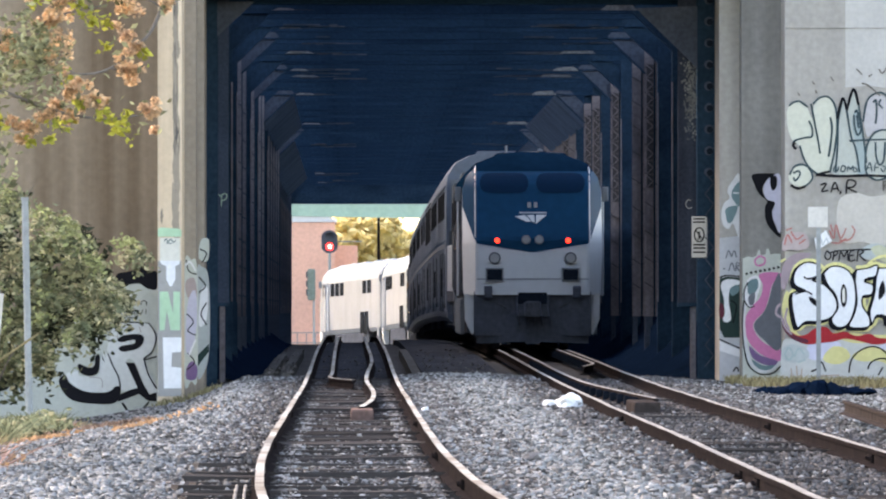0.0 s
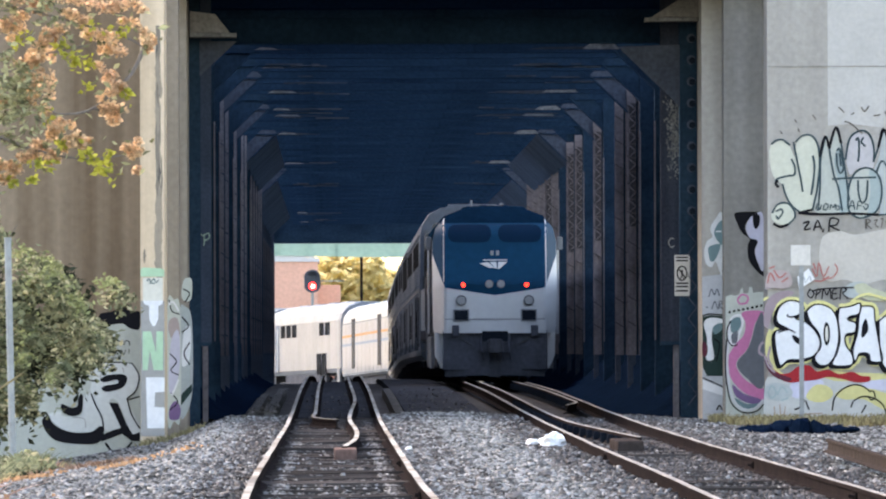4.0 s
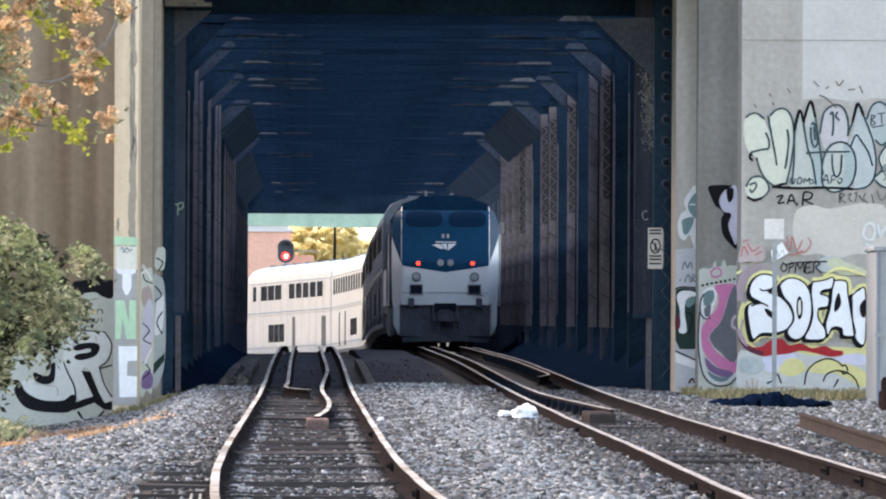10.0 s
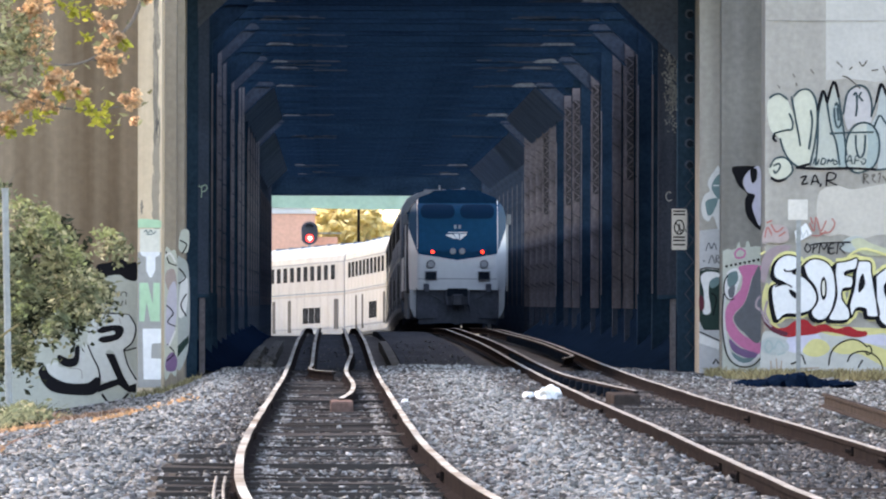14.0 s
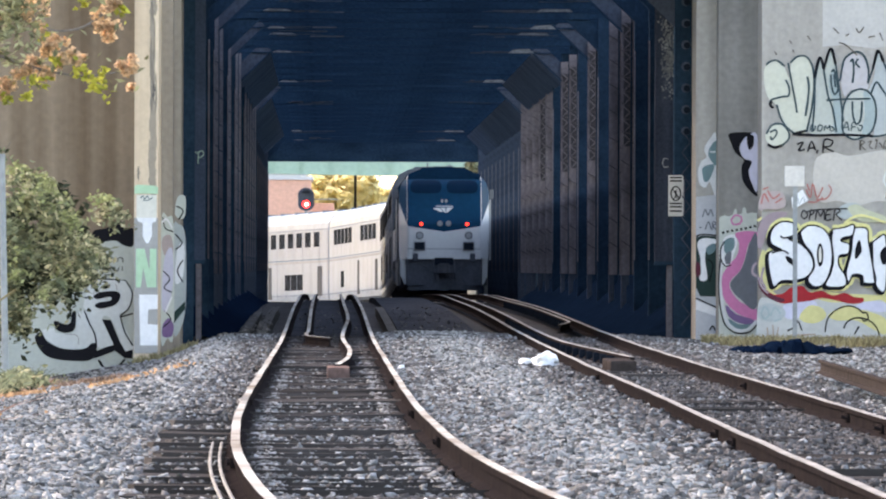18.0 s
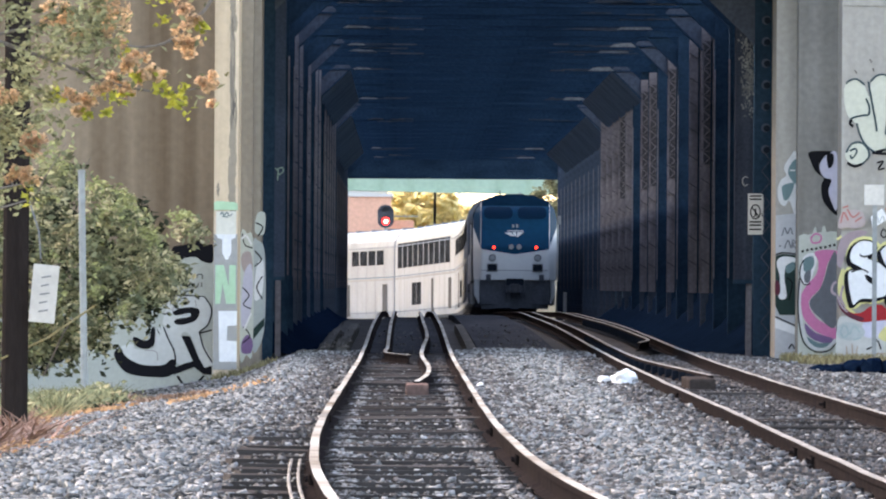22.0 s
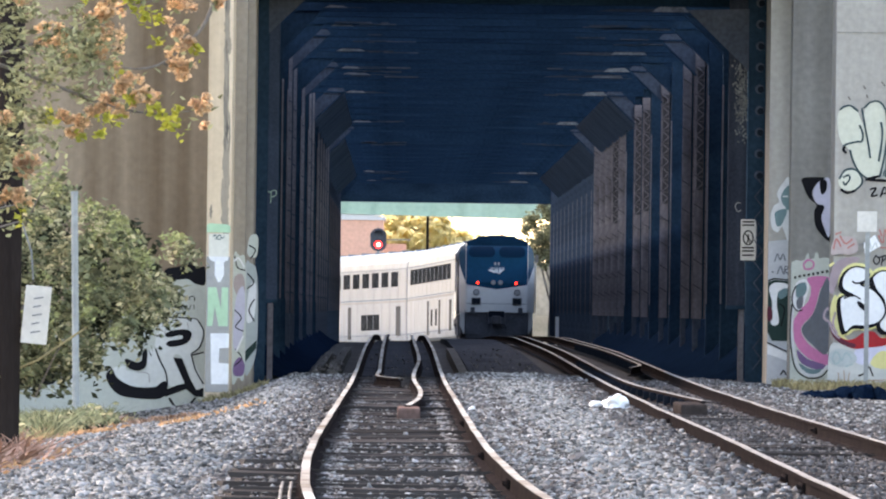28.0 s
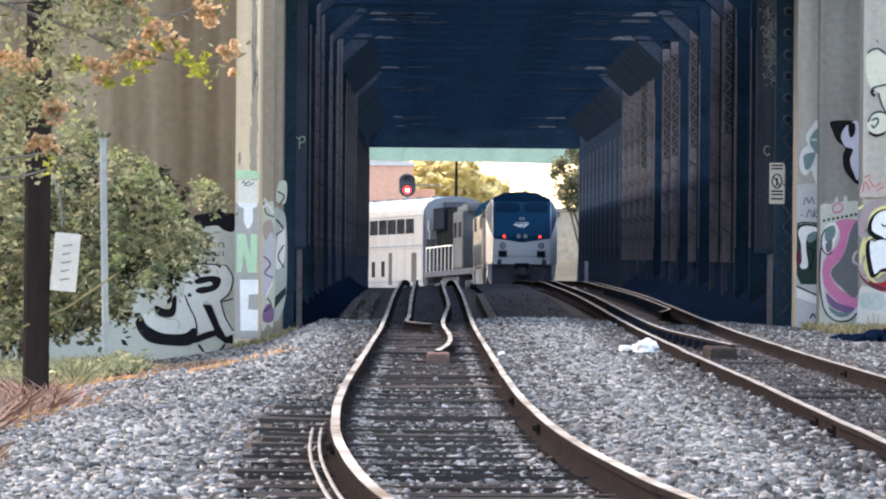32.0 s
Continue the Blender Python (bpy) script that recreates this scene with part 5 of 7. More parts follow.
    w.strokes([outline("1150,370 1158,362 1168,366 1166,376 1154,378 1150,370")], "p_pink", 4)
    w.blob(outline("1147,217 1189,216 1178,222 1168,232 1164,245 1172,262 1186,266 1181,285 1186,305 1196,318 1196,329 1182,318 1170,300 1168,276 1172,264 1158,252 1150,236"), "p_black", "black painted swirl")
    w.blob(outline("1165,245 1170,230 1180,221 1196,223 1196,317 1186,304 1181,285 1186,267 1172,261"), "p_lilac", "pale lilac fill")
    w.blob(outline("1178,221 1189,221 1189,238 1182,246 1178,236"), "p_black")
    # ---- edge strip
    w = grid("pier_right_edge", 207.0)
    w.blob(outline("1088,330 1124,326 1124,610 1088,610"), "p_pale3", "pale scrubbed paint", True)
    w.blob(outline("1124,222 1112,227 1102,245 1106,259 1096,268 1091,286 1094,306 1104,313 1112,304 1124,326"), "p_white2", "white sprayed shape")
    w.blob(outline("1124,232 1114,239 1109,254 1116,268 1124,272"), "p_dteal2", "dull green fill")
    w.blob(outline("1100,277 1120,273 1112,298 1103,303 1099,290"), "p_dteal2")
    w.strokes([outline("1112,250 1122,250"), outline("1124,286 1114,298")], "p_white2", 3)
    w.strokes([outline("1099,366 1104,352 1109,362 1114,352 1118,364"), outline("1104,388 1110,374 1115,388"), outline("1117,388 1118,374 1124,377 1118,381 1124,388"), outline("1094,384 1098,384")], "p_grey", 2.6)
    w.blob(outline("1088,402 1100,398 1124,400 1124,506 1096,506 1088,490"), "p_dgreen", "dark letter", True)
    w.blob(outline("1090,414 1100,403 1122,405 1122,413 1108,418 1104,440 1108,474 1094,475 1096,440"), "p_white", "white letter")
    w.blob(outline("1106,420 1120,412 1122,424 1110,432"), "p_dteal2")
    w.blob(outline("1088,446 1096,450 1096,468 1088,470"), "p_maroon")
    w.blob(outline("1088,512 1124,528 1124,541 1088,529"), "p_white", "white band", True)
    w.strokes([outline("1088,400 1100,396 1124,398"), outline("1088,509 1124,525"), outline("1108,440 1118,450 1112,480"), outline("1112,566 1118,558 1122,566")], "p_black", 3)
    # ---- left wall: big pale letters with a heavy black lower edge
    w = Wall(ob["wing_wall_left"], -6.313, 203.0, 3.7175, 0.00533)
    w.blob(outline("-330,830 -320,600 -100,560 130,520 300,500 380,420 420,385 528,385 528,850 200,850"), "p_greenpale", "pale roller-painted patch")
    w.blob(outline("395,352 440,342 485,318 500,345 528,345 528,402 495,400 470,385 430,388 395,385"), "p_black", "black sprayed patch")
    w.strokes([outline("130,480 180,500 240,540 310,548 345,535 390,519 450,515 505,520"), outline("110,515 200,570 260,600")], "p_black", 6)
    w.blob(outline("222,690 262,680 270,695 330,692 340,632 372,625 402,705 392,740 350,750 290,748 245,724"), "p_pale2", "pale letter")
    w.blob(outline("362,600 390,525 450,518 505,523 526,565 510,615 485,640 527,730 527,757 500,757 455,650 425,650 462,737 410,742 395,690 370,625"), "p_pale2", "pale letter")
    w.blob(outline("198,712 220,692 238,722 290,748 360,750 392,730 408,742 388,786 320,790 250,780 215,752"), "p_black", "heavy black lower edge")
    w.blob(outline("424,650 454,652 482,720 504,758 528,750 528,782 500,780 468,756 400,782 385,765 440,742 464,736"), "p_black", "heavy black lower edge", True)
    w.blob(outline("322,630 336,625 332,682 300,696 268,682 264,655 300,667 318,660"), "p_black")
    w.blob(outline("395,572 420,558 470,555 486,570 470,600 422,614 400,606 410,594 452,586 450,574 410,582"), "p_black")
    w.strokes([outline("364,620 380,660 400,700 406,740"), outline("486,640 500,690 528,738"), outline("505,522 526,562 514,612 484,640 528,630")], "p_black", 6)
    w.strokes([outline("412,786 440,828"), outline("502,784 468,818 440,828")], "p_black", 9)
    w.strokes([outline("400,540 395,570"), outline("470,530 475,550"), outline("300,700 340,705 345,735")], "p_mid", 4)
    w.strokes([outline("428,462 436,440 446,462"), outline("452,458 458,442 468,456"), outline("476,456 478,444 492,444 494,458"), outline("418,478 424,492 434,476"), outline("440,490 448,476 456,490"), outline("462,488 466,474 474,488 482,472"), outline("492,470 492,486"), outline("430,500 452,500")], "p_black", 3.5)
    w.blob(outline("-60,690 10,700 40,715 20,742 -30,750 -60,745"), "p_black")
    w.blob(outline("-110,740 -90,700 -60,690 -60,740"), "p_white")
    # ---- pier: stain above, painted panels and letters below
    w = Wall(ob["pier_left"], -3.456 - 530 * 0.00512, 201.5, 3.70, 0.00512)
    rng = random.Random(8)
    n = 34
    edge = [(586 + 3 * noise.noise(Vector((k * 0.4, 0, 1))) + rng.uniform(-2.5, 1), 640 - 790 * k / n) for k in range(n + 1)]
    far = [(600 + 4 * noise.noise(Vector((k * 0.5, 5, 1))) + rng.uniform(-1, 2), 640 - 790 * k / n) for k in range(n + 1)]
    w.blob(edge + far[::-1], "p_stain3", "dark water-stained strip", True)
    for k in range(46):
        top = rng.random() < 0.72
        x0 = rng.gauss(594, 5) if rng.random() < 0.86 else rng.uniform(540, 606)
        z0, h, wd = (rng.uniform(-150, 640) if top else rng.uniform(-210, 60)), rng.uniform(30, 190), rng.uniform(3, 13)
        n = 9
        left = [(x0 - wd * (0.3 + 0.7 * rng.random()) * math.sin(math.pi * (q + 0.3) / (n + 0.6)), z0 - h * q / n) for q in range(n + 1)]
        right = [(x0 + wd * (0.3 + 0.7 * rng.random()) * math.sin(math.pi * (q + 0.3) / (n + 0.6)), z0 - h * q / n) for q in range(n + 1)]
        w.blob(left + right[::-1], "p_stain2" if wd > 8 or not top else ("p_stain" if k % 3 == 0 else "p_stain3"), "dark water stain", True)
        w.layer -= 0.8
    w.blob(outline("531,208 540,202 603,206 613,212 613,234 531,234"), "p_green", "pale green cap band", True)
    w.blob(outline("538,238 608,238 608,318 538,318"), "p_cream2", "cream panel", True)
    w.blob(outline("531,318 613,318 613,790 531,790"), "p_mid", "grey painted shaft", True)
    w.blob(outline("538,318 608,318 606,330 592,336 592,382 580,406 572,406 560,382 560,336 544,330"), "p_white", "white letter panel", True)
    w.blob(outline("537,425 608,425 608,560 537,560"), "p_green", "green letter panel", True)
    w.blob(outline("566,424 585,424 584,500"), "p_mid", "", True)
    w.blob(outline("554,561 576,561 562,492"), "p_mid", "", True)
    w.blob(outline("548,585 613,585 613,635 580,637 578,688 613,690 613,762 552,762"), "p_white", "white letter panel", True)
    w.strokes([outline("552,250 560,242 566,252 576,242 584,254 594,246"), outline("560,256 580,258")], "p_dteal", 4)
    # ---- recess and edge strips
    w = Wall(ob["pier_left_recess"], -3.03, 205.0, -0.2, 0.0102)
    w.blob([(0, 12), (0, 214), (12, 226), (23, 206), (23, 20), (12, 10)], "p_pale", "pale scrubbed paint")
    w.blob([(2, 170), (4, 190), (18, 192), (22, 160), (12, 150)], "p_rose")
    w.blob([(2, 70), (6, 150), (20, 170), (22, 110), (12, 60)], "p_lilac", "lilac graffiti")
    w.blob([(4, 14), (4, 34), (14, 46), (23, 34), (20, 14)], "p_violet", "violet graffiti")
    w.strokes([[(3, 226), (8, 206), (22, 200)], [(4, 130), (16, 116), (6, 100), (20, 92)], [(6, 60), (18, 44), (4, 30)]], "p_black", 2.5)
    w.strokes([[(2, 216), (10, 222), (20, 206)], [(20, 84), (8, 56)]], "p_white", 4)
    w = Wall(ob["pier_left_edge"], -2.83, 206.5, -0.2, 0.0102)
    w.blob([(0, 30), (0, 200), (10, 214), (22, 190), (23, 70), (12, 22)], "p_blue", "pale blue graffiti")
    w.blob([(4, 230), (8, 262), (22, 262), (20, 226)], "p_pale", "pale patch")
    w.blob([(4, 110), (8, 170), (20, 176), (18, 120)], "p_white")
    w.blob([(2, 36), (22, 62), (22, 76), (2, 56)], "p_dgreen", "", True)
    w.strokes([[(6, 246), (18, 238), (10, 222)], [(4, 196), (16, 180), (4, 168)], [(18, 150), (8, 130), (18, 110)]], "p_black", 3)



paint_walls()


for _n, _w, _b in (("joint_line", "wing_wall_right", (7.84, 10.80, 203.985, 204.0, 6.28, 6.292)),):
    part(_n, boxed(*_b), M["concrete_dark"], bpy.data.objects[_w])


# ---------------------------------------------------------------- scattered leaves and stones
def scatter(name, material, centres, sizes, flat, seed, label="", parent=None, kind="", category="", spread=None):
    """Many small leaves (rhombs) at given centres as one mesh."""
    rng = np.random.default_rng(seed)
    c = np.asarray(centres, dtype=np.float64)
    n = len(c)
    a = rng.normal(size=(n, 3))
    a /= np.linalg.norm(a, axis=1, keepdims=True)
    a[:, 2] *= 0.7
    b = np.cross(a, rng.normal(size=(n, 3)))
    b /= np.linalg.norm(b, axis=1, keepdims=True)
    s = np.asarray(sizes)[:, None]
    up = np.cross(a, b) * s * 0.18
    v = np.stack([c - a * s, c + b * s * flat + up, c + a * s, c - b * s * flat + up], axis=1).reshape(-1, 3)
    me = bpy.data.meshes.new(name)
    me.from_pydata(v.tolist(), [], np.stack([np.arange(n) * 4 + k for k in (0, 1, 2)], 1).tolist() + np.stack([np.arange(n) * 4 + k for k in (0, 2, 3)], 1).tolist())
    me.materials.append(material)
    ob = new(name, me)
    if parent:
        ob.parent = parent
    if label:
        ob["label"] = label
    if kind:
        ob["kind"] = kind
    if category:
        ob["category"] = category
    return ob


def clumps(centres, radius, per, seed, squash=(1, 1, 1)):
    rng = np.random.default_rng(seed)
    out = []
    for c in centres:
        d = rng.normal(size=(per, 3)) * radius * 0.5
        out.append(np.asarray(c)[None, :] + d * np.asarray(squash)[None, :])
    return np.concatenate(out)


def build_stones(dirty):
    rng = np.random.default_rng(5 + dirty)
    n = 80000 if dirty else 185000
    y = 52 + rng.random(n) ** 1.15 * (206 - 52)
    if dirty:
        x = np.where(rng.random(n) < 0.45, np.array([glide(LEFT_X, q) for q in y]), np.array([glide(RIGHT_X, q) for q in y])) + (rng.random(n) * 2 - 1) * 1.6
        x = np.where(rng.random(n) < 0.16, np.array([glide(RIGHT_X, q) for q in y]) + 0.9 + 2.6 * rng.random(n), x)
        # a band of small stones lies along the inner side of each rail
        band = rng.random(n) < 0.22
        x = np.where(band, np.where(rng.random(n) < 0.6, np.array([glide(LEFT_X, q) for q in y]), np.array([glide(RIGHT_X, q) for q in y])) + np.where(rng.random(n) < 0.5, -1, 1) * (0.50 + 0.14 * rng.random(n)), x)
    else:
        x = (-0.040 + rng.random(n) * 0.100) * y
        # pale chips gather in a thin line inside the rails of the left-hand track
        band = (rng.random(n) < 0.11) & (y < 170)
        x = np.where(band, np.array([glide(LEFT_X, q) for q in y]) + np.where(rng.random(n) < 0.6, -1, 1) * (0.545 + 0.035 * rng.normal(size=n)), x)
    lx = np.array([glide(LEFT_X, q) for q in y])
    rx = np.array([glide(RIGHT_X, q) for q in y])
    keep = np.ones(n, bool)
    for t in (lx, rx):
        for o in (-0.7535, 0.7535):
            keep &= np.abs(x - t - o) > 0.09
    # stones cover the tie ends but for the outer left ends of the nearest stretch
    ends = 0.85 + 0.5 * np.clip((112 - y) / 30, 0, 1)
    inl = (np.abs(x - lx) < 0.72) | ((lx - x > 0) & (lx - x < ends))
    inr = np.abs(x - rx) < 0.72
    soiled = (np.abs(x - rx) < 1.45) & ~inr
    thin = rng.random(n)
    keep &= band | ~(inl & (thin > (0.62 if dirty else 0.24))) & ~(inr & (thin > (0.95 if dirty else 0.06)))
    if not dirty:
        keep &= ~((x > rx + 0.8) & (thin > 0.40)) & ~(soiled & (thin > 0.22)) & ~((lx - x > 0.7) & (lx - x < 1.40) & (thin > 0.34))
    keep &= ~((x > 6.6) & (y > 200)) & ~((x < -2.6) & (y > 199))
    # weeds and earth at the far left keep the stones thinner
    keep &= ~((x < -3.4) & (thin > 0.55))
    x, y, inside = x[keep], y[keep], (inl | inr)[keep]
    n = len(x)
    z = np.array([ground_z(a, b) for a, b in zip(x, y)])
    z += 0.03 * np.array([noise.noise(Vector((a * 1.7, b * 0.5, 2))) for a, b in zip(x, y)])
    deep = inside
    z = np.where(deep, np.array([rail_z(b) for b in y]) + np.where(x < 2, 0.0, np.array([glide(RIGHT_DZ, b) for b in y])) - np.where(x < 2, 0.199, 0.185) + 0.02 * rng.random(n), z)
    r = 0.012 + 0.019 * rng.random(n) ** 2.0
    r = np.where(inside, r * 0.8, r)
    base = np.array([(i, j, k) for i in (-1, 1) for j in (-1, 1) for k in (-1, 1)], float)
    v = base[None] + rng.normal(size=(n, 8, 3)) * 0.42
    ang = rng.random(n) * 6.283
    tip = rng.normal(size=n) * 0.5
    ca, sa, ct, st = np.cos(ang), np.sin(ang), np.cos(tip), np.sin(tip)
    v = v * np.stack([0.9 + 0.5 * rng.random(n), 0.9 + 0.5 * rng.random(n), 0.55 + 0.4 * rng.random(n)], 1)[:, None, :]
    vx, vy, vz = v[:, :, 0], v[:, :, 1], v[:, :, 2]
    vx, vz = vx * ct[:, None] - vz * st[:, None], vx * st[:, None] + vz * ct[:, None]
    vx, vy = vx * ca[:, None] - vy * sa[:, None], vx * sa[:, None] + vy * ca[:, None]
    pts = np.stack([vx, vy, vz], 2) * r[:, None, None] * 0.8 + np.stack([x, y, z + r * 0.25], 1)[:, None, :]
    quads = np.array([(0, 1, 3, 2), (4, 6, 7, 5), (0, 4, 5, 1), (2, 3, 7, 6), (0, 2, 6, 4), (1, 5, 7, 3)])
    idx = (quads[None] + (np.arange(n) * 8)[:, None, None]).reshape(-1)
    name = "grimy_stones" if dirty else "ballast_stones"
    me = bpy.data.meshes.new(name)
    me.vertices.add(n * 8)
    me.vertices.foreach_set("co", pts.reshape(-1))
    me.loops.add(len(idx))
    me.loops.foreach_set("vertex_index", idx)
    me.polygons.add(n * 6)
    me.polygons.foreach_set("loop_start", np.arange(n * 6) * 4)
    me.update(calc_edges=True)
    me.validate()
    me.materials.append(M["stone_dirty"] if dirty else M["stone"])
    tagged(new(name, me), "oil-stained brown stones between the rails" if dirty else "loose grey crushed stones of the track bed", "ballast", kind="stuff")


build_stones(0)
build_stones(1)


# ---------------------------------------------------------------- left side: pole, post, bush, tree
def g(x, y):
    return ground_z(x, y)


def build_left():
    x, y = -3.92, 113.0
    z0 = g(x, y) - 0.1
    ph = thing("utility_pole", "dark creosoted wooden pole with a board nailed on", "utility pole", at=(x, y, 0))
    part("shaft", tubed([(0, 0, z0), (0.01, 0, 3), (0.02, 0, 9.0)], [0.135, 0.13, 0.12], 14), M["wood_pole"], ph)
    bd = part("notice_board", boxed(0.0, 0.26, -0.165, -0.145, -0.29, 0.29, bevel=0.006), M["sign_white"], ph, "weathered white board with unreadable marks")
    bd.location, bd.rotation_euler = (0.165, 0, 1.085), (0, radians(5), 0)
    bm = bmesh.new()
    # slanting bars where the scrawl cannot be read
    for k in range(5):
        z = 0.17 - 0.085 * k
        bar(bm, (0.09, -0.167, z - 0.012), (0.185 - 0.015 * (k % 2), -0.167, z + 0.012), 0.016, 0.005, (0, 1, 0))
    part("marks", bm, M["grey"], bd)
    part("wire", tubed([(0.14, -0.13, 2.0), (0.24, -0.2, 1.7), (0.26, -0.18, 1.42)], 0.008, 5), M["grey"], ph)
    part("stay_cable", tubed([(-0.13, -0.2, 0.42), (0.3, 0.4, 0.62), (0.75, 1.5, 0.95)], 0.012, 5), M["dry"], ph)

    x, y = -5.18, 180.0
    p = thing("marker_post", "bare galvanised steel post standing among weeds", "post", at=(x, y, 0))
    part("shaft", tubed([(0.06, 0, g(x, y) - 0.1), (-0.02, 0, 2.95)], 0.055, 10), M["galv"], p)
    part("cap", tubed([(-0.02, 0, 2.94), (-0.02, 0, 2.99)], 0.06, 10), M["galv"], p)

    # bush against the wall
    rng = np.random.default_rng(11)
    bu = thing("bush", "straggly green bush with yellowing leaves against the concrete wall", "bush", at=(0, 0, 0))
    cs, tips = [], []
    crest = [(-8.0, 3.5), (-6.6, 3.3), (-6.0, 3.45), (-5.3, 3.0), (-4.8, 2.65), (-4.5, 2.40), (-4.0, 1.95), (-3.75, 2.2), (-3.5, 2.3)]
    hem = [(-8.0, -0.4), (-6.3, -0.1), (-5.4, 0.10), (-4.87, 0.48), (-4.5, 0.80), (-4.2, 1.08), (-3.9, 1.38), (-3.68, 1.70), (-3.5, 2.1)]
    while len(cs) < 350:
        xx = -7.9 + 4.3 * rng.random() ** 1.1
        top, low = glide(crest, xx) + 0.25 * noise.noise(Vector((xx * 2.5, 1.0, 0.0))), glide(hem, xx)
        zz = low + (top - low) * rng.random()
        # thin spots let the wall show through
        if noise.noise(Vector((xx * 1.9, zz * 1.9, 3.0))) < -0.12 + 0.14 * max(0.0, xx + 5.0) - 0.6 * (xx < -5.0):
            continue
        cs.append((xx, 184 + 9 * rng.random(), zz))
        if zz > top - 0.35:
            tips.append((xx, 184 + 3 * rng.random(), zz + 0.12))
    # each spray is a drooping twig with paired leaves
    def sprays(centres, per, reach, seed):
        r = np.random.default_rng(seed)
        out = []
        for c in centres:
            for k in range(per):
                d = r.normal(size=3) * np.array([1.0, 1.2, 0.6])
                d /= np.linalg.norm(d)
                n = 9
                for q in range(n):
                    f = (q + 1) / n * reach * (0.7 + 0.6 * r.random())
                    p = np.asarray(c) + d * f + np.array([0, 0, -0.55 * f * f / reach])
                    out.append(p + r.normal(size=3) * 0.035)
        return np.array(out)
    pts = sprays(cs, 4, 0.36, 3)
    scatter("crown", M["leaf_green"], pts, 0.055 + 0.055 * rng.random(len(pts)), 0.5, 4, "dull green leaves", bu)
    # dark leaves behind paint the shaded gaps between the sprays
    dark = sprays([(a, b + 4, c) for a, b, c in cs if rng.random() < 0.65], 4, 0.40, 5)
    scatter("inner_leaves", M["leaf_shade"], dark, 0.055 + 0.05 * rng.random(len(dark)), 0.5, 8, "inner leaves painted dark as shade", bu)
    sub = sprays([c for c in cs if noise.noise(Vector((c[0] * 1.3, c[2] * 1.3, 9.0))) > -0.12], 3, 0.38, 6)
    scatter("yellow_leaves", M["leaf_gold"], sub, 0.045 + 0.045 * rng.random(len(sub)), 0.45, 7, "yellowing leaves", bu)
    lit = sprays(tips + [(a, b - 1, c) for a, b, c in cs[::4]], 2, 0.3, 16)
    scatter("tip_leaves", M["leaf_lit"], lit, 0.040 + 0.035 * rng.random(len(lit)), 0.45, 17, "tip leaves painted pale as highlights", bu)
    for k in range(9):
        a = cs[k * 31 % len(cs)]
        part("twig", tubed([(a[0] - 0.5, a[1] + 1, max(-0.8, a[2] - 1.1)), (a[0] - 0.15, a[1], a[2] - 0.4), (a[0] + 0.2, a[1] - 0.5, a[2] + 0.15)], [0.02, 0.014, 0.006], 5), M["bark"], bu)
    for k in range(5):
        xx = -7.4 + 0.27 * k
        part("stem", tubed([(xx, 189, -0.9), (xx + 0.2 * math.sin(k), 188, 0.6), (xx + 0.35 * math.sin(k * 2.1), 187.5, 1.9 - 0.05 * k)], [0.04, 0.03, 0.012], 6), M["bark"], bu)

    # tree that hangs in from above, nearer to the camera
    tr = thing("tree", "autumn tree with hanging brown seed clusters and lime leaves", "tree", at=(0, 0, 0))
    Y = 106.0
    part("trunk", tubed([(-6.6, Y + 2, -0.7), (-6.5, Y + 2, 2.0), (-6.3, Y + 1, 4.5), (-5.9, Y, 6.5)], [0.24, 0.2, 0.15, 0.06], 10), M["bark"], tr)
    limbs = [[(-6.4, Y + 1, 3.4), (-5.2, Y, 3.75), (-4.0, Y, 3.5), (-3.1, Y, 3.78), (-2.75, Y, 3.95), (-2.3, Y, 4.05)], [(-6.3, Y + 1, 4.2), (-4.6, Y, 4.6), (-3.2, Y, 4.45), (-2.05, Y, 4.15), (-1.78, Y, 4.02)],
             [(-4.0, Y, 3.5), (-3.3, Y, 3.25), (-2.75, Y, 3.05), (-2.3, Y, 2.98), (-1.95, Y, 3.02)], [(-1.78, Y, 4.02), (-1.92, Y, 3.75), (-2.25, Y, 3.46), (-2.55, Y, 3.40), (-2.72, Y, 3.47)], [(-2.25, Y, 3.46), (-2.05, Y, 3.42), (-1.95, Y, 3.48)],
             [(-6.4, Y + 1, 3.2), (-5.0, Y, 3.0), (-4.2, Y, 2.6), (-3.7, Y, 2.1)], [(-6.4, Y + 1, 4.6), (-4.8, Y, 5.4), (-3.0, Y, 5.3)], [(-4.6, Y, 2.3), (-4.1, Y - 0.5, 2.05), (-3.6, Y - 0.6, 2.1)], [(-4.6, Y, 2.0), (-4.0, Y - 0.5, 1.86), (-3.55, Y - 0.6, 1.95)]]
    for l in limbs:
        sm = smooth_line(l)
        part("branch", tubed(sm, [0.021 - 0.014 * k / (len(sm) - 1) for k in range(len(sm))], 6), M["bark"], tr)
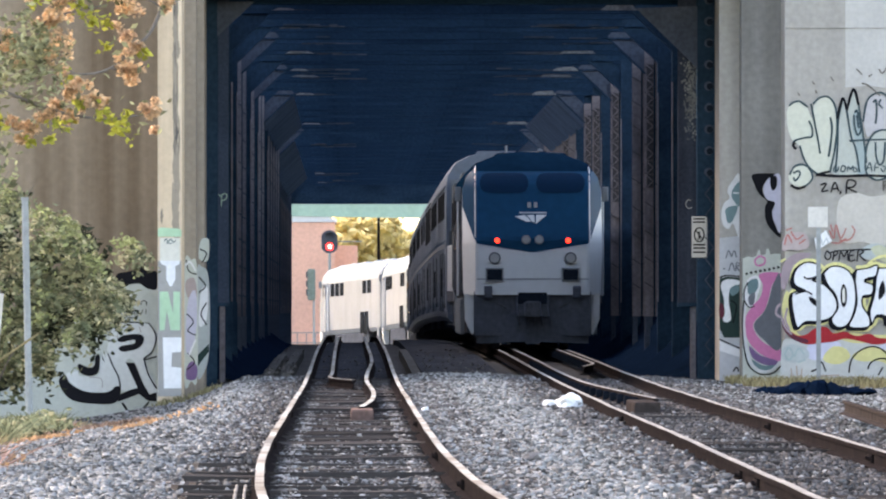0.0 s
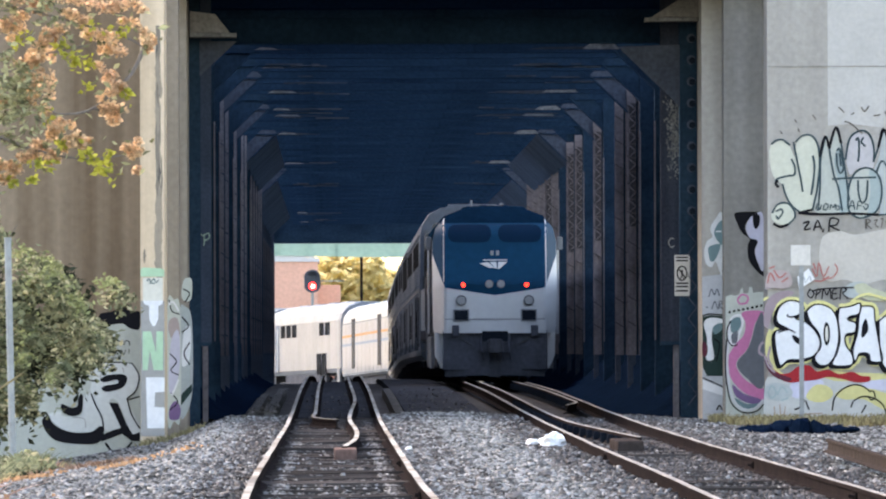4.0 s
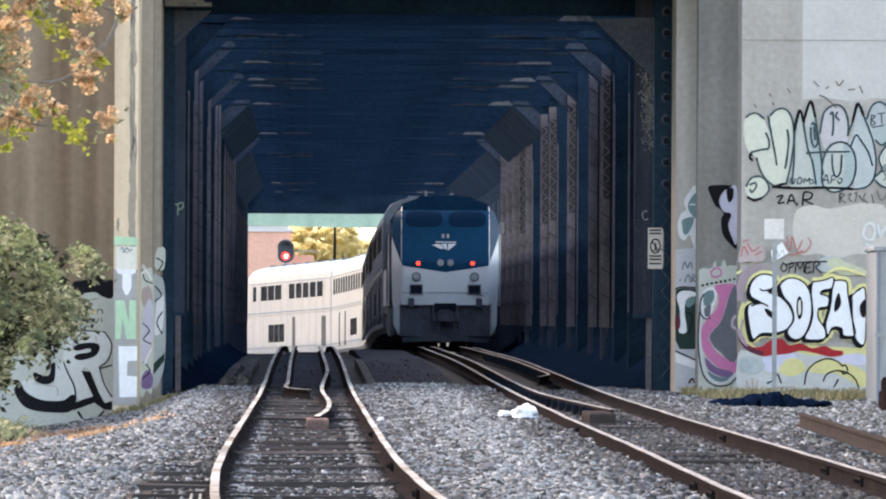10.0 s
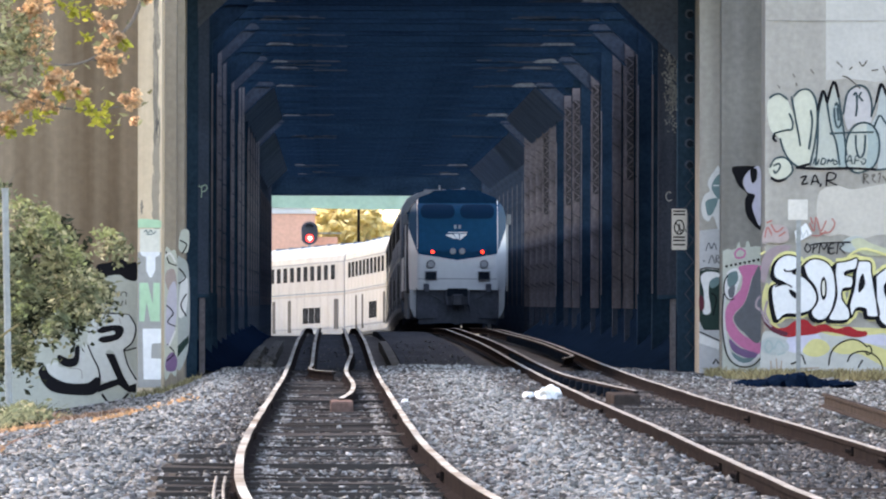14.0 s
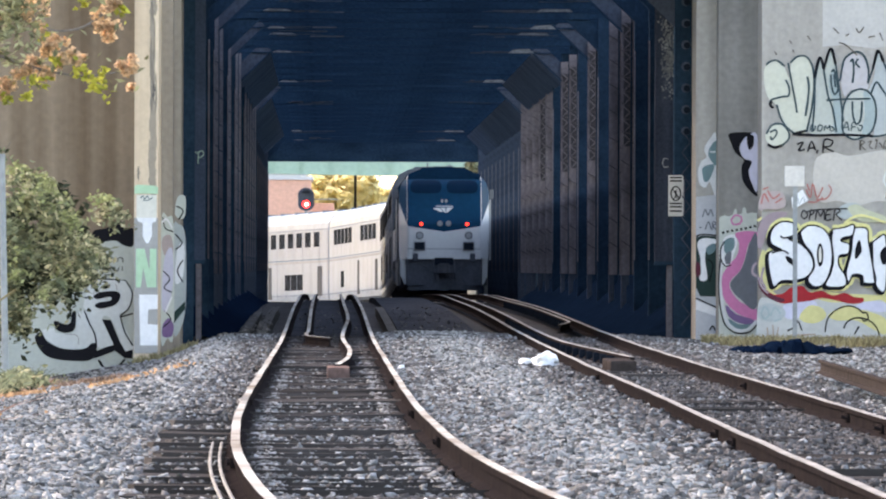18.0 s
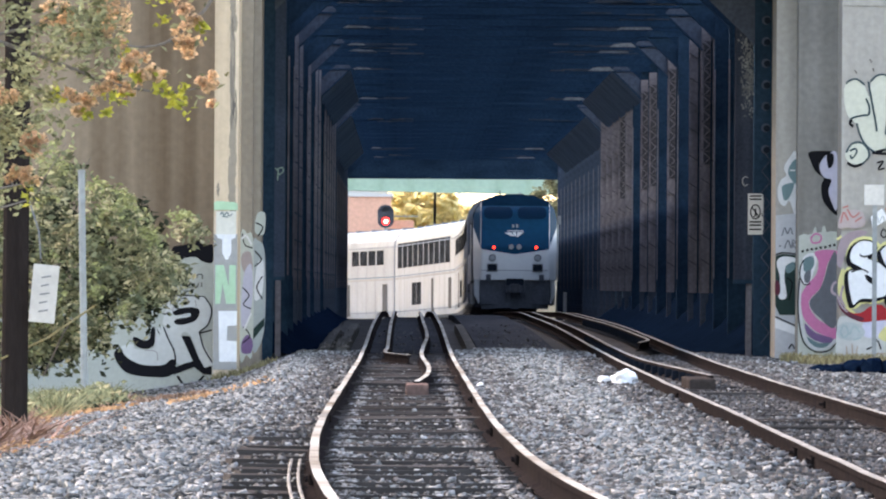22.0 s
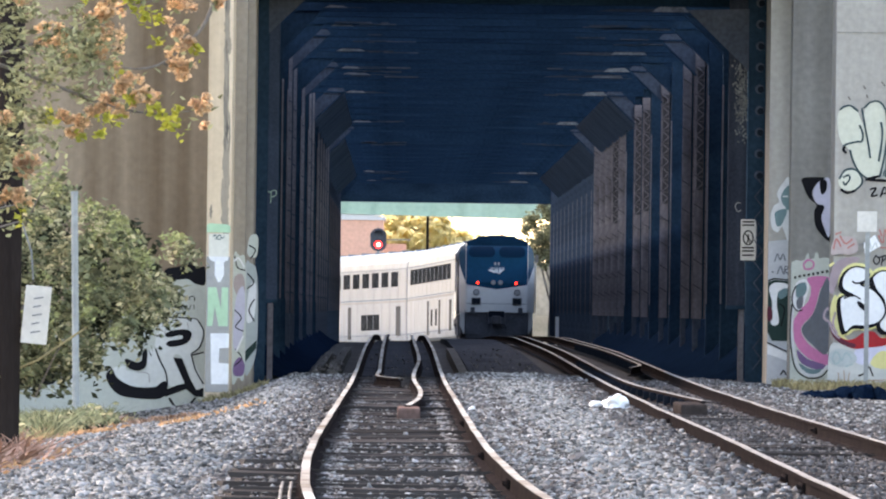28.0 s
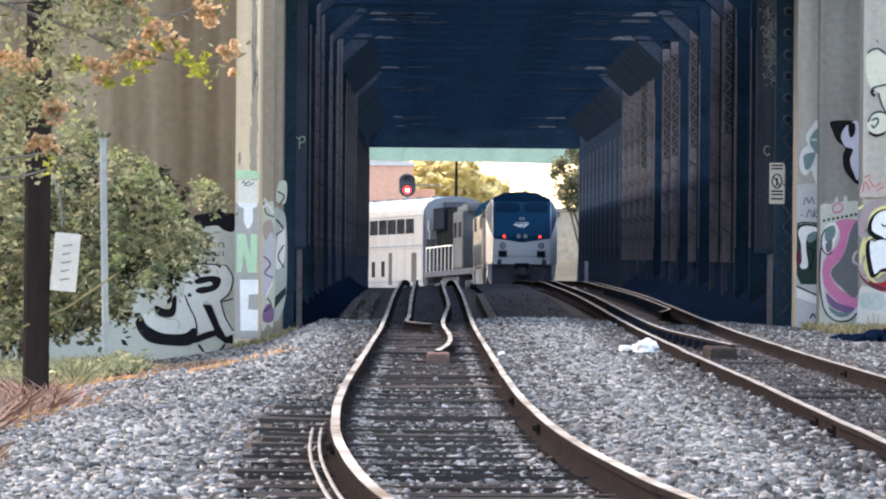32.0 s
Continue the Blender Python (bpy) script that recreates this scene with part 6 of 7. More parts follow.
    # dense hanging clusters of papery seeds: place, half width, half height
    heads = [(-2.70, 4.08, 0.10, 0.15), (-2.14, 4.05, 0.17, 0.13), (-2.79, 3.63, 0.12, 0.16), (-2.08, 3.71, 0.12, 0.09), (-2.07, 3.47, 0.13, 0.11), (-2.70, 3.08, 0.13, 0.12), (-2.56, 3.24, 0.10, 0.10), (-1.93, 3.05, 0.09, 0.10), (-3.07, 2.88, 0.12, 0.09), (-3.22, 3.69, 0.13, 0.13),
             (-1.78, 4.10, 0.09, 0.09), (-2.80, 3.93, 0.11, 0.09), (-2.40, 3.13, 0.10, 0.07), (-3.55, 4.10, 0.14, 0.12), (-3.05, 4.22, 0.14, 0.11), (-2.40, 4.36, 0.16, 0.11), (-1.95, 4.36, 0.13, 0.10), (-3.50, 2.55, 0.13, 0.13), (-3.95, 2.98, 0.18, 0.14), (-4.15, 2.62, 0.16, 0.14), (-3.62, 2.15, 0.10, 0.09), (-4.3, 2.02, 0.18, 0.13), (-4.5, 3.4, 0.2, 0.16), (-2.8, 4.5, 0.2, 0.12), (-3.4, 4.55, 0.2, 0.12), (-4.0, 4.2, 0.2, 0.15), (-4.45, 1.55, 0.16, 0.10)]
    r2 = np.random.default_rng(12)
    pts, extra = [], []
    for a, b, hw, hh in heads:
        lobes = [(a + r2.normal() * hw * 0.62, Y + r2.normal() * 0.06, b + r2.normal() * hh * 0.62) for k in range(9)]
        for l in lobes:
            n = 34
            d = r2.normal(size=(n, 3))
            d /= np.linalg.norm(d, axis=1, keepdims=True)
            pts.append(np.asarray(l) + d * np.array([hw * 0.55, 0.06, hh * 0.55]) * r2.random((n, 1)) ** 0.4)
        extra.append(np.asarray((a, Y, b)) + r2.normal(size=(9, 3)) * np.array([hw, 0.06, hh]) * 1.0)
    pts = np.concatenate(pts)
    scatter("seed_foliage", M["seed"], pts, 0.020 + 0.014 * rng.random(len(pts)), 0.75, 9, "tan papery seed clusters", tr)
    extra = np.concatenate(extra)
    scatter("cluster_leaves", M["leaf_olive"], extra, 0.04 + 0.03 * rng.random(len(extra)), 0.45, 10, "dusty leaves round the seed clusters", tr)
    lime = [(-2.56, 4.03, 0.06), (-2.44, 3.97, 0.09), (-2.44, 3.88, 0.07), (-2.28, 3.90, 0.06), (-2.31, 3.66, 0.05), (-1.94, 3.58, 0.05), (-2.11, 3.03, 0.07), (-2.11, 2.86, 0.08), (-2.2, 2.90, 0.06), (-2.80, 2.94, 0.08), (-2.66, 2.92, 0.07), (-2.83, 2.78, 0.05), (-2.36, 3.05, 0.07), (-2.28, 3.0, 0.06), (-2.55, 3.12, 0.06), (-3.02, 2.76, 0.04), (-2.95, 4.1, 0.1), (-2.7, 3.42, 0.07), (-3.3, 2.95, 0.08), (-2.3, 4.2, 0.1), (-2.0, 4.18, 0.07), (-3.55, 2.0, 0.08), (-4.4, 1.75, 0.12)]
    pts = np.concatenate([np.asarray((a, Y - 0.03, b)) + r2.normal(size=(16, 3)) * q * 0.6 for a, b, q in lime])
    scatter("lime_leaves", M["leaf_lime"], pts, 0.034 + 0.026 * rng.random(len(pts)), 0.55, 13, "lime green leaves", tr)
    gs = []
    while len(gs) < 300:
        xx = -6.6 + 4.0 * rng.random() ** 1.2
        zz = 4.9 - 2.5 * rng.random()
        if xx > -3.0 and (zz < 3.35 or zz > 3.75) and zz < 4.1 or xx > -3.35 and zz < 3.2 or xx > -2.75 and zz < 4.12:
            continue
        if noise.noise(Vector((xx * 2.2, zz * 2.2, 5.0))) < -0.18:
            continue
        gs.append((xx, Y + rng.normal() * 0.5, zz))
    for k in range(16):
        gs.append((-3.45 + 0.75 * rng.random(), Y + rng.normal() * 0.2, 3.15 + 0.62 * rng.random()))
    for k in range(60):
        gs.append((-5.0 + 1.2 * rng.random(), Y + rng.normal() * 0.4, 1.5 + 1.7 * rng.random()))
    pts = sprays(gs, 4, 0.26, 14)
    scatter("crown", M["leaf_olive"], pts, 0.032 + 0.028 * rng.random(len(pts)), 0.42, 15, "dusty green leaves", tr)


build_left()


def tuft(name, label, material, spots, height, per, seed, lean=0.5):
    """Dry grass or weeds: thin upright blades."""
    rng = np.random.default_rng(seed)
    v, f = [], []
    for sx, sy, rad in spots:
        for k in range(per):
            a, q = rng.random() * 6.283, rad * rng.random() ** 0.5
            x, y = sx + q * math.cos(a), sy + q * math.sin(a) * 2
            z = g(x, y)
            h = height * (0.4 + 0.8 * rng.random())
            dx, dy = rng.normal() * h * lean, rng.normal() * h * lean
            w = 0.008 + 0.01 * rng.random()
            i = len(v)
            v += [(x - w, y, z - 0.02), (x + w, y, z - 0.02), (x + dx * 0.5 + w * 0.7, y + dy * 0.5, z + h * 0.6), (x + dx, y + dy, z + h), (x + dx * 0.5 - w * 0.7, y + dy * 0.5, z + h * 0.6)]
            f += [(i, i + 1, i + 2, i + 4), (i + 4, i + 2, i + 3)]
    me = bpy.data.meshes.new(name)
    me.from_pydata(v, [], f)
    me.materials.append(material)
    tagged(new(name, me), label, "weeds", kind="stuff")


tuft("dry_grass", "dry straw-coloured grass at the foot of the concrete wall", M["dry"], [(6.85 + 0.25 * k + 0.1 * math.sin(k * 3.1), 200.5 + 1.6 * math.sin(k * 2.3), 0.12 + 0.16 * abs(math.sin(k * 1.7))) for k in range(16)] + [(6.7 + 0.3 * k, 197.5 + 1.5 * math.cos(k * 1.9), 0.1 + 0.2 * abs(math.sin(k * 2.9))) for k in range(13)], 0.17, 90, 21)
tuft("dry_grass", "dry yellow weeds at the foot of the pier", M["dry"], [(-3.3 + 0.16 * k, 199.5, 0.2) for k in range(6)] + [(-5.6, 176, 0.3), (-4.4, 181, 0.25)], 0.13, 60, 22)
tuft("green_weeds", "low green weeds under the bush", M["leaf_green"], [(-6.6 + 0.24 * k + 0.2 * math.sin(k * 5), 172 + 1.1 * k, 0.25) for k in range(8)] + [(-7.2 + 0.3 * k, 178, 0.3) for k in range(7)], 0.42, 80, 23, 0.7)
tuft("green_weeds", "low dark green weeds under the bush", M["leaf_shade"], [(-6.9 + 0.25 * k, 174 + 0.9 * k, 0.35) for k in range(9)], 0.34, 90, 34, 0.9)
tuft("green_weeds", "clumps of olive weeds spreading over the ballast edge", M["leaf_green"], [(-4.55 - 0.75 * abs(math.sin(k * 4.1)), 146 + 2.6 * k, 0.14 + 0.10 * abs(math.sin(k * 1.3))) for k in range(11)], 0.36, 150, 35, 0.7)
tuft("dry_weeds", "straw-coloured weeds spreading over the ballast edge", M["dry"], [(-4.4 - 0.8 * abs(math.sin(k * 2.3)), 140 + 3.0 * k, 0.16) for k in range(11)], 0.20, 60, 36, 1.0)
tuft("brown_weeds", "withered orange-brown weeds beside the ballast", M["dry_red"], [(-5.0 + 0.12 * k, 165, 0.25) for k in range(5)] + [(-3.9 + 0.2 * k, 168, 0.15) for k in range(5)] + [(-4.9 + 0.14 * k, 106 + 1.3 * k, 0.3) for k in range(9)] + [(-3.0 - 0.13 * k, 74 + 3 * k, 0.25) for k in range(10)], 0.10, 110, 24, 0.9)


tuft("dead_brush", "tangle of dead tan twigs beside the pole", M["dead"], [(-5.1 + 0.16 * k, 98 + 2.6 * (k % 5), 0.35) for k in range(10)] + [(-4.1, 116, 0.25), (-4.6, 120, 0.3), (-4.9, 94, 0.4), (-4.4, 92, 0.35), (-3.9, 97, 0.25)], 0.30, 90, 29, 1.5)
tuft("brown_weeds", "withered orange-brown weeds at the foot of the post", M["dry_red"], [(-4.75, 178, 0.22), (-4.5, 177, 0.15)], 0.2, 120, 30, 0.8)


def litter_leaves():
    rng = np.random.default_rng(77)
    pts = []
    for x, y, rx, ry, n in ((-3.95, 146, 0.24, 6, 240), (-2.85, 152, 0.26, 5, 120), (-4.1, 104, 0.55, 9, 1100), (-4.7, 177, 0.3, 3, 160), (-5.2, 172, 0.3, 3, 60), (-4.6, 150, 0.5, 8, 90), (-2.2, 158, 0.3, 4, 30), (-4.3, 125, 0.3, 6, 120)):
        for k in range(n):
            a, b = x + rng.normal() * rx * 0.6, y + rng.normal() * ry * 0.6
            pts.append((a, b, g(a, b) + 0.02 + 0.05 * rng.random()))
    scatter("leaf_litter", M["leaf_orange"], pts, 0.03 + 0.035 * rng.random(len(pts)), 0.5, 78, "fallen orange-brown leaves on the ballast edge", None, "stuff", "leaves")


litter_leaves()


def leafy_weeds():
    """Low broad-leaved weeds in clumps round the post and along the ballast edge."""
    rng = np.random.default_rng(91)
    sets = {"leaf_green": [], "leaf_shade": [], "leaf_gold": []}
    for k in range(48):
        f = rng.random()
        x, y = -4.5 - 2.3 * rng.random(), 144 + 34 * f
        if k < 14:
            x, y = -5.3 + 0.9 * rng.random(), 150 + 24 * rng.random()
        high = 0.14 + 0.16 * rng.random()
        for q in range(60):
            a, b = x + rng.normal() * 0.17, y + rng.normal() * 0.7
            z = g(a, b) + high * rng.random() ** 0.6 * 1.4
            # low leaves take the dark colour, which paints the shade in the clump
            m = "leaf_shade" if z - g(a, b) < 0.4 * high else ("leaf_gold" if rng.random() < 0.10 else "leaf_green")
            sets[m].append((a, b, z))
    for m, text in (("leaf_green", "low broad-leaved green weeds at the ballast edge"), ("leaf_shade", "lower leaves of the weeds, painted dark as shade"), ("leaf_gold", "yellowing leaves of the weeds")):
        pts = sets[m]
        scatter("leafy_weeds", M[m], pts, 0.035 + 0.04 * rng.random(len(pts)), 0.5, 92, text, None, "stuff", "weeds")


leafy_weeds()


# ---------------------------------------------------------------- right side: sign, cabinet, bumper, debris
def build_right():
    x, y = 8.27, 200.0
    p = thing("sign_post", "galvanised post with the back of a small sign plate", "sign post", at=(x, y, 0))
    part("shaft", boxed(-0.04, 0.04, -0.03, 0.03, -0.25, 3.0), M["galv"], p)
    part("sign_plate", boxed(-0.19, 0.16, -0.045, -0.035, 2.66, 3.02, bevel=0.004), M["sign_white"], p, "plain pale sign plate")

    s = thing("warning_sign", "white no-entry warning sign fixed to the steel column", "sign", at=(6.45, 209.56, 2.55))
    part("plate", boxed(-0.14, 0.14, -0.01, 0.01, -0.38, 0.38), M["sign_white"], s)
    part("backing", boxed(0.05, 0.16, 0.01, 0.05, -0.3, 0.3), M["grey"], s)
    bm = bmesh.new()
    ring = [Vector((0.09 * math.cos(a), -0.014, 0.04 + 0.13 * math.sin(a))) for a in [6.283 * k / 24 for k in range(25)]]
    for a, b in zip(ring, ring[1:]):
        bar(bm, a, b, 0.026, 0.006, (0, 1, 0))
    bar(bm, (-0.07, -0.014, 0.13), (0.07, -0.014, -0.05), 0.022, 0.006, (0, 1, 0))
    part("ring", bm, M["p_black"], s, "dark prohibition ring")
    bm = bmesh.new()
    bar(bm, (0, -0.012, 0.10), (0, -0.012, 0.0), 0.032, 0.006, (0, 1, 0))
    bar(bm, (0, -0.012, 0.0), (-0.03, -0.012, -0.06), 0.018, 0.006, (0, 1, 0))
    bar(bm, (0, -0.012, 0.0), (0.03, -0.012, -0.06), 0.018, 0.006, (0, 1, 0))
    part("symbol", bm, M["p_black"], s)
    for z in (0.32, 0.26, -0.16, -0.22, -0.30):
        part("text_bar", boxed(-0.11, 0.11, -0.013, -0.011, z, z + 0.03), M["p_black"], s, "grey bar in place of small print")

    # sheet metal cabinet
    c = thing("metal_cabinet", "grey ribbed sheet-metal enclosure beside the wall", "cabinet", at=(9.77, 194.0, -0.3))
    part("shell", boxed(0, 2.6, 0, 3.4, 0, 2.72, bevel=0.02), M["corrugated"], c)
    for k in range(8):
        part("rib", boxed(0.02 + 0.36 * k, 0.07 + 0.36 * k, -0.03, 0.0, 0.0, 2.72), M["seam"], c)
    part("rail", boxed(-0.02, 2.6, -0.05, -0.03, 1.25, 1.31), M["galv"], c)
    part("lid", boxed(-0.04, 2.64, -0.05, 3.44, 2.72, 2.80, bevel=0.02), M["corrugated"], c)
    part("downpipe", tubed([(1.62, -0.06, 0.4), (1.62, -0.06, 1.1)], 0.05), M["white"], c, "short white pipe")

    # row of rusted sheet piles with a post, running away beside the spur
    b = thing("buffer_stop", "rust-eaten sheet-pile buffer stop with a tall rusty post", "buffer stop", at=(9.46, 184.0, -0.38))
    rng = random.Random(31)
    for k in range(11):
        f = k / 10
        xx, yy = -1.50 * f, -43.0 * f
        hh = 0.72 - 0.16 * f + rng.uniform(-0.24, 0.06)
        if k in (3, 7):
            continue
        w, d = 0.15 + 0.03 * (k % 2), 0.5 + 0.3 * (k % 2)
        bm = bmesh.new()
        # a channel-shaped pile with an eaten top edge
        prof = [(-w, 0), (-w, -d), (-w * 0.55, -d - 0.1), (w * 0.55, -d - 0.1), (w, -d), (w, 0)]
        bot = [bm.verts.new((x, y, 0)) for x, y in prof]
        top = [bm.verts.new((x, y, hh + rng.uniform(-0.07, 0.05))) for x, y in prof]
        bm.faces.new(top)
        for i in range(6):
            bm.faces.new((bot[i], bot[(i + 1) % 6], top[(i + 1) % 6], top[i]))
        ob = part("steel_sheet", bm, M["rust"], b)
        ob.location = (xx, yy, 0)
    part("post", boxed(-0.37, -0.26, -13.2, -13.05, 0.3, 3.2, bevel=0.012), M["rust"], b)
    part("post_collar", boxed(-0.40, -0.23, -13.24, -13.0, 1.55, 1.75), M["rust"], b)
    for k in range(6):
        part("rag", tubed([(-0.55 - 0.05 * k, -22 - k, 0.55), (-0.52 - 0.05 * k, -22.4 - k, 0.66), (-0.42 - 0.05 * k, -22.5 - k, 0.5)], 0.035, 5), M["plastic_white"], b, "torn white plastic strip")

    # short spur rail beside the right track
    path = lambda s: (Vector((glide([(60, 5.05), (80, 5.3), (100, 5.62), (146, 6.38)], s), s, rail_z(s) + 0.02)), 0.0)
    r = tagged(part("spur_rail", sweep(path, 0.0, [60 + 4 * k for k in range(22)] + [146], RAIL), M["spur_rust"]), "rusted end of a disused spur rail in the ballast", "rail", kind="structure")

    # litter
    def lump(name, label, cat, m, c, size, seed, n=2):
        bm = bmesh.new()
        bmesh.ops.create_icosphere(bm, subdivisions=n, radius=1.0)
        for v in bm.verts:
            q = 1 + 0.45 * noise.noise(v.co * 1.7 + Vector((seed, 0, 0))) + 0.2 * noise.noise(v.co * 4 + Vector((0, seed, 0)))
            v.co = Vector((v.co.x * size[0] * q, v.co.y * size[1] * q, max(-0.3, v.co.z) * size[2] * q))
        ob = tagged(part(name, bm, m), label, cat)
        ob.location = c
        return ob
    lump("plastic_bag", "crumpled white plastic bag lying on the ballast", "plastic bag", M["plastic_white"], (3.02, 157, g(3.02, 157) + 0.04), (0.20, 0.25, 0.15), 3, 3)
    lump("plastic_scrap", "small white plastic scrap on the ballast", "litter", M["plastic_white"], (2.76, 157.5, g(2.76, 157) + 0.02), (0.10, 0.12, 0.09), 9)
    lump("paper_scrap", "white paper scrap beside the rail", "litter", M["plastic_white"], (0.98, 150, g(0.98, 150) + 0.03), (0.06, 0.1, 0.05), 12)
    rr = random.Random(6)
    for k in range(16):
        f = k / 15.0
        xx, yy = 6.75 + 1.65 * f + rr.uniform(-0.08, 0.08), 186.5 + rr.uniform(-1.2, 1.2)
        high = 0.05 + 0.16 * math.exp(-((f - 0.55) / 0.22) ** 2) + rr.uniform(0, 0.03)
        ob = lump("tar_sheet", "torn piece of black roofing sheet heaped on the ballast", "debris", M["near_black"], (xx, yy, g(xx, yy) + 0.03), (rr.uniform(0.10, 0.22), 0.35, high), 20 + k, 2)
        ob.rotation_euler = (0, rr.uniform(-0.35, 0.35), rr.uniform(-0.5, 0.5))
    for k, (xx, yy) in enumerate(((4.95, 160), (5.6, 170), (6.6, 150), (5.9, 128), (6.35, 124), (-0.35, 122), (2.2, 118), (1.6, 100), (2.9, 96))):
        lump("rock", "larger dark stone on the ballast", "stone", M["stone_dirty"], (xx, yy, g(xx, yy) + 0.03), (0.08, 0.12, 0.05), 40 + k)


build_right()


# ---------------------------------------------------------------- floor of the underpass
def build_floor():
    rz = rail_z
    def strip(name, x0, x1, y0, y1, lo, hi, m, label, cat="floor", kind="structure", step=6.0):
        bm = bmesh.new()
        secs, y = [], y0
        while y < y1 + step:
            yy = min(y, y1)
            secs.append([Vector((x0, yy, rz(yy) + lo)), Vector((x1, yy, rz(yy) + lo)), Vector((x1, yy, rz(yy) + hi)), Vector((x0, yy, rz(yy) + hi))])
            y += step
            if yy == y1:
                break
        loft(bm, secs)
        return tagged(part(name, bm, m), label, cat, kind=kind)
    strip("floor_slab", 1.32, 2.75, 206, 360, -0.4, -0.10, M["plate"], "grey steel walkway plate between the tracks")
    strip("timber_kerb", 1.10, 1.27, 205, 262, -0.3, -0.05, M["timber"], "weathered timber baulk beside the rail", "timber")
    strip("timber_kerb", -1.28, -1.10, 206, 262, -0.3, -0.05, M["timber"], "weathered timber baulk beside the rail", "timber")
    strip("timber_kerb", -1.60, -1.44, 209, 250, -0.3, -0.09, M["timber"], "weathered timber baulk beside the rail", "timber")
    strip("floor_deck", -0.68, 0.68, 196, 360, -0.30, -0.185, M["plate"], "dark deck between the rails", "floor")
    # chips of stone kicked up on the walkway plates
    rng = np.random.default_rng(41)
    spots = []
    for k in range(420):
        yy = 206.5 + 60 * rng.random() ** 2.2
        xx = rng.choice([1.35 + 1.3 * rng.random(), -0.62 + 1.2 * rng.random(), -1.05 - 0.5 * rng.random()], p=[0.5, 0.3, 0.2])
        spots.append((xx, yy, rz(yy) - (0.09 if xx > 1.3 else 0.175 if xx > -0.7 else 0.04)))
    scatter("stone_chips", M["stone_dirty"], spots, 0.018 + 0.022 * rng.random(len(spots)), 0.8, 42, "loose stone chips on the walkway plates", None, "stuff", "ballast")
    # near-black bank along both sides
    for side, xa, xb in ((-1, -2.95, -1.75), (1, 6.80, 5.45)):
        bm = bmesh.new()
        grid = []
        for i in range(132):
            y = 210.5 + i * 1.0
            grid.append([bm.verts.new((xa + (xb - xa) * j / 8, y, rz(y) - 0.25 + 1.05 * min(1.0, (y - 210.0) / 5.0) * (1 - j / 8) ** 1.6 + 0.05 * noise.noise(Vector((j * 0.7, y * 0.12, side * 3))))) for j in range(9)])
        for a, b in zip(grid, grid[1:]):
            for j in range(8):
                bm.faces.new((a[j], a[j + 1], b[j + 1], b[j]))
        tagged(part("black_sheeting", bm, M["near_black"], None, "", True), "near-black sloping bank along the wall", "sheeting", kind="structure")
    # guard rails inside the tracks
    left_a = lambda s: glide([(188, 0.04), (191.5, -0.33), (200, -0.34), (260, -0.36), (400, -0.36)], s)
    left_b = lambda s: glide([(139, 0.12), (150, 0.27), (166, 0.32), (188, 0.25), (204, 0.30), (223, 0.40), (260, 0.38), (400, 0.36)], s)
    for fn, s0 in ((left_a, 188), (left_b, 139)):
        gr = tagged(part("guard_rail", sweep(left_track, fn, [s0 + 2.0 * k for k in range(100)], RAIL, 0.0), M["rail_rust"]), "bent rusty guard rail between the running rails", "guard rail", kind="structure")
        part("rail_head", sweep(left_track, fn, [s0 + 2.0 * k for k in range(100)], HEAD, 0.0), M["rail_head"], gr)
    part_b = thing("guard_rail_point", "rusty block at the point of the guard rail", "guard rail", kind="structure", at=(0.14, 138.6, 0))
    part("block", boxed(-0.15, 0.13, -1.2, 1.0, -0.2, -0.02, bevel=0.03), M["rust_pale"], part_b, "flaking pale rust")
    right_a = lambda s: glide([(157, 0.08), (168, -0.12), (185, -0.38), (210, -0.42), (400, -0.42)], s)
    right_b = lambda s: glide([(212, 0.25), (216, 0.52), (222, 0.56), (300, 0.45), (400, 0.42)], s)
    for fn, s0 in ((right_a, 157), (right_b, 212)):
        gr = tagged(part("guard_rail", sweep(right_track, fn, [s0 + 2.0 * k for k in range(95)], RAIL, 0.015), M["rail_rust"]), "rusty bolted guard rail between the running rails", "guard rail", kind="structure")
        part("rail_head", sweep(right_track, fn, [s0 + 2.0 * k for k in range(95)], HEAD, 0.015), M["rail_dull"], gr)
        for k in range(26):
            s = s0 + 3 + 2.6 * k
            p, _ = right_track(s)
            xx = p.x + fn(s) - 0.11
            part("clamp_block", boxed(xx, xx + 0.09, s - 0.25, s + 0.25, p.z - 0.16, p.z - 0.02), M["step_dark"], gr)
    part_b = thing("guard_rail_point", "dark block at the point of the guard rail", "guard rail", kind="structure", at=(4.0, 155.7, 0))
    part("block", boxed(-0.16, 0.20, -2.2, 2.3, -0.24, -0.06, bevel=0.03), M["spur_rust"], part_b)
    # two loose rods lying along the outer side of the rail
    for off in (-0.925, -0.860):
        tagged(part("loose_rod", tubed([left_track(q)[0] + Vector((off, 0, -0.12)) for q in range(54, 86, 2)], 0.012, 6), M["rail_dull"]), "thin pale steel rod lying beside the rail", "rod")
    # a row of small clips along the outer foot of the right-hand track's near rail
    clip = None
    for k in range(88):
        q = 56 + 0.36 * k
        p, _ = right_track(q)
        if clip is None:
            clip = part("rail_clip", boxed(-0.03, 0.03, -0.05, 0.05, -0.03, 0.03, bevel=0.008), M["rust"], TRACK_R, "rusty rail clip")
            ob = clip
        else:
            ob = new("rail_clip", clip.data)
            ob.parent = TRACK_R
        ob.location = (p.x - 0.7535 - 0.11, q, p.z - 0.135)
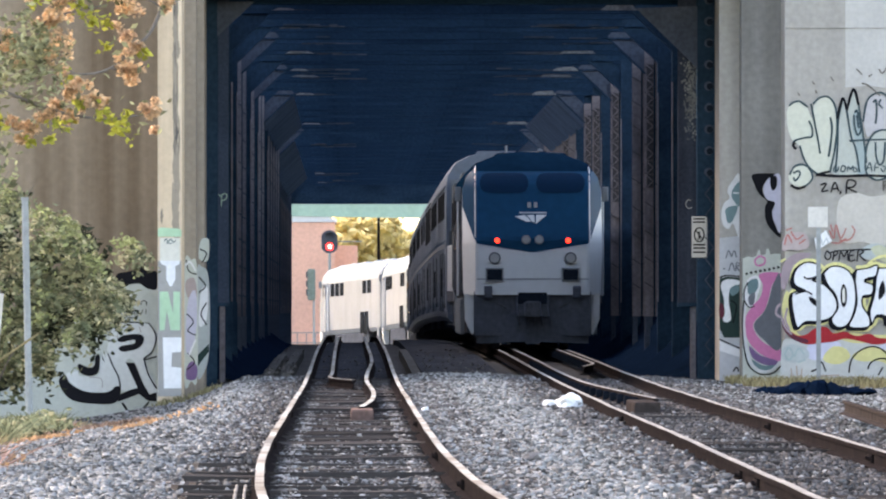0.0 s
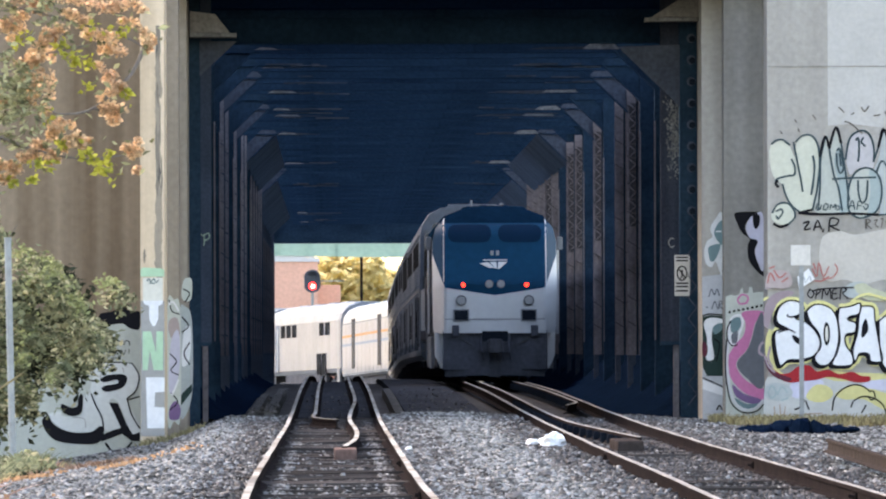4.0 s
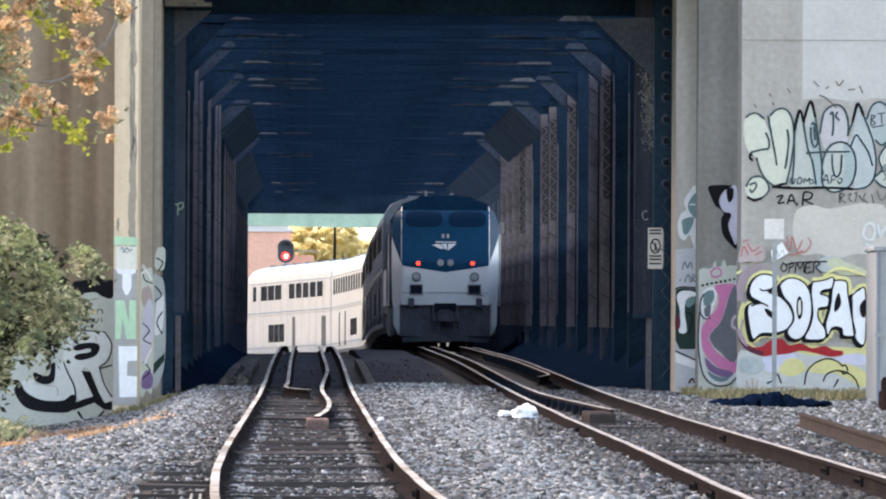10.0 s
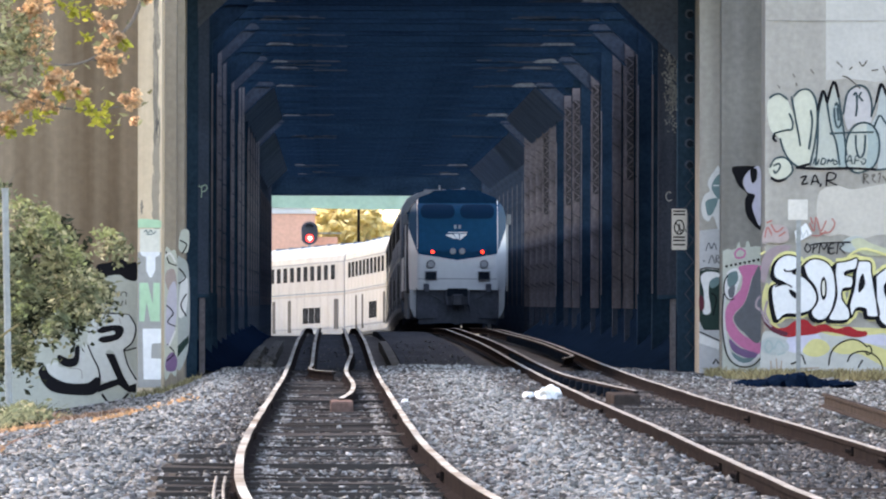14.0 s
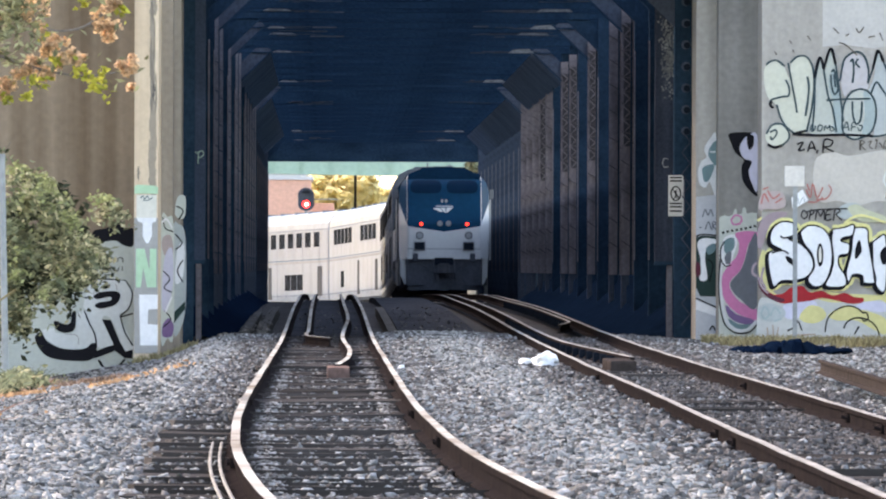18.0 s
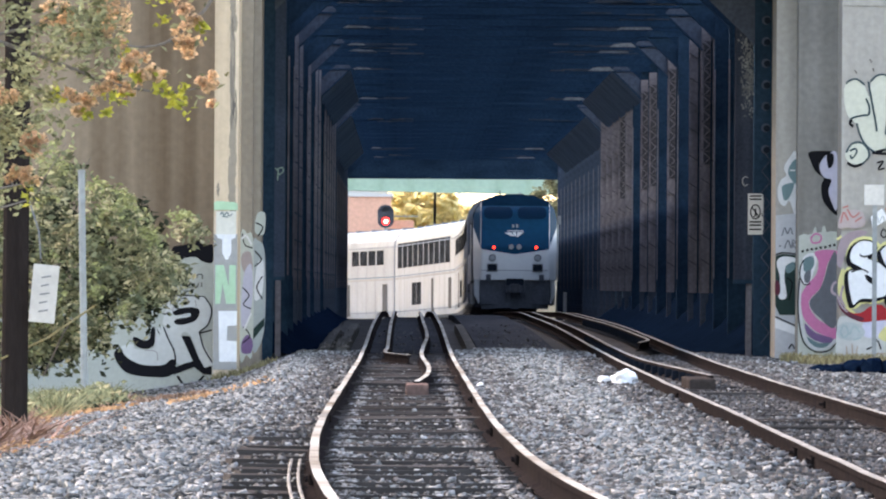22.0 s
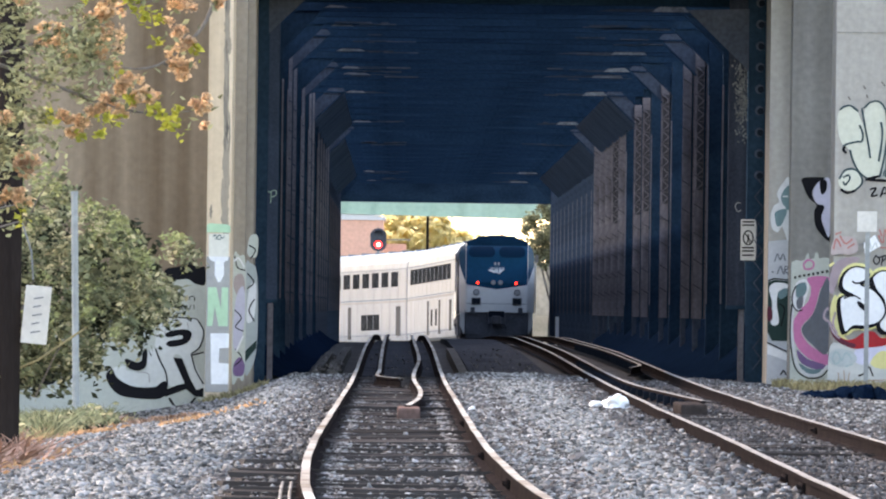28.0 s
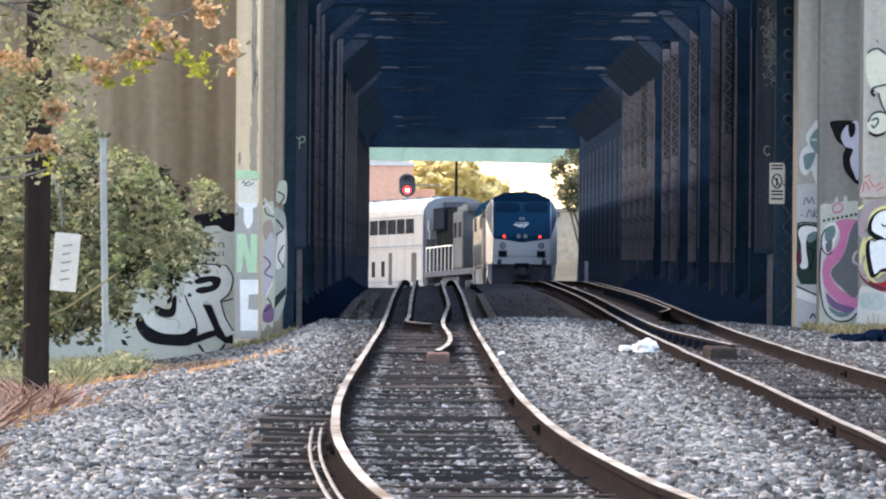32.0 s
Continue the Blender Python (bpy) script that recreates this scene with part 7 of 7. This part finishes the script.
    # rail joints
    for path, o, ss in ((left_track, -0.7535, (74, 108, 139)), (left_track, 0.7535, (83, 99, 127)), (right_track, -0.7535, (88, 92.5, 140)), (right_track, 0.7535, (96, 103, 131))):
        for s in ss:
            p, _ = path(s)
            j = thing("joint_bar", "rusty bolted joint bar on the rail", "rail joint", group="joint bars", at=(p.x + o, s, p.z))
            part("bar", boxed(-0.040, 0.040, -0.40, 0.40, -0.125, -0.055, bevel=0.008), M["rail_rust"], j)
            for k in range(4):
                part("bolt", disced((-0.040, -0.33 + 0.22 * k, -0.09), (-1, 0, 0), 0.016, 0.02, 6), M["rail_rust"], j)


build_floor()


def build_portal_plates():
    """Steel posts that line the near opening: laced outer posts and flat inner plates."""
    for x0, x1, nm in ((6.42, 6.76, "edge_post_right"), (-2.69, -2.49, "edge_post_left")):
        pl = tagged(part(nm, boxed(x0, x1, 209.6, 209.66, -0.3, 9.0), M["steel_dark"]), "dark laced steel edge post of the opening", "steel post", kind="structure")
        if x0 > 0:
            for k in range(22):
                z = 0.15 + 0.40 * k
                if z < 3.4:
                    ob = bmesh.new()
                    bar(ob, (x0 + 0.14, 209.585, z), (x1 - 0.04, 209.585, z + 0.20), 0.02, 0.07, (0, 1, 0))
                    bar(ob, (x1 - 0.04, 209.575, z + 0.20), (x0 + 0.14, 209.575, z + 0.40), 0.02, 0.07, (0, 1, 0))
                    part("lacing_bar", ob, M["knee"], pl)
                else:
                    c = part("batten_eye", disced((x1 - 0.13, 209.6, z), (0, -1, 0), 0.085, 0.03, 14), M["knee"], pl)
                    part("hole", disced((x1 - 0.11, 209.57, z - 0.01), (0, -1, 0), 0.062, 0.012, 12), M["step_dark"], c)
    for x0, x1, nm, m in ((6.07, 6.41, "inner_plate_right", "plate_worn"), (-2.48, -2.28, "inner_plate_left", "plate_blue")):
        pl = tagged(part(nm, boxed(x0, x1, 209.9, 210.3, 1.32, 9.0), M[m]), "flat painted steel post just inside the opening", "steel post", kind="structure")
        lx = x0 if x0 < 0 else x1 - 0.14
        part("leg", boxed(lx + 0.03, lx + 0.13, 209.95, 210.2, -0.3, 1.32), M["steel_brown"], pl)
        part("foot_plate", boxed(x0 - 0.01, x1 + 0.01, 209.88, 210.3, 1.26, 1.33), M["steel_dark"], pl)
    for s, x0, x1, zt in ((-1, -2.66, -1.80, 6.97), (1, 7.2, 5.75, 7.24)):
        st = thing("bearing_seat", "grey steel bearing seat with a gusset at the corner of the opening", "bearing", kind="structure")
        a, b = min(x0, x1), max(x0, x1)
        part("ledge", boxed(a, b, 208.6, 209.4, zt, zt + 0.07), M["worn_lit_steel"], st, "pale ledge")
        bm = bmesh.new()
        q = [(x0, zt + 0.08), (x1 - 0.12 * s * -1, zt + 0.08), (x0 + (x1 - x0) * 0.55, zt + 0.42), (x0, zt + 0.48)]
        loft(bm, [[Vector((x, y, z)) for x, z in q] for y in (208.7, 209.3)])
        part("block", bm, M["bearing"], st)
        bm = bmesh.new()
        q = [(x0, zt - 0.05), (x1, zt - 0.05), (x0, zt - 0.86)] if s < 0 else [(6.5, zt - 0.4), (5.28, zt - 0.44), (6.05, 6.05), (6.5, 5.6)]
        loft(bm, [[Vector((x, y, z)) for x, z in q] for y in (209.75, 209.8)])
        part("gusset", bm, M["knee"], st)
    # white flakes of old paint on the right-hand plate
    rng = random.Random(19)
    bm = bmesh.new()
    for k in range(420):
        x, z = min(6.40, max(6.10, rng.gauss(6.32, 0.07))), min(6.3, max(4.35, rng.gauss(5.35, 0.45)))
        r = rng.uniform(0.006, 0.026)
        bm.faces.new([bm.verts.new((x + r * math.cos(q) * rng.uniform(0.5, 1.2), 209.896 - 0.00001 * k, z + r * math.sin(q) * rng.uniform(0.6, 1.6))) for q in (0.0, 1.3, 2.5, 3.8, 5.1)])
    part("paint_flakes", bm, M["worn_lit_steel"], bpy.data.objects["inner_plate_right"], "white flaking paint")
    w = Wall(bpy.data.objects["inner_plate_left"], -2.48, 209.9, 3.1)
    w.strokes([[(6, 2), (7, 22)], [(5, 22), (14, 25), (16, 18), (10, 13), (6, 14)], [(1, 24), (5, 20)]], "p_greentag", 2.2, "pale green painted tag")
    w = Wall(bpy.data.objects["inner_plate_right"], 6.07, 209.9, 3.0)
    w.strokes([[(24, 22), (18, 24), (14, 16), (18, 8), (25, 10)]], "p_mid", 2.0, "faint chalk loop")


build_portal_plates()


# ---------------------------------------------------------------- beyond the underpass
def build_beyond():
    y = 578.0
    ov = thing("road_bridge", "pale green painted steel girder bridge crossing over", "bridge", at=(0, y, 0))
    part("girder", boxed(-45, 45, 0, 0.5, 6.02, 8.8), M["green_girder"], ov)
    part("bottom_flange", boxed(-45, 45, -0.2, 0.7, 5.97, 6.02), M["green_girder"], ov)
    for k in range(40):
        part("stiffener", boxed(-30 + 1.5 * k, -29.95 + 1.5 * k, -0.12, 0.0, 6.02, 8.8), M["green_girder"], ov)
    part("deck", boxed(-45, 45, -0.4, 9, 8.8, 9.3), M["concrete"], ov)
    for xx in (-22.0, 24.0):
        part("pier", boxed(xx, xx + 2.0, 0.5, 8.5, -4.0, 8.8), M["concrete"], ov, "concrete pier")
    ov.rotation_euler = (0, radians(1.0), 0)

    b = thing("brick_building", "low red brick building with a flat roof", "building", at=(0, 640, -1.5))
    part("wall", boxed(-26, -0.95, 0, 16, 0, 7.7), M["brick_red"], b, "red brick wall")
    part("wing", boxed(-0.95, 0.35, 3, 16, 0, 6.4), M["brick_red"], b, "lower wing")
    part("parapet", boxed(-26.1, -0.85, -0.1, 16.1, 7.7, 7.9), M["white"], b)
    for k in range(2, 6):
        w = part("window", boxed(-4.0 - 3.4 * k, -2.6 - 3.4 * k, -0.03, 0.05, 2.2, 4.2), M["glass"], b)
        part("sill", boxed(-4.1 - 3.4 * k, -2.5 - 3.4 * k, -0.12, 0.0, 2.08, 2.2), M["concrete_pale"], w)
    t = thing("tan_building", "low tan masonry building beside the curve", "building", at=(0, 620, -1.8))
    part("wall", boxed(7.0, 22, 0, 14, 0, 5.4), M["tan_wall"], t, "tan masonry wall")
    part("coping", boxed(6.9, 22.1, -0.1, 14.1, 5.4, 5.6), M["concrete"], t)
    for k in range(1, 5):
        wd = part("window", boxed(7.5 + 2.4 * k, 8.6 + 2.4 * k, -0.03, 0.05, 2.0, 3.8), M["door_grey"], t)
        part("sill", boxed(7.45 + 2.4 * k, 8.65 + 2.4 * k, -0.1, 0.0, 1.9, 2.0), M["concrete"], wd)
    w = thing("white_building", "pale far-off building above the roofs", "building", at=(-2.0, 760, -2))
    part("wall", boxed(-30, 1.6, 0, 12, 0, 9.6), M["white"], w)
    part("roof", boxed(-30.2, 1.8, -0.2, 12.2, 9.6, 9.8), M["grey"], w)

    def crown_tree(name, label, x, y, base, height, width, m, seed, n, leaf, trunk=0.25, low=0.35):
        rng = np.random.default_rng(seed)
        t = thing(name, label, "tree", at=(x, y, base))
        part("trunk", tubed([(0, 0, 0), (0.1, 0, height * 0.4), (0.0, 0, height * 0.75)], [trunk, trunk * 0.75, trunk * 0.3], 9), M["bark"], t)
        cs = []
        for k in range(n):
            d = rng.normal(size=3)
            d /= np.linalg.norm(d)
            q = rng.random() ** 0.4
            zz = height * (low + (1 - low) * 0.5) + d[2] * q * height * (1 - low) * 0.5
            rr = width * 0.5 * (0.85 + 0.3 * noise.noise(Vector((d[0] * 2, d[1] * 2, seed + d[2] * 2))))
            cs.append((d[0] * q * rr, d[1] * q * rr, zz))
        for k in range(6):
            c = cs[k * 7 % len(cs)]
            part("limb", tubed([(0.05, 0, height * (0.3 + 0.06 * k)), (c[0] * 0.5, c[1] * 0.5, (height * 0.45 + c[2]) / 2), c], [trunk * 0.4, trunk * 0.25, trunk * 0.08], 6), M["bark"], t)
        pts = clumps(cs, width * 0.10, 60, seed + 1)
        scatter("crown", m, pts, leaf * (0.6 + 0.8 * rng.random(len(pts))), 0.5, seed + 2, "", t)
        return t

    crown_tree("tree", "broad tree with yellow-green autumn leaves behind the tracks", 0.6, 700, -2.4, 9.6, 6.4, M["leaf_hazy"], 31, 260, 0.34)
    crown_tree("tree", "broad tree with yellow-green autumn leaves behind the tracks", 3.0, 715, -2.4, 8.6, 5.2, M["leaf_hazy"], 34, 220, 0.34)
    crown_tree("tree", "distant tree with haze put into its pale leaves", 6.6, 800, -2, 7.8, 5.0, M["leaf_hazy"], 37, 90, 0.18)
    crown_tree("tree", "dark green tree beside the far opening", 6.75, 507, -0.8, 7.4, 2.7, M["leaf_olive2"], 41, 80, 0.10, 0.14, 0.52)
    for k, (xx, yy, hh) in enumerate(((13.2, 232, 9.5), (15.5, 236, 11), (12.4, 228, 6.5), (18.5, 240, 10))):
        crown_tree("tree", "dense dark green tree behind the concrete wall", xx, yy, -0.5, hh, 4.2, M["leaf_green"], 51 + 3 * k, 120, 0.11, 0.2, 0.12)

    p = thing("line_pole", "thin dark wooden line pole beyond the bridge", "utility pole", at=(1.42, 592, -1.6))
    part("shaft", tubed([(0, 0, 0), (0, 0, 8.1)], [0.085, 0.07], 10), M["wood_pole"], p)
    part("insulator", tubed([(0, 0, 8.1), (0, 0, 8.25)], [0.05, 0.03], 8), M["grey"], p)

    # railway signal
    s = thing("railway_signal", "railway colour-light signal showing red", "signal", at=(-1.10, 566, -0.98))
    part("mast", tubed([(0, 0.3, 0), (0, 0.3, 6.2)], 0.07, 10), M["galv"], s)
    bm = bmesh.new()
    prof = []
    for k in range(24):
        a = 6.283 * k / 24
        prof.append((0.41 * math.cos(a), 5.62 + (0.22 if math.sin(a) > 0 else -0.22) + 0.36 * math.sin(a)))
    loft(bm, [[Vector((x, yy, z)) for x, z in prof] for yy in (0.0, 0.06)])
    part("backing_plate", bm, M["black"], s)
    part("housing", boxed(-0.2, 0.2, 0.06, 0.35, 5.2, 6.05, bevel=0.03), M["black"], s)
    for z, m in ((5.88, "black"), (5.38, "signal_red")):
        l = part("lamp", disced((0, -0.03, z), (0, 1, 0), 0.15 if m == "black" else 0.19, 0.05, 20), M[m], s, "glowing red lamp" if m == "signal_red" else "dark lamp")
        if m == "signal_red":
            part("bulb", disced((0.02, -0.04, z - 0.01), (0, 1, 0), 0.085, 0.02, 16), M["bulb"], l, "bright centre of the lamp")
        bm = bmesh.new()
        for k in range(9):
            a0, a1 = math.pi * k / 9, math.pi * (k + 1) / 9
            v = [bm.verts.new((0.22 * math.cos(a), yy, z + 0.22 * math.sin(a))) for a in (a0, a1) for yy in (0.0, -0.3)]
            bm.faces.new((v[0], v[1], v[3], v[2]))
        part("visor", bm, M["black"], l)
    part("bracket", boxed(0.2, 1.6, 0.2, 0.26, 5.6, 5.66), M["galv"], s)

    # signal head seen edge-on on a second mast
    s = thing("signal_back", "grey-green signal case on a mast, seen from its side", "signal", at=(-2.02, 570, -1.0))
    part("mast", tubed([(0.12, 0.1, 0), (0.12, 0.1, 3.0)], 0.05, 8), M["galv"], s)
    part("case", boxed(-0.2, 0.2, -0.2, 0.3, 2.7, 4.3, bevel=0.12), M["case_green"], s)
    for z in (3.1, 3.55, 4.0):
        part("visor", boxed(-0.27, -0.2, -0.15, 0.2, z - 0.16, z + 0.16, bevel=0.02), M["black"], s)

    # low fence and verge to the right, railings to the left
    f = thing("low_wall", "low tan block wall beyond the far opening", "wall", at=(5.6, 600, -2.0))
    for j in range(7):
        for k in range(14):
            x0 = 0.8 * k + (0.4 if j % 2 else 0.0)
            part("block", boxed(x0 + 0.01, x0 + 0.79, 0, 0.3, 0.42 * j, 0.42 * j + 0.41), M["tan_block"], f)
    r = thing("railing", "grey steel railing beyond the far opening", "railing", at=(-9.0, 620, -1.6))
    for k in range(16):
        part("post", boxed(0.5 * k, 0.5 * k + 0.05, 0, 0.05, 0, 1.6), M["grey"], r)
    for z in (0.5, 1.0, 1.55):
        part("rail", boxed(0, 7.6, 0.0, 0.05, z, z + 0.05), M["grey"], r)
    q = thing("marker_stake", "small white marker stake beside the track", "marker", at=(6.15, 440, rail_z(440) - 0.26))
    part("stake", boxed(-0.07, 0.07, -0.02, 0.02, 0, 1.15, bevel=0.01), M["plastic_white"], q)
    q = thing("equipment_box", "grey trackside equipment box on the wall", "equipment box", at=(6.62, 300, 2.3))
    part("case", boxed(-0.2, 0.18, -0.15, 0.15, -0.3, 0.3, bevel=0.02), M["galv"], q)


build_beyond()


# ---------------------------------------------------------------- ties
def build_ties():
    rng = np.random.default_rng(77)
    meshes = {}
    # some ties show their outer left end, the others lie under the ballast on both sides
    for kind, left in (("open", -1.3), ("covered", -0.80)):
        for k in range(4):
            bm = bmesh.new()
            box(bm, left, 0.80, -0.115, 0.115, -0.36, -0.165)
            for v in bm.verts:
                v.co += Vector((rng.normal() * 0.05, rng.normal() * 0.014, rng.normal() * 0.008))
            me = bpy.data.meshes.new("tie")
            bm.to_mesh(me)
            bm.free()
            me.materials.append(M["tie"])
            meshes[kind, k] = me
    for tr, path, last in ((TRACK_L, left_track, 106), (TRACK_R, right_track, 0)):
        for k in range(285):
            s = 52 + 0.54 * k
            p, _ = path(s)
            show = s < last and rng.random() < (last - s) / 14
            ob = new("tie", meshes["open" if show else "covered", k % 4])
            ob.parent = tr
            proud = rng.random() < (0.62 if tr is TRACK_L else 0.24)
            ob.location = (p.x + rng.normal() * 0.05, s + rng.normal() * 0.04, p.z + rng.normal() * 0.014 - (0.004 if proud else 0.045))
            ob.rotation_euler = (rng.normal() * 0.03, rng.normal() * 0.006, rng.normal() * 0.016)


build_ties()


def motions():
    key_train()


motions()
